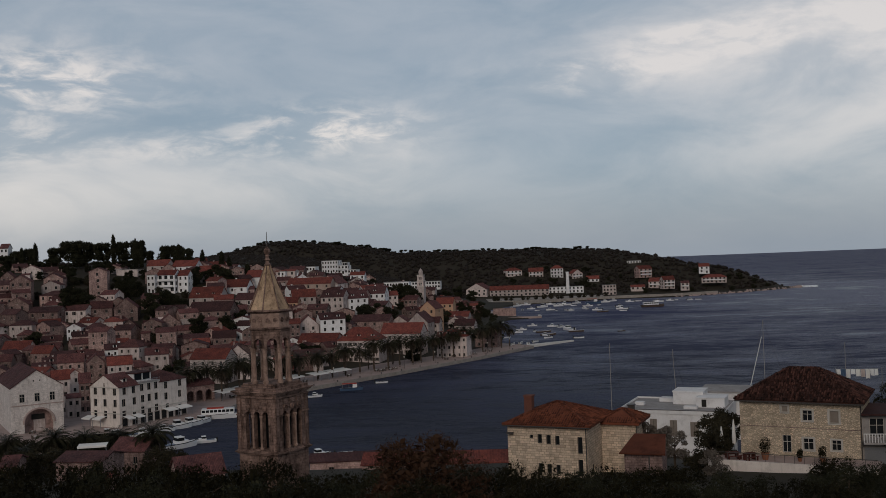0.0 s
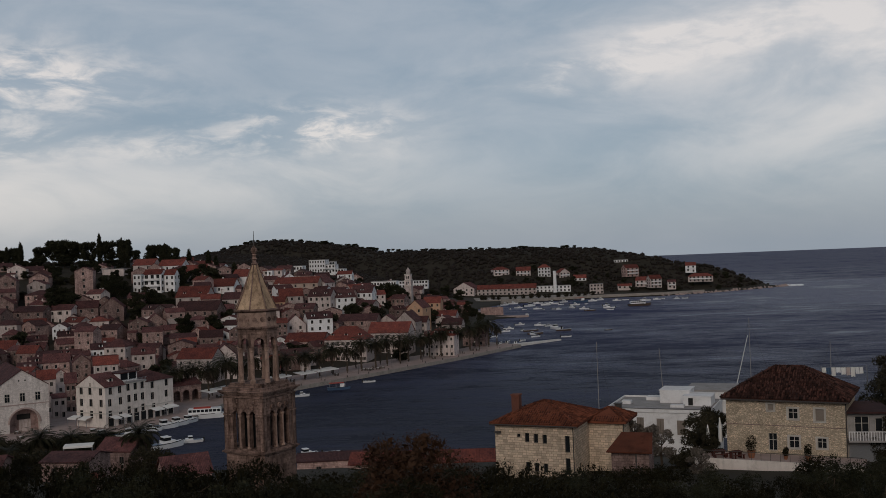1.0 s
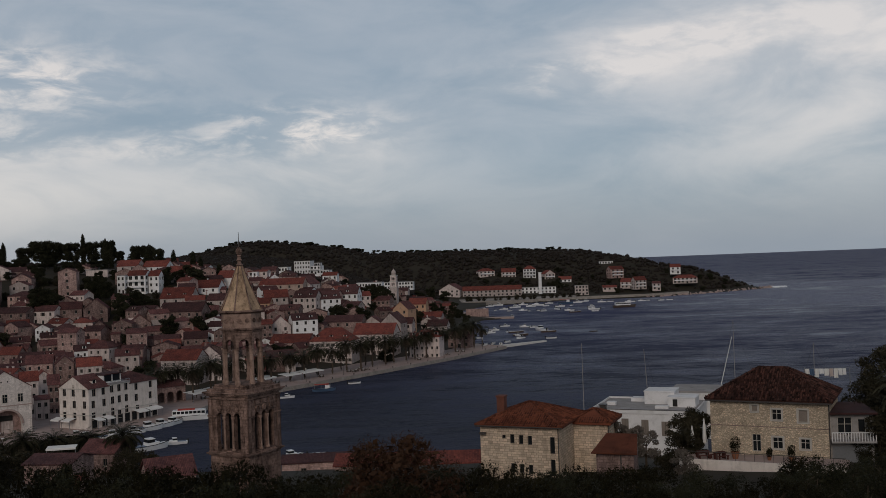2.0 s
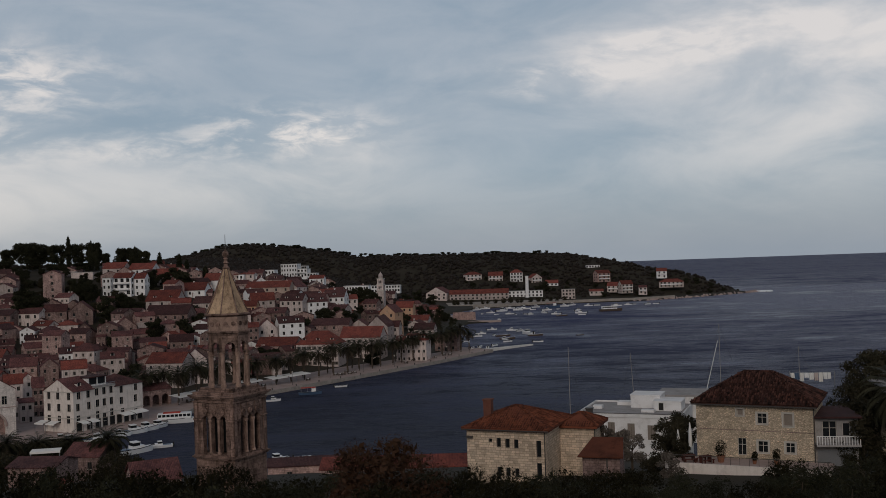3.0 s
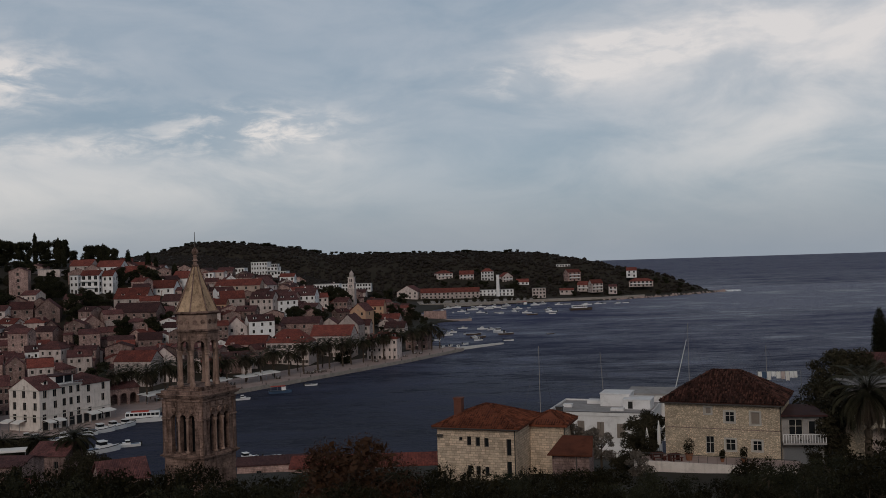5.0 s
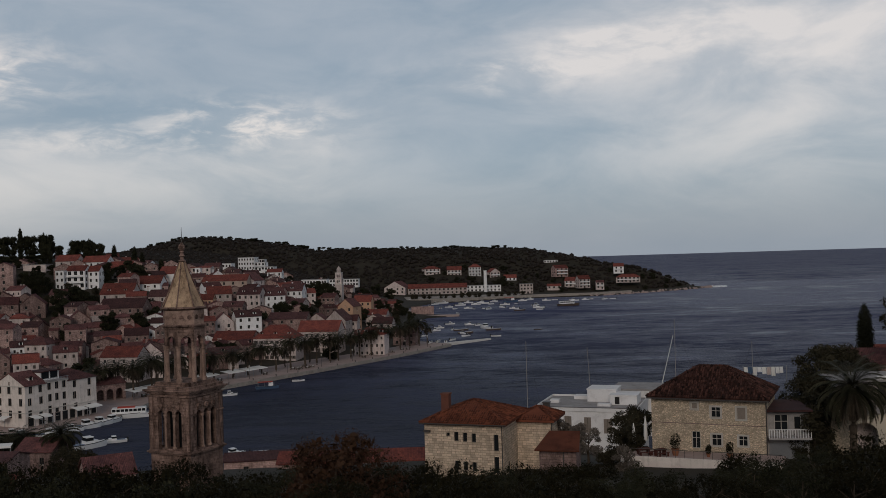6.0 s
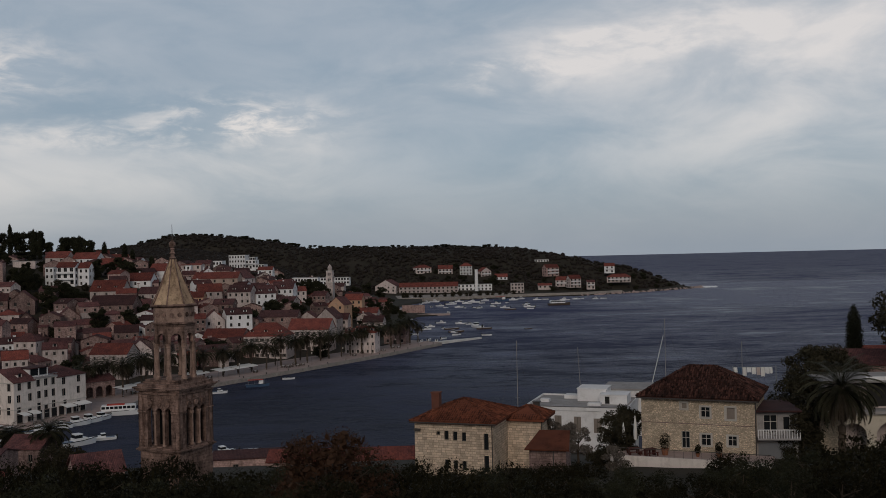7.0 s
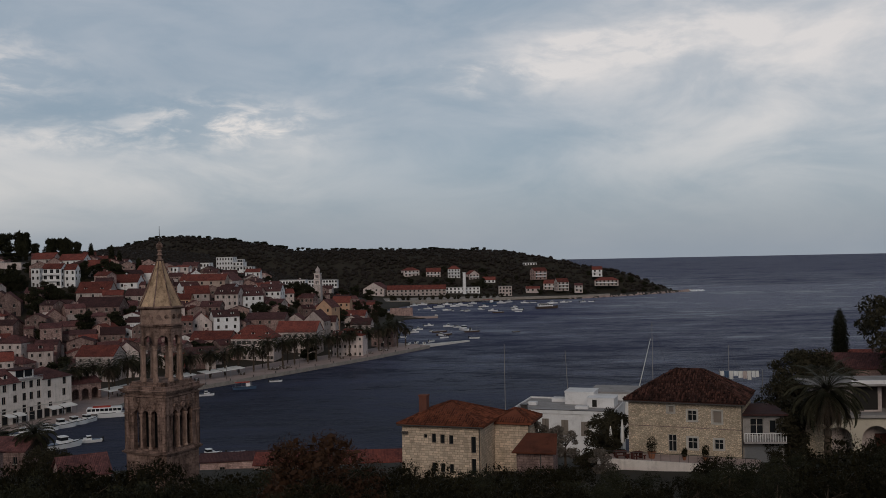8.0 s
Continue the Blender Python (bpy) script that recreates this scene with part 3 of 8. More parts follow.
def land(px, py):
    """Height of the ground above the sea."""
    px, py = np.asarray(px, float), np.asarray(py, float)
    inside, dist = np.zeros(px.shape, bool), np.full(px.shape, 1e9)
    for (ax, ay), (bx, by) in zip(SHORE, SHORE[1:] + SHORE[:1]):
        cross = ((ay > py) != (by > py)) & (px < (bx - ax) * (py - ay) / ((by - ay) or 1e-9) + ax)
        inside ^= cross
        t = np.clip(((px - ax) * (bx - ax) + (py - ay) * (by - ay)) / ((bx - ax) ** 2 + (by - ay) ** 2), 0, 1)
        dist = np.minimum(dist, np.hypot(px - ax - t * (bx - ax), py - ay - t * (by - ay)))
    hill = np.zeros(px.shape)
    for (ax, ay, az), (bx, by, bz), wide in RIDGES:
        t = np.clip(((px - ax) * (bx - ax) + (py - ay) * (by - ay)) / ((bx - ax) ** 2 + (by - ay) ** 2), 0, 1)
        d = np.hypot(px - ax - t * (bx - ax), py - ay - t * (by - ay))
        hill = np.maximum(hill, (az + t * (bz - az)) * (1 - smooth(d / wide, 0.05, 1.0)))
    near = np.maximum(0, np.minimum(212 - py, 260) * 0.195 - 2.8 * np.exp(-((py - 70) / 34) ** 2))
    hill = np.maximum(hill, near) * smooth(dist, 2, 60)
    hill = np.maximum(hill, near * smooth(dist, 0, 8))
    return np.where(inside, 1.0 * smooth(dist, -0.5, 3) + hill, -np.minimum(5, dist * 0.7 + 0.3))


def ground_z(x, y):
    return float(land(np.array([x]), np.array([y]))[0])


NX, NY = 205, 266
gx, gy = np.meshgrid(np.linspace(-880, 364, NX), np.linspace(-200, 1480, NY))
gz = land(gx, gy)
gz += np.array([noise.fractal(Vector((a * 0.02, b * 0.02, 0)), 1.0, 2.0, 4) for a, b in zip(gx.ravel(), gy.ravel())]).reshape(gz.shape) * np.clip((gz - 1.5) * 0.06, 0, 1.0)
me = bpy.data.meshes.new("ground")
idx = np.arange(NX * NY).reshape(NY, NX)
me.from_pydata(np.stack([gx, gy, gz], -1).reshape(-1, 3).tolist(), [], np.stack([idx[:-1, :-1], idx[:-1, 1:], idx[1:, 1:], idx[1:, :-1]], -1).reshape(-1, 4).tolist())
me.materials.append(EARTH)
me.polygons.foreach_set("use_smooth", [True] * len(me.polygons))
tagged(new("ground", me), "dry earth and scrub of the hillsides round the bay", "ground", kind="structure")

# sea
SEA = bpy.data.materials.new("choppy_grey_blue_sea")
SEA.use_nodes = True
n, l = SEA.node_tree.nodes, SEA.node_tree.links
p = n["Principled BSDF"]
p.inputs["IOR"].default_value, p.inputs["Specular IOR Level"].default_value = 1.33, 0.042
p.inputs["Specular Tint"].default_value = (0.72, 0.73, 1.0, 1)
geo = n.new("ShaderNodeNewGeometry")


def sea_noise(scale, sx, sy, detail, rough=0.6):
    m = n.new("ShaderNodeMapping")
    m.inputs["Scale"].default_value = (sx, sy, 1)
    m.inputs["Rotation"].default_value = (0, 0, radians(8))
    t = n.new("ShaderNodeTexNoise")
    t.inputs["Scale"].default_value, t.inputs["Detail"].default_value, t.inputs["Roughness"].default_value = scale, detail, rough
    l.new(geo.outputs["Position"], m.inputs[0])
    l.new(m.outputs[0], t.inputs["Vector"])
    return t.outputs["Fac"]


def sea_range(x, lo, hi, a, b):
    r = n.new("ShaderNodeMapRange")
    r.interpolation_type = "SMOOTHSTEP"
    for i, v in enumerate((lo, hi, a, b)):
        r.inputs[i + 1].default_value = v
    l.new(x, r.inputs[0])
    return r.outputs[0]


def sea_math(op, a, b):
    r = n.new("ShaderNodeMath")
    r.operation = op
    for i, s in enumerate((a, b)):
        if isinstance(s, (int, float)):
            r.inputs[i].default_value = s
        else:
            l.new(s, r.inputs[i])
    return r.outputs[0]


# wind streaks, rougher and calmer water, whitecaps out at sea
place = n.new("ShaderNodeSeparateXYZ")
l.new(geo.outputs["Position"], place.inputs[0])
open_sea = sea_range(sea_math("ADD", place.outputs[0], sea_math("MULTIPLY", place.outputs[1], 0.35)), 90, 330, 0, 1)
streak, chop, swell = sea_noise(0.0075, 0.85, 1.6, 7, 0.62), sea_noise(0.6, 1.0, 1.1, 4, 0.75), sea_noise(0.13, 0.9, 1.0, 3, 0.7)
# the tide line off the headland, broken and pale, with darker water beyond it
tide = sea_math("MULTIPLY", sea_range(place.outputs[1], 600, 780, 0, 1), sea_range(place.outputs[1], 1030, 1200, 1, 0))
tide = sea_math("MULTIPLY", tide, sea_range(place.outputs[0], 100, 320, 0, 0.13))
caps = sea_math("MULTIPLY", sea_range(sea_math("MULTIPLY", sea_math("MULTIPLY", sea_noise(0.045, 0.6, 1.5, 7, 0.75), sea_math("ADD", tide, 1.0)), sea_range(streak, 0.42, 0.6, 0.72, 1.16)), 0.56, 0.74, 0, 0.8), sea_math("MULTIPLY", open_sea, sea_range(place.outputs[1], 1100, 1400, 1.0, 0.35)))
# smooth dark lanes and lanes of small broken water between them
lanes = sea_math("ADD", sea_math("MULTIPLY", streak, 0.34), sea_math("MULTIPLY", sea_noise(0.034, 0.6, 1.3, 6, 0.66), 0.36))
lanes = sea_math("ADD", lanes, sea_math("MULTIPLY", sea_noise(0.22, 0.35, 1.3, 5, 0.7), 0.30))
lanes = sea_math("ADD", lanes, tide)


def sea_mix(fac, a, b):
    x = n.new("ShaderNodeMix")
    x.data_type = "RGBA"
    l.new(fac, x.inputs[0])
    for k, v in ((6, a), (7, b)):
        if isinstance(v, tuple):
            x.inputs[k].default_value = v
        else:
            l.new(v, x.inputs[k])
    return x.outputs[2]


# sky reflection put into the base colour: dark lanes and pale lanes
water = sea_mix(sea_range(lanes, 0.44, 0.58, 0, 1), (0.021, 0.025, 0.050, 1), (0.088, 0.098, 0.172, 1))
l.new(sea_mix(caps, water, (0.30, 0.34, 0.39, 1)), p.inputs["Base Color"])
p.inputs["Specular IOR Level"].default_value = 0.12
# wind-ruffled lanes: diffuse tint with reflected light painted in, paler and bluer far off
lane_tint = n.new("ShaderNodeBsdfDiffuse")
l.new(sea_mix(sea_range(sea_math("ADD", place.outputs[0], place.outputs[1]), 250, 800, 0, 1), (0.027, 0.031, 0.045, 1), (0.068, 0.076, 0.136, 1)), lane_tint.inputs["Color"])
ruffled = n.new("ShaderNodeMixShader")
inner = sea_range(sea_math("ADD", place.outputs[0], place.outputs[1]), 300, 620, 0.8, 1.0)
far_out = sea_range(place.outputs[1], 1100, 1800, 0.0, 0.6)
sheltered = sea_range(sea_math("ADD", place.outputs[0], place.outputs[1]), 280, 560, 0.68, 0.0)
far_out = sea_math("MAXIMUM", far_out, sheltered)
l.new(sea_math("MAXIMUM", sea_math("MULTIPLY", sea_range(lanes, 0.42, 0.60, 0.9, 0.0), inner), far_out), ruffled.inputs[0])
l.new(p.outputs[0], ruffled.inputs[1])
l.new(lane_tint.outputs[0], ruffled.inputs[2])
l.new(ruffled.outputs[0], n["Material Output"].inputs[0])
l.new(sea_range(lanes, 0.35, 0.65, 0.22, 0.40), p.inputs["Roughness"])
bump = n.new("ShaderNodeBump")
bump.inputs["Distance"].default_value = 3.2
l.new(sea_math("ADD", sea_math("MULTIPLY", chop, 0.7), sea_math("MULTIPLY", swell, 1.6)), bump.inputs["Height"])
l.new(sea_math("MULTIPLY", sea_range(streak, 0.35, 0.65, 0.65, 1.0), sea_math("ADD", sea_math("MULTIPLY", open_sea, 0.4), 0.6)), bump.inputs["Strength"])
l.new(bump.outputs[0], p.inputs["Normal"])
bm = bmesh.new()
bmesh.ops.create_grid(bm, x_segments=40, y_segments=40, size=7500)
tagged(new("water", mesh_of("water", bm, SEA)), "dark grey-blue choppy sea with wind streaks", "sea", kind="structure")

# promenade and square: paving with a quay wall
bm = bmesh.new()
ring = [(-98, 262), (-84, 264), (-70, 285), (-66, 310), (-49.5, 341), (-20, 378.5), (14, 424), (41, 465), (28, 484), (20, 480), (-4, 446), (-38, 398), (-68, 360), (-84, 330), (-100, 306), (-150, 306), (-150, 232), (-98, 232)]
top = [bm.verts.new((x, y, 1.3)) for x, y in ring]
low = [bm.verts.new((x, y, -2)) for x, y in ring]
bm.faces.new(top)
for i in range(len(ring)):
    bm.faces.new((top[i], low[i], low[(i + 1) % len(ring)], top[(i + 1) % len(ring)]))
bmesh.ops.triangulate(bm, faces=bm.faces[:])
tagged(new("pavement", mesh_of("pavement", bm, PAVE)), "pale worn limestone paving of the harbour promenade", "pavement", kind="structure")
bm = bmesh.new()
edge = [(-98, 262), (-84, 264), (-70, 285), (-66, 310), (-49.5, 341), (-20, 378.5), (14, 424), (41, 465), (28, 484)]
for (ax, ay), (bx, by) in zip(edge, edge[1:]):
    ln = math.hypot(bx - ax, by - ay)
    ux, uy = (bx - ax) / ln, (by - ay) / ln
    k = max(int(ln / 1.6), 1)
    for i in range(k):
        s, e = ln * i / k + 0.02, ln * (i + 1) / k - 0.02
        q = [(ax + ux * s, ay + uy * s), (ax + ux * e, ay + uy * e)]
        vs = [bm.verts.new((px + sx * uy, py - sx * ux, zz)) for zz in (0.1, 1.38) for px, py in q for sx in (-0.45, 0.08)]
        for f in ((0, 1, 3, 2), (4, 6, 7, 5), (0, 2, 6, 4), (1, 5, 7, 3), (0, 4, 5, 1), (2, 3, 7, 6)):
            bm.faces.new([vs[j] for j in f])
tagged(new("kerb", mesh_of("kerb", bm, QUAY)), "grey stone edge blocks of the quay", "quay edge", kind="structure")

# ---- bell tower ----


def arch_wall(bm, m, width, z0, z1, arches, depth, slot=0):
    """A wall strip from z0 to z1 pierced by round-headed openings (middle, half width, foot, spring)."""
    seg = 8
    xs = [0.0]
    for c, r, foot, spring in arches:
        xs += [c - r, c + r]
    xs.append(width)

    def quad(*ps):
        bm.faces.new([bm.verts.new(m @ Vector(p)) for p in ps]).material_index = slot

    for y, flip in ((0, False), (depth, True)):
        def q(*ps):
            quad(*(ps[::-1] if flip else ps))
        for a, b in zip(xs[::2], xs[1::2]):
            q((a, y, z0), (b, y, z0), (b, y, z1), (a, y, z1))
        for c, r, foot, spring in arches:
            if foot > z0:
                q((c - r, y, z0), (c + r, y, z0), (c + r, y, foot), (c - r, y, foot))
            for i in range(seg):
                t0, t1 = math.pi * (1 - i / seg), math.pi * (1 - (i + 1) / seg)
                p0, p1 = (c + r * math.cos(t0), spring + r * math.sin(t0)), (c + r * math.cos(t1), spring + r * math.sin(t1))
                q((p0[0], y, p0[1]), (p1[0], y, p1[1]), (p1[0], y, z1), (p0[0], y, z1))
    for c, r, foot, spring in arches:
        ring = [(c - r, foot), (c - r, spring)] + [(c + r * math.cos(math.pi * (1 - i / seg)), spring + r * math.sin(math.pi * (1 - i / seg))) for i in range(1, seg)] + [(c + r, spring), (c + r, foot)]
        for (ax, az), (bx, bz) in zip(ring, ring[1:] + ring[:1]):
            quad((ax, 0, az), (bx, 0, bz), (bx, depth, bz), (ax, depth, az))


def cornice(half, z, steps):
    """A square moulding in steps of (height, how far it stands out)."""
    rings = []
    for h, o in steps:
        r = (half + o) * math.sqrt(2)
        rings += [(r, z), (r, z + h)]
        z += h
    return lathe(bmesh.new(), rings, 4, turn=math.pi / 4)


def bell_tower(m):
    th = thing("bell_tower", m, "weathered limestone bell tower with arched openings and pyramid spire", "bell tower")
    s = 2.12

    def stone(name, bm, material, parent, label=""):
        return part(name, set_uv(bm), material, parent, label)

    # shaft below, from deep behind the trees to the belfry's sill
    stone("shaft", cornice(s - 0.02, -8, ((9.95, 0),)), TOWER_STONE, th)
    stone("string_course", cornice(s, 1.95, ((0.12, 0.1), (0.12, 0.24), (0.1, 0.1))), TOWER_STONE, th)
    # belfry storey with three lights a side
    z0, z1 = 2.29, 6.75
    for i in range(4):
        bm = bmesh.new()
        arch_wall(bm, pose(0, 0, 0, 0, 0, 90 * i) @ pose(-s, -s, 0), 2 * s, z0, z1, [(s + k * 0.92, 0.33, 2.42, 5.28) for k in (-1, 0, 1)], 0.45)
        wl_ = stone("belfry_wall", bm, TOWER_STONE, th)
        for k in (-0.46, 0.46):
            bm = bmesh.new()
            lathe(bm, ((0.17, 2.42), (0.17, 2.54), (0.11, 2.61), (0.1, 4.98), (0.17, 5.13), (0.19, 5.28)), 8)
            stone("colonnette", bm, TOWER_LIGHT, wl_).matrix_basis = pose(0, 0, 0, 0, 0, 90 * i) @ pose(k, -s + 0.05, 0)
        for k in (-s - 0.1, 1.3):
            stone("impost", boxes((k, -s - 0.12, 5.23, k + s - 1.2, -s, 5.35)), TOWER_STONE, wl_).matrix_basis = pose(0, 0, 0, 0, 0, 90 * i)
        for k in (-s - 0.06, s - 0.34):
            stone("pilaster", boxes((k, -s - 0.06, 2.3, k + 0.4, -s + 0.05, 6.74)), TOWER_STONE, wl_).matrix_basis = pose(0, 0, 0, 0, 0, 90 * i)
        # carved roundels above the lights
        for k in (-0.92, 0, 0.92):
            bm = bmesh.new()
            lathe(bm, ((0.24, -0.05), (0.24, 0.08), (0.18, 0.1), (0.15, 0.03), (0.05, 0.03)), 12)
            bmesh.ops.transform(bm, matrix=pose(0, 0, 0, 90, 0, 0), verts=bm.verts)
            stone("roundel", bm, TOWER_STONE, wl_).matrix_basis = pose(0, 0, 0, 0, 0, 90 * i) @ pose(k, -s - 0.01, 5.95)
            stone("panel", boxes((-0.3, -0.05, -0.16, 0.3, 0.02, 0.18)), TOWER_STONE, wl_).matrix_basis = pose(0, 0, 0, 0, 0, 90 * i) @ pose(k, -s - 0.01, 6.45)
    bm = boxes((-1.6, -1.6, 2.3, 1.6, 1.6, 2.4))
    stone("belfry_floor", bm, TOWER_STONE, th)
    # added near-black block, paints the belfry's inner shade behind the lights
    stone("core", boxes((-1.15, -1.15, 2.4, 1.15, 1.15, 6.7)), DARK, th)
    stone("main_cornice", cornice(s, 6.75, ((0.1, 0.12), (0.16, 0.0), (0.12, 0.16), (0.12, 0.28), (0.12, 0.4), (0.24, 0.1))), TOWER_STONE, th)
    stone("parapet_step", cornice(s - 0.35, 7.61, ((0.18, 0.1), (0.14, 0.0))), TOWER_STONE, th)
    # open octagonal lantern
    r = 1.78
    z0, z1 = 7.93, 12.4
    side = 2 * r * math.sin(math.pi / 8)
    ap = r * math.cos(math.pi / 8)
    for i in range(8):
        a = 45 * i
        bm = bmesh.new()
        arch_wall(bm, pose(0, 0, 0, 0, 0, a) @ pose(-side / 2, -ap, 0), side, 10.95, z1, [(side / 2, 0.43, 10.95, 11.35)], 0.32)
        stone("lantern_arch", bm, TOWER_STONE, th).matrix_basis = pose(0, 0, 0, 0, 0, 0)
        bm = bmesh.new()
        lathe(bm, ((0.26, z0), (0.26, z0 + 0.2), (0.2, z0 + 0.3), (0.185, z0 + 1.6), (0.17, 10.55), (0.22, 10.62), (0.19, 10.7), (0.29, 10.95)), 10)
        stone("lantern_column", bm, TOWER_LIGHT, th).matrix_basis = pose(0, 0, 0, 0, 0, a + 22.5) @ pose(0, -r + 0.16, 0)
    tw = math.pi / 8
    stone("lantern_cornice", lathe(bmesh.new(), ((r + 0.02, 12.4), (r + 0.06, 12.5), (r + 0.2, 12.58), (r + 0.2, 12.68), (r, 12.74)), 8, turn=tw), TOWER_STONE, th)
    dr = stone("drum", lathe(bmesh.new(), ((r - 0.02, 12.74), (r - 0.02, 13.95)), 8, turn=tw), TOWER_LIGHT, th, "weathered limestone drum with carved panels")
    for i in range(8):
        for k in (-0.33, 0.33):
            bm = bmesh.new()
            lathe(bm, ((0.2, -0.03), (0.2, 0.06), (0.13, 0.07), (0.1, 0.02), (0.04, 0.02)), 8)
            bmesh.ops.transform(bm, matrix=pose(0, 0, 0, 90, 0, 0), verts=bm.verts)
            stone("carved_disc", bm, TOWER_STONE, dr).matrix_basis = pose(0, 0, 0, 0, 0, 45 * i) @ pose(k, -ap + 0.02, 13.35)
    stone("spire_eaves", lathe(bmesh.new(), ((r, 13.95), (r + 0.1, 14.0), (r + 0.26, 14.1), (r + 0.26, 14.2), (r + 0.05, 14.24)), 8, turn=tw), TOWER_STONE, th)
    sp = stone("spire", lathe(bmesh.new(), ((r + 0.06, 14.24), (r * 0.76, 15.23), (r * 0.48, 16.43), (0.25, 18.06)), 8, turn=tw), TOWER_PALE, th, "yellowed stone slab spire with dark joints")
    for i in range(8):
        a = tw + math.pi / 4 * i
        pts = [((q + 0.02) * math.cos(a), (q + 0.02) * math.sin(a), zz) for q, zz in ((r + 0.06, 14.24), (r * 0.76, 15.23), (r * 0.48, 16.43), (0.25, 18.06))]
        stone("rib", tube(bmesh.new(), pts, (0.06, 0.055, 0.05, 0.04), 5), TOWER_STONE, sp)
    stone("finial", lathe(bmesh.new(), ((0.26, 18.02), (0.32, 18.13), (0.18, 18.25), (0.16, 18.43), (0.27, 18.53), (0.17, 18.65), (0.15, 18.81), (0.22, 18.90), (0.13, 18.99)), 10), TOWER_STONE, th)
    stone("ball", lathe(bmesh.new(), ((0.1, 18.97), (0.24, 19.09), (0.3, 19.27), (0.24, 19.48), (0.12, 19.58), (0.08, 19.71)), 12), TOWER_STONE, th)
    stone("rod", tube(bmesh.new(), ((0, 0, 19.69), (0, 0, 20.99)), (0.035, 0.02), 6), PIPE, th)
    return th


bell_tower(pose(-15.35, 86.0, 26.75, 0, 0, 60))

# ---- near houses ----


def custom_house(name, m, label, w, d, h, rh, kind, wall, tile, front=(), left=(), right=(), over=0.45, base=0.0, category="house"):
    """A house with openings of its own: (x0, z0, x1, z1, style) on each wall; m is its front's left foot."""
    th = thing(name, m @ pose(w / 2, d / 2, 0), label, category)
    bm = bmesh.new()
    jobs = []
    for which, mm, width, ops in (("f", pose(-w / 2, -d / 2, 0), w, front), ("l", pose(-w / 2, d / 2, 0, 0, 0, -90), d, left), ("r", pose(w / 2, -d / 2, 0, 0, 0, 90), d, right), ("b", pose(w / 2, d / 2, 0, 0, 0, 180), w, ())):
        wall_face(bm, mm, width, h, [o[:4] for o in ops], 0.3)
        jobs += [(mm, o) for o in ops]
        if (kind == "gx" and which in "lr") or (kind == "gy" and which in "fb"):
            bm.faces.new([bm.verts.new(mm @ Vector(p)) for p in ((0, 0, h), (width, 0, h), (width / 2, 0, h + rh - 0.1))])
    part("wall", set_uv(bm), wall, th)
    for mm, (x0, z0, x1, z1, style) in jobs:
        ww, wh = x1 - x0, z1 - z0
        at = mm @ pose((x0 + x1) / 2, 0, z0)
        wd = part("window", boxes((-ww / 2, 0.14, 0, -ww / 2 + 0.07, 0.24, wh), (ww / 2 - 0.07, 0.14, 0, ww / 2, 0.24, wh), (-ww / 2 + 0.07, 0.14, 0, ww / 2 - 0.07, 0.24, 0.07), (-ww / 2 + 0.07, 0.14, wh - 0.07, ww / 2 - 0.07, 0.24, wh)), PIPE if style == "dark" else FRAME, th)
        wd.matrix_basis = at
        part("pane", boxes((-ww / 2 + 0.07, 0.2, 0.07, ww / 2 - 0.07, 0.22, wh - 0.07)), GLASS if style != "blind" else SHUTTER_GREY, wd)
        if style in ("cross", "framed"):
            part("bar", boxes((-0.03, 0.15, 0.07, 0.03, 0.2, wh - 0.07), (-ww / 2 + 0.07, 0.15, wh * 0.6, -0.03, 0.2, wh * 0.6 + 0.05), (0.03, 0.15, wh * 0.6, ww / 2 - 0.07, 0.2, wh * 0.6 + 0.05)), FRAME, wd)
        if style in ("framed", "blind"):
            o = 0.17
            part("surround", boxes((-ww / 2 - o, -0.04, -0.12, -ww / 2, 0.12, wh + o), (ww / 2, -0.04, -0.12, ww / 2 + o, 0.12, wh + o), (-ww / 2, -0.04, wh, ww / 2, 0.12, wh + o), (-ww / 2, -0.07, -0.12, ww / 2, 0.12, 0)), FRAME, wd, "pale stone window surround")
        if style == "shutters":
            for s in (-1, 1):
                a, b = sorted((s * 0.02, s * (ww / 2 - 0.03)))
                bm = boxes((a, 0.02, 0.03, b, 0.06, wh - 0.03))
                k = int(wh / 0.14)
                for i in range(k):
                    box(bm, a + 0.05, -0.005, 0.08 + i * (wh - 0.16) / k, b - 0.05, 0.03, 0.08 + (i + 0.6) * (wh - 0.16) / k)
                part("shutter", bm, SHUTTER_GREY, wd, "closed louvred taupe shutter")
    if kind != "flat":
        part("roof", roof_mesh(w, d, h, rh, kind, over, 0.2), tile, th)
    return th


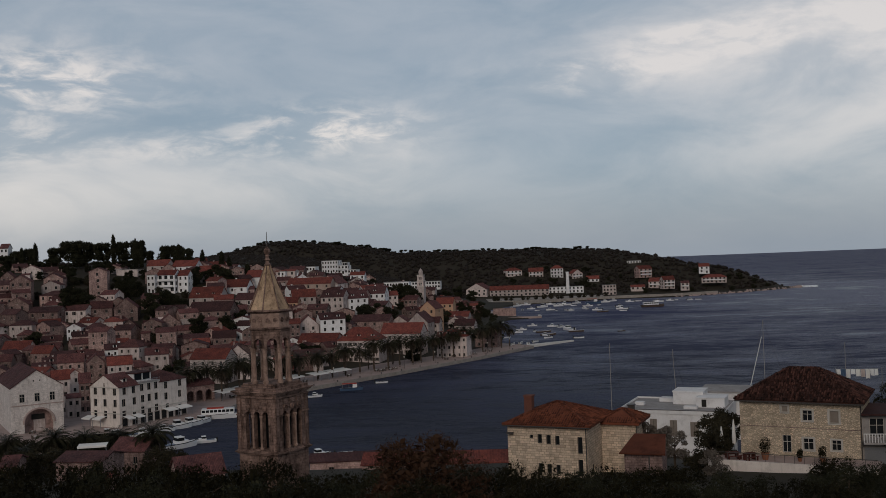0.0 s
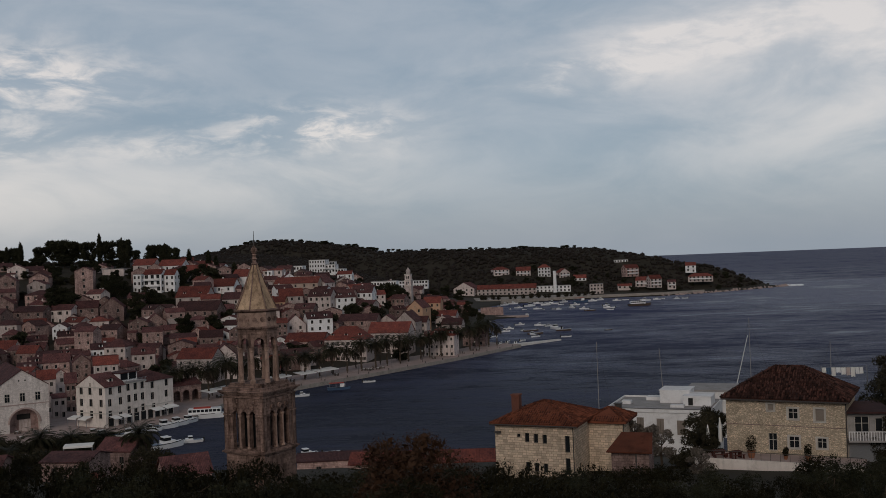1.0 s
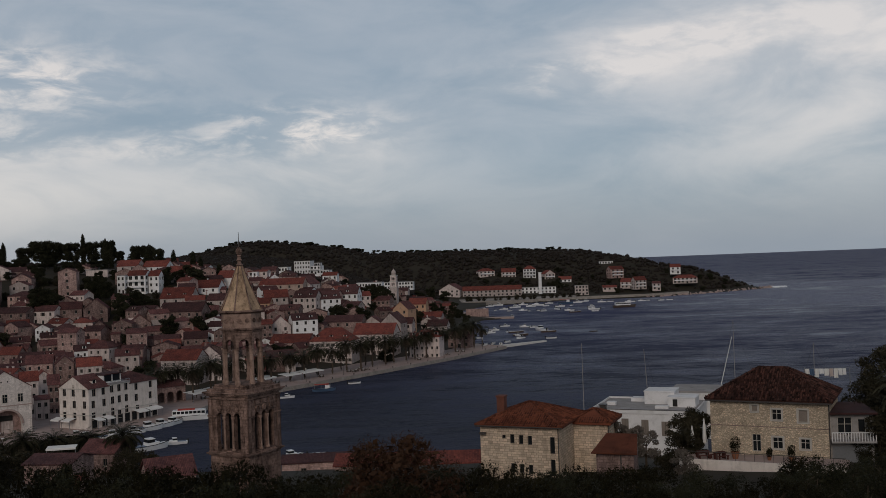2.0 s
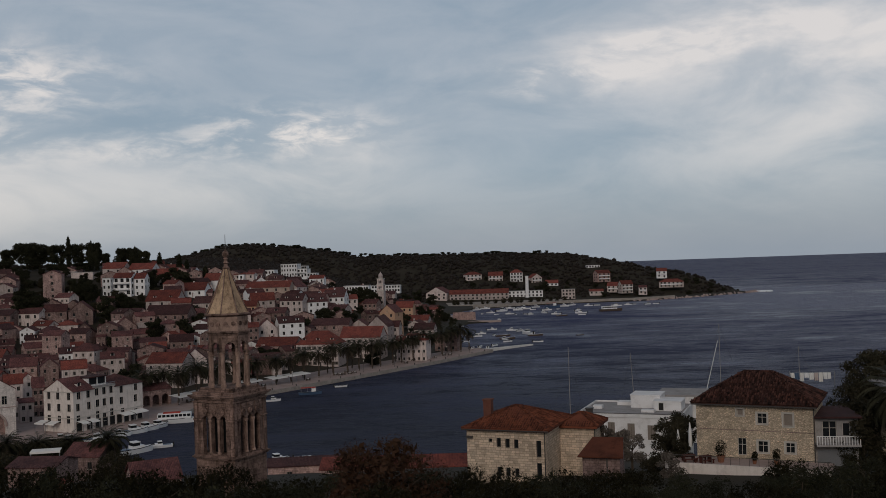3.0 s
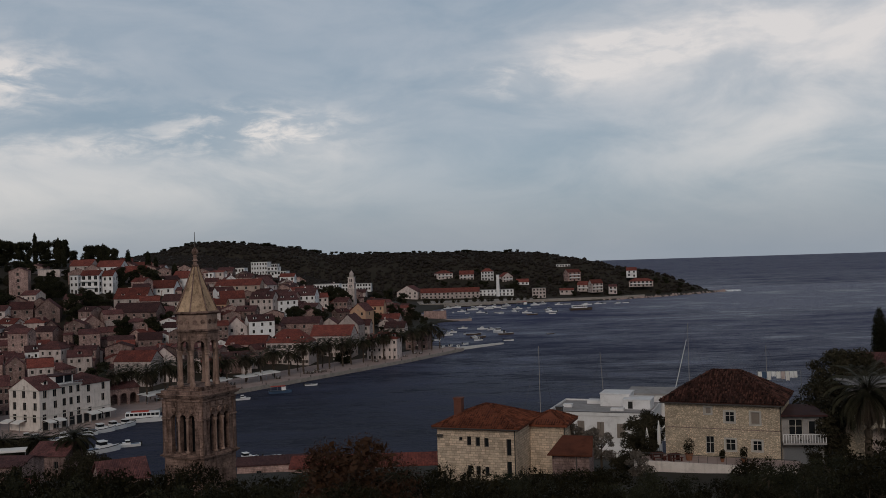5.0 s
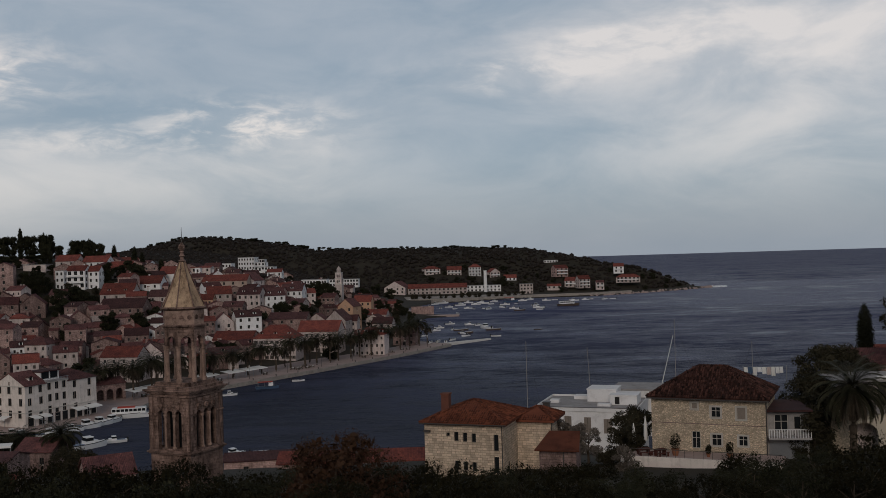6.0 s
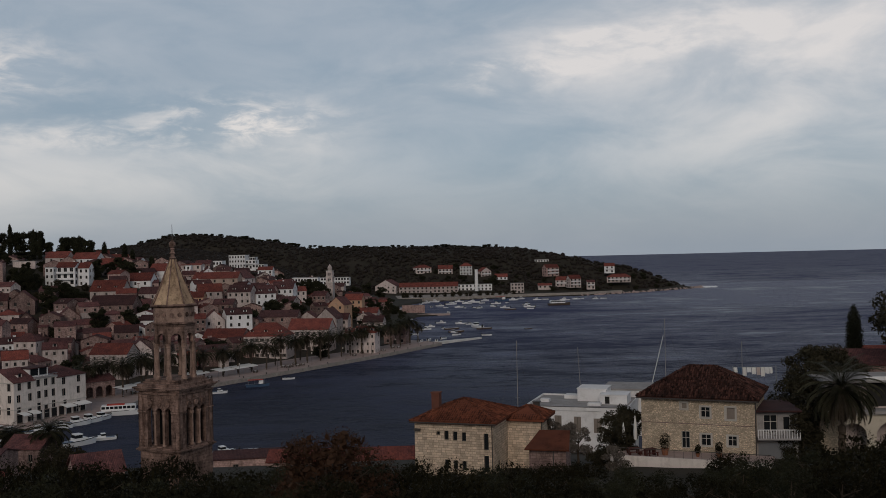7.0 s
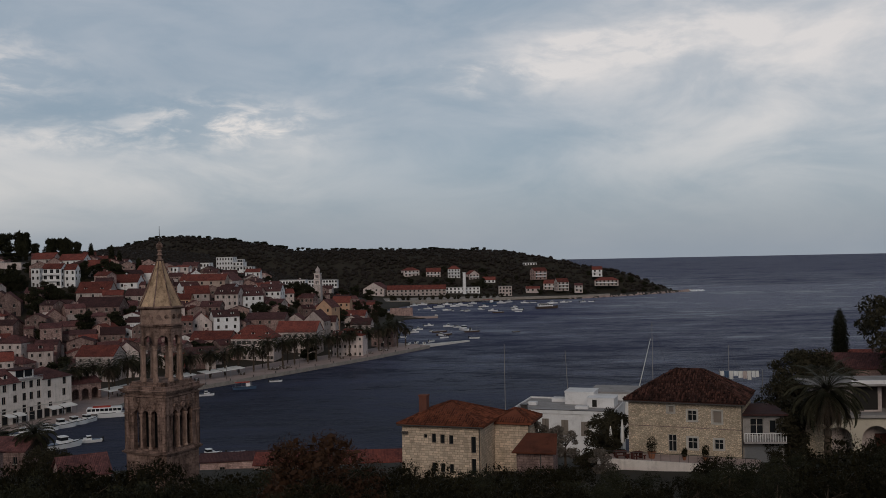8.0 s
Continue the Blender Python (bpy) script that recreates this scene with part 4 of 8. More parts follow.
def tile_rows(parent, w, d, h, rh, over, tile, seed, uneven=0.02):
    """Rounded cover tiles laid down the slopes of a hipped roof, joined into one piece, with ridge tiles along the hips."""
    r0 = random.Random(seed)
    verts, faces = [], []
    x, y, z, t = w / 2 + over, d / 2 + over, h + 0.06, h + 0.06 + rh
    r = max(x - y, 0.3)

    def barrel(a, b, rad):
        a, b = Vector(a), Vector(b)
        q = (b - a).to_track_quat("Z", "Y")
        i0 = len(verts)
        for p, rr in ((a, rad), (b, rad * 0.8)):
            for k in range(5):
                an = math.pi * k / 4
                verts.append(p + q @ Vector((rr * math.cos(an), rr * math.sin(an), 0)))
        for k in range(4):
            faces.append((i0 + k, i0 + k + 1, i0 + k + 6, i0 + k + 5))
        faces.append((i0, i0 + 1, i0 + 2, i0 + 3, i0 + 4))

    def slope(half, ang, ridge):
        m = Matrix.Rotation(ang, 3, "Z")
        dist = y if half == x else x - ridge_x
        k = int(2 * half / 0.26)
        length = math.hypot(dist, rh)
        rows = int(length / 0.4)
        for i in range(k):
            u = -half + (i + 0.5) * 2 * half / k
            for j in range(rows):
                f0, f1 = j / rows, (j + 1.15) / rows
                lim = half + (ridge - half) * f0
                if abs(u) > lim:
                    break
                du, dz = r0.uniform(-uneven, uneven), r0.uniform(0, uneven * 1.5)
                fy = -(y if half == x else x)
                barrel(m @ Vector((u + du, fy + dist * f0, z + rh * f0 + dz)), m @ Vector((u + du, fy + dist * min(f1, 1), z + rh * min(f1, 1) + dz - 0.03)), 0.105)

    ridge_x = r
    slope(x, 0, r)
    slope(x, math.pi, r)
    slope(y, math.pi / 2, 0.0)
    slope(y, -math.pi / 2, 0.0)
    me = bpy.data.meshes.new("roof_tiles")
    me.from_pydata([tuple(v) for v in verts], [], faces)
    me.materials.append(tile)
    ob = part("roof_tiles", me, None, parent)
    tagged(ob, kind="stuff")
    bm = bmesh.new()
    for a, b in (((-r, 0, t), (r, 0, t)), ((-x, -y, z), (-r, 0, t)), ((x, -y, z), (r, 0, t)), ((x, y, z), (r, 0, t)), ((-x, y, z), (-r, 0, t))):
        n_ = max(int((Vector(b) - Vector(a)).length / 0.42), 1)
        for i in range(n_):
            p, q = Vector(a).lerp(Vector(b), i / n_), Vector(a).lerp(Vector(b), (i + 1.1) / n_)
            tube(bm, (p + Vector((0, 0, 0.06)), q + Vector((0, 0, 0.03))), (0.13, 0.1), 6)
    part("ridge_tiles", bm, tile, parent)


# cut-stone house with a hipped clay roof and a wing
ym = -24
stone_house = custom_house("stone_house", pose(6.35, 109.0, 17.2, 0, 0, ym), "cream cut-stone house with a hipped red clay roof and brick chimney", 9.0, 9.5, 9.0, 1.85, "hip", H_BLOCK, H_TILE,
    front=[(2.55, 7.55, 2.95, 7.95, "dark"), (3.45, 7.05, 3.95, 8.05, "dark"), (4.45, 7.0, 4.95, 8.0, "dark"), (5.45, 6.95, 5.95, 7.95, "dark"), (7.95, 6.1, 8.5, 7.9, "dark"), (7.95, 3.7, 8.5, 5.5, "dark"), (3.45, 3.9, 3.95, 4.9, "dark"), (4.45, 3.85, 4.95, 4.85, "dark"), (5.45, 3.8, 5.95, 4.8, "dark")],
    right=[(2.0, 3.2, 2.9, 4.6, "dark")])
tile_rows(stone_house, 9.0, 9.5, 9.0, 1.85, 0.45, H_TILE, 3)
part("chimney", boxes((-3.6, -1.5, 9.3, -2.7, -0.6, 11.6), (-3.68, -1.58, 11.6, -2.62, -0.52, 11.75)), mat("red_chimney_brick", (0.19, 0.075, 0.052), (0.12, 0.05, 0.037), scale=3, dirt=0.4, bump=0.3), stone_house, "red brick chimney")
part("drainpipe", tube(bmesh.new(), ((4.42, -4.84, 8.9), (4.42, -4.84, 0.2)), (0.06, 0.06), 6), PIPE, stone_house, "dark drainpipe")
part("gutter", boxes((-4.95, -5.32, 8.9, 4.95, -5.2, 9.02)), PIPE, stone_house)
part("floodlight", boxes((-4.35, -5.0, 7.95, -4.2, -4.75, 8.1), (-4.4, -5.35, 8.05, -3.7, -5.0, 8.25)), PIPE, stone_house)
wing = pose(6.35, 109.0, 17.2, 0, 0, ym) @ pose(9.0, 6.0, 0)
wing_house = custom_house("house_wing", wing, "cream cut-stone house wing with a hipped red clay roof", 3.9, 5.0, 8.5, 1.15, "hip", H_BLOCK, H_TILE)
tile_rows(wing_house, 3.9, 5.0, 8.5, 1.15, 0.4, H_TILE, 5)
part("drainpipe", tube(bmesh.new(), ((2.03, -2.6, 8.4), (2.03, -2.6, 0.2)), (0.06, 0.06), 6), PIPE, wing_house, "dark drainpipe")
part("vent", boxes((0.2, 1.2, 8.9, 0.9, 1.8, 9.9), (0.1, 1.1, 9.9, 1.0, 1.9, 10.0)), PIPE, wing_house)

# rubble-stone house with the old dark roof
yr = -29
rub = pose(33.0, 112.2, 18.2, 0, 0, yr)
rubble_house = custom_house("rubble_house", rub, "honey-coloured rubble stone house with a dark hipped tile roof", 12.7, 9.5, 9.3, 3.1, "hip", H_RUBBLE, H_TILE_OLD,
    front=[(4.55, 8.0, 5.25, 8.75, "blind"), (6.75, 7.15, 7.8, 8.35, "framed"), (9.55, 7.0, 10.55, 8.4, "blind"), (4.55, 3.55, 5.5, 5.5, "cross"), (6.75, 3.95, 7.85, 5.25, "framed"), (9.7, 4.05, 10.7, 5.2, "framed")])
tile_rows(rubble_house, 12.7, 9.5, 9.3, 3.1, 0.5, H_TILE_OLD, 8, 0.06)
part("string_course", set_uv(boxes((-6.38, -4.8, 6.33, 6.38, -4.74, 6.4))), STONE_DARK, rubble_house)
part("drainpipe", tube(bmesh.new(), ((6.42, -4.9, 9.2), (6.42, -4.9, 0.2)), (0.06, 0.06), 6), PIPE, rubble_house, "dark drainpipe")
part("gutter", boxes((-6.8, -5.42, 9.15, 6.8, -5.28, 9.28)), PIPE, rubble_house)

# white flat-roofed house
wh = pose(25.9, 150.5, 11.9, 0, 0, -24)
white_house = custom_house("flat_roofed_house", wh, "white flat-roofed house with closed taupe shutters", 15.5, 13.0, 8.4, 0.2, "flat", WHITE, CONCRETE,
    front=[(1.9, 5.3, 2.9, 7.6, "shutters"), (4.6, 5.0, 5.7, 7.5, "shutters"), (7.6, 5.0, 8.7, 7.4, "shutters"), (10.6, 5.0, 11.8, 7.2, "shutters")])
part("roof", boxes((-7.75, -6.5, 8.4, 7.75, 6.5, 8.6)), CONCRETE, white_house, "grey screed flat roof")
part("parapet", boxes((-7.9, -6.65, 8.3, 7.9, -6.5, 8.85), (-7.9, -6.5, 8.3, -7.75, 6.5, 8.85), (7.75, -6.5, 8.3, 7.9, 6.5, 8.85), (-7.9, 6.5, 8.3, 7.9, 6.65, 8.85)), WHITE, white_house)
part("stair_house", boxes((-1.0, 1.0, 8.6, 3.6, 5.5, 10.5), (-1.1, 0.9, 10.5, 3.7, 5.6, 10.65)), WHITE, white_house)
part("roof_room", boxes((3.0, -1.5, 8.6, 7.2, 2.6, 10.0), (2.9, -1.6, 10.0, 7.3, 2.7, 10.12)), WHITE, white_house)
part("roof_door", boxes((3.8, -1.56, 8.7, 4.5, -1.5, 9.8)), DARK, white_house)
part("roof_box", boxes((-3.6, 3.2, 8.6, -1.4, 5.2, 9.15)), WHITE, white_house)
part("roof_box", boxes((1.4, -3.4, 8.6, 3.4, -2.2, 9.0)), WHITE, white_house)
part("roof_box", boxes((-6.6, -1.0, 8.6, -5.2, 0.2, 9.1)), WHITE, white_house)
part("roof_edge", boxes((-7.95, -6.7, 8.85, 7.95, -6.5, 8.92)), PIPE, white_house, "dark parapet capping")
house(44.5, 158, 14, 9, 8, 7.4, -24, "flat", 0.2, WHITE, CONCRETE, 2, 3, 1, label="white flat-roofed house behind the garden trees", group="houses by the near shore")

# ---- trees ----


def leaf_cloud(name, seed, clumps, leaves, size, material, long=1.6):
    """Many small leaves gathered in clumps: (x, y, z, radius, squash)."""
    r0 = np.random.RandomState(seed)
    cl = np.array(clumps)
    vol = cl[:, 3] ** 2
    which = r0.choice(len(cl), leaves, p=vol / vol.sum())
    d = r0.normal(size=(leaves, 3))
    d /= np.linalg.norm(d, axis=1)[:, None]
    rad = cl[which, 3] * r0.uniform(0.55, 1.08, leaves)
    c = cl[which, :3] + d * rad[:, None] * np.stack([np.ones(leaves), np.ones(leaves), cl[which, 4]], -1)
    u = r0.normal(size=(leaves, 3))
    u /= np.linalg.norm(u, axis=1)[:, None]
    w = np.cross(u, r0.normal(size=(leaves, 3)))
    w /= np.linalg.norm(w, axis=1)[:, None]
    s = size * r0.uniform(0.6, 1.4, leaves)[:, None]
    quad = np.stack([c - u * s * long, c + w * s * 0.5, c + u * s * long, c - w * s * 0.5], 1).reshape(-1, 3)
    me = bpy.data.meshes.new(name)
    me.from_pydata(quad.tolist(), [], np.arange(leaves * 4).reshape(-1, 4).tolist())
    me.materials.append(material)
    return me


def broad_clumps(seed, h, wide, n, low=0.35, flat=0.75):
    r0 = random.Random(seed)
    out = []
    for i in range(n):
        a, q = r0.uniform(0, 2 * math.pi), math.sqrt(r0.random())
        zz = r0.uniform(low, 1.0)
        lim = wide * math.sqrt(max(1 - ((zz - (low + 1) / 2) / ((1 - low) / 2 + 0.08)) ** 2, 0.08))
        out.append((q * lim * math.cos(a), q * lim * math.sin(a), zz * h, wide * r0.uniform(0.22, 0.42), flat))
    return out


def limbs(bm, seed, h, wide, n, r):
    r0 = random.Random(seed)
    tube(bm, ((0, 0, -0.6), (0.05 * wide, 0, h * 0.25), (0, 0.06 * wide, h * 0.55), (0, 0, h * 0.85)), (r, r * 0.8, r * 0.55, r * 0.2), 7)
    for i in range(n):
        a = 2 * math.pi * i / n + r0.uniform(-0.4, 0.4)
        z0 = h * r0.uniform(0.25, 0.6)
        e = wide * r0.uniform(0.5, 0.85)
        tube(bm, ((0, 0, z0), (e * 0.5 * math.cos(a), e * 0.5 * math.sin(a), z0 + h * 0.14), (e * math.cos(a), e * math.sin(a), z0 + h * 0.26)), (r * 0.45, r * 0.3, r * 0.1), 5)
    return bm


TREES = {}


def tree(kind, x, y, z, scale=1.0, turn=0.0, label="", group="", high=1.0):
    """A tree or shrub of one of the kinds below: the first of a kind is built, the rest are copies."""
    if kind not in TREES:
        what, mat_, lab, cat, h, wide, n, leaves, size, low, flat, seed = KINDS[kind]
        th = thing(what, pose(0, 0, 0), lab, cat)
        part("trunk", limbs(bmesh.new(), seed, h, wide, 6, 0.035 * h + 0.04), BARK, th)
        part("crown", leaf_cloud("crown", seed, broad_clumps(seed, h, wide, n, low, flat) if flat < 2 else [((1 - q) * 0.35 * wide * math.cos(q * 40), (1 - q) * 0.35 * wide * math.sin(q * 40), h * q, wide * (0.5 + 0.5 * min(1, q * 2.5)) * max(0.08, 1 - (max(q - 0.6, 0) / 0.42) ** 1.9), 2.2 if q < 0.9 else 2.6) for q in [(i + 0.5) / n for i in range(n)]], leaves, size, mat_), None, th)
        clumps = broad_clumps(seed, h, wide, n, low, flat) if flat < 2 else [(0, 0, h * (i + 0.5) / 14, wide * 0.8 * (0.3 + 0.7 * min(1, (i + 0.5) / 4)) * max(0.08, 1 - (max((i + 0.5) / 14 - 0.6, 0) / 0.42) ** 1.9), 1.6) for i in range(14)]
        part("inner_foliage", leaf_cloud("inner_foliage", seed + 100, [(a, b, c, r * 0.8, q) for a, b, c, r, q in clumps], 1500 if h < 7 else 700, wide * (0.062 if h < 7 else 0.09), mat_, 1.0), None, th)
        TREES[kind] = [th, False]
    th, used = TREES[kind]
    m = pose(x, y, z, 0, 0, turn)
    if not used:
        th.matrix_basis = m
        TREES[kind][1] = True
        ob = th
    else:
        ob = copy_thing(th, m)
    ob.scale = (scale, scale, scale * high)
    if label or group:
        tagged(ob, label, group=group)
    return ob


KINDS = {
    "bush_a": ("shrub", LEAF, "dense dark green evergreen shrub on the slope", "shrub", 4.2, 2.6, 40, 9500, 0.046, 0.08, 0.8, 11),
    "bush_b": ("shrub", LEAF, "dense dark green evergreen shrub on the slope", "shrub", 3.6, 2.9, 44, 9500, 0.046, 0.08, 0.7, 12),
    "bush_c": ("shrub", LEAF_DARK, "dark green laurel shrub on the slope", "shrub", 4.8, 2.3, 40, 9500, 0.046, 0.08, 0.9, 13),
    "red_tree": ("tree", LEAF_RED, "rounded reddish-brown tree among the shrubs", "tree", 6.5, 3.9, 50, 19000, 0.052, 0.12, 0.8, 14),
    "oak": ("tree", LEAF_OLIVE, "dark olive-green broad-leaved tree", "tree", 8.5, 4.2, 40, 9000, 0.14, 0.2, 0.75, 15),
    "garden": ("tree", LEAF_OLIVE, "bushy green garden tree", "tree", 5.0, 2.6, 30, 5200, 0.11, 0.15, 0.8, 16),
    "blossom": ("shrub", BLOSSOM, "pale flowering garden shrub", "shrub", 3.4, 1.5, 16, 1500, 0.10, 0.2, 0.9, 17),
    "pine": ("pine", LEAF_DARK, "dark umbrella pine on the hilltop", "pine tree", 15.0, 7.5, 46, 4600, 0.5, 0.34, 0.6, 18),
    "town_tree": ("tree", LEAF_DARK, "dark green tree between the town houses", "tree", 8.0, 4.0, 30, 3000, 0.33, 0.12, 0.75, 19),
    "cypress": ("cypress", LEAF_DARK, "tall narrow dark cypress", "cypress", 14.0, 1.7, 26, 2400, 0.36, 0, 2.2, 20),
    "cypress_near": ("cypress", LEAF_DARK, "tall narrow dark cypress in a garden", "cypress", 9.6, 1.0, 26, 11000, 0.085, 0, 2.2, 21),
}


def frond(bm, a, tilt, length, droop, width, slot, r0, pairs=16):
    """One feathered palm leaf: a curved rib with two rows of leaflets."""
    pts = []
    px, pz, t = 0.0, 0.0, tilt
    step = length / 10
    for i in range(11):
        pts.append((px, pz, t))
        px += step * math.cos(t)
        pz += step * math.sin(t)
        t -= droop / 10 * (0.5 + i / 8)
    ca, sa = math.cos(a), math.sin(a)

    def v(x, y, z):
        return bm.verts.new((x * ca - y * sa, x * sa + y * ca, z))
    for i in range(10):
        (x0, z0, _), (x1, z1, _) = pts[i], pts[i + 1]
        r = 0.05 * (1 - i / 11)
        bm.faces.new((v(x0, -r, z0), v(x1, -r * 0.9, z1), v(x1, r * 0.9, z1), v(x0, r, z0))).material_index = slot
    for k in range(pairs):
        f = 0.1 + 0.9 * k / pairs
        i = min(int(f * 10), 9)
        u = f * 10 - i
        x, z = pts[i][0] + (pts[i + 1][0] - pts[i][0]) * u, pts[i][1] + (pts[i + 1][1] - pts[i][1]) * u
        t = pts[i][2]
        ln = width * math.sin(math.pi * (0.12 + 0.86 * f)) * r0.uniform(0.8, 1.15)
        for s in (-1, 1):
            w = length * 0.022
            bm.faces.new((v(x - w, 0, z), v(x + ln * 0.55 * math.cos(t), s * ln * 0.8, z + ln * 0.55 * math.sin(t) - ln * 0.3), v(x + w, 0, z))).material_index = slot


PALMS = {}


def palm(kind, x, y, z, scale=1.0, turn=0.0, label="", group="", high=1.0):
    if kind not in PALMS:
        h, length, n, pairs, width, seed = {"tall": (8.0, 4.0, 46, 18, 1.0, 31), "tall_b": (7.2, 3.8, 42, 18, 0.95, 32), "near": (6.3, 4.4, 62, 26, 0.8, 33), "low": (3.4, 3.7, 64, 22, 0.95, 34)}[kind]
        r0 = random.Random(seed)
        th = thing("palm_tree", pose(0, 0, 0), "date palm with a rough trunk and drooping fronds", "palm tree")
        bm = bmesh.new()
        k = 14
        rr = 0.34 if kind == "near" else 0.26
        tube(bm, [(0.05 * math.sin(i), 0.05 * math.cos(i * 1.7), -0.6 + (h + 0.6) * i / k) for i in range(k + 1)], [rr * (1.25 if i == 0 else 1.0 + 0.12 * (i % 2)) for i in range(k + 1)], 9)
        part("trunk", bm, BARK, th)
        bm = bmesh.new()
        for i in range(n):
            f = i / n
            frond(bm, i * 2.39996 + r0.uniform(-0.2, 0.2), radians(78 - 105 * f + r0.uniform(-8, 8)), length * r0.uniform(0.85, 1.1), 1.5 + 0.5 * f, width, 0, r0, pairs)
        bmesh.ops.translate(bm, verts=bm.verts, vec=(0, 0, h))
        part("fronds", bm, PALM, th)
        bm = bmesh.new()
        for i in range(n * 2 // 3):
            frond(bm, i * 2.39996 + 1, radians(-40 + r0.uniform(-22, 16)), length * r0.uniform(0.6, 1.0), 1.0, width * 0.55, 0, r0, pairs)
        bmesh.ops.translate(bm, verts=bm.verts, vec=(0, 0, h - 0.2))
        part("dry_fronds", bm, PALM_DRY, th, "brown hanging dead fronds")
        PALMS[kind] = [th, False]
    th, used = PALMS[kind]
    m = pose(x, y, z, 0, 0, turn)
    if not used:
        th.matrix_basis = m
        PALMS[kind][1] = True
        ob = th
    else:
        ob = copy_thing(th, m)
    ob.scale = (scale, scale, scale * high)
    if label or group:
        tagged(ob, label, group=group)
    return ob


# wooded hills across the bay
def woods(name, label, seed, count, leaves, keep, size, material):
    r0 = np.random.RandomState(seed)
    xs, ys = r0.uniform(-420, 362, count), r0.uniform(560, 1300, count)
    zs = land(xs, ys)
    ok = keep(xs, ys, zs)
    xs, ys, zs = xs[ok], ys[ok], zs[ok]
    rad = r0.uniform(0.9, 2.6, len(xs))
    clumps = []
    for x, y, z, r in zip(xs, ys, zs, rad):
        clumps.append((x, y, z + r * 0.45, r, 0.85))
    base = bmesh.new()
    bmesh.ops.create_icosphere(base, subdivisions=1, radius=1.0)
    ball = np.array([v.co[:] for v in base.verts])
    tri = np.array([[v.index for v in f.verts] for f in base.faces])
    base.free()
    cl = np.array(clumps)
    bumps = r0.uniform(0.72, 1.22, (len(cl), len(ball), 1))
    crowns = (cl[:, None, :3] + ball[None] * bumps * cl[:, None, 3:4] * np.array([1.0, 1.0, 0.8])).reshape(-1, 3)
    faces = (tri[None] + (np.arange(len(cl)) * len(ball))[:, None, None]).reshape(-1, 3)
    fuzz = leaf_cloud(name, seed, clumps, leaves, size, material, 1.1)
    pts = np.zeros(len(fuzz.vertices) * 3)
    fuzz.vertices.foreach_get("co", pts)
    me = bpy.data.meshes.new(name)
    me.from_pydata(crowns.tolist() + pts.reshape(-1, 3).tolist(), [], faces.tolist() + (np.arange(len(pts) // 3).reshape(-1, 4) + len(crowns)).tolist())
    me.materials.append(material)
    bpy.data.meshes.remove(fuzz)
    return tagged(new(name, me), label, "woodland", kind="stuff")


ridge_x, ridge_y = [c[0] for c in CREST], [c[1] for c in CREST]
x = -262.0
while x < 325:
    y = float(np.interp(x, ridge_x, ridge_y)) + rng.uniform(-14, 14)
    k, tall = rng.uniform(0.28, 0.55), rng.uniform(0.55, 0.9)
    tree("pine", x, y, ground_z(x, y) + rng.uniform(2.6, 5.6) - 15.5 * k * tall, k, rng.uniform(0, 360), "umbrella pine on the far wooded ridge", "pines on the far ridge", tall)
    x += rng.uniform(3.5, 9)

# shrubs of the slope below the camera, row behind row
HEIGHTS = {"bush_a": 4.6, "bush_b": 3.9, "bush_c": 5.2}
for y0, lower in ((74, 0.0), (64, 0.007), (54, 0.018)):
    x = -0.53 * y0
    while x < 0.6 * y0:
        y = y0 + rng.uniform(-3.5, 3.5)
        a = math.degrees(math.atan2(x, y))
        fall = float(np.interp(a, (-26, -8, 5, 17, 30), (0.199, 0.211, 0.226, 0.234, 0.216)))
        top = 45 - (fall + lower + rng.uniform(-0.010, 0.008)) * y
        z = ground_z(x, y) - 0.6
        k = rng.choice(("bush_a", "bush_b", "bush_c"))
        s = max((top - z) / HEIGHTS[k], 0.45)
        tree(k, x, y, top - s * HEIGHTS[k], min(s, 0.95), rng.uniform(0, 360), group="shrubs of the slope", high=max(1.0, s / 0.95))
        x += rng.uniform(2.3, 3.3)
tree("red_tree", -1.9, 60, 45 - 0.199 * 60 - 6.4, 1.0, 40)

# ---- houses of the town and the far shore ----
house(-265.8, 597.0, 46.8, 4.8, 6.0, 13.1, 0, "gx", 2.9, WHITE, TILE, 2, 2, 1, group="houses of the town", win=(1.1, 1.5))
house(-228.9, 517.0, 35.3, 6.8, 7.4, 7.2, 10, "gy", 3.2, STONE_DARK, TILE, 2, 2, 1, group="houses of the town", win=(1.1, 1.5))
house(-209.3, 487.0, 27.2, 9.7, 10.7, 13.2, 15, "gy", 3.4, STONE, TILE, 4, 3, 2, group="houses of the town", win=(1.1, 1.5))
house(-205.3, 518.0, 33.8, 9.7, 10.7, 7.2, 10, "gy", 2.9, STONE, TILE, 2, 2, 1, group="houses of the town", win=(1.1, 1.5))
house(-201.5, 505.0, 30.7, 9.1, 10.0, 7.2, 8, "gy", 2.3, PLASTER, TILE, 2, 2, 1, group="houses of the town", win=(1.1, 1.5))
house(-192.7, 486.0, 25.7, 14.7, 9.7, 7.4, -6, "hip", 2.2, STONE, TILE_BROWN, 2, 4, 2, group="houses of the town", win=(1.1, 1.5))
house(-203.1, 468.0, 22.3, 10.3, 11.4, 7.4, 14, "gy", 3.5, STONE, TILE, 2, 2, 2, group="houses of the town", win=(1.1, 1.5))
house(-175.8, 501.0, 27.9, 8.8, 9.7, 16.1, 10, "gy", 2.0, STONE, TILE, 5, 1, 1, group="houses of the town", win=(1.1, 1.5))
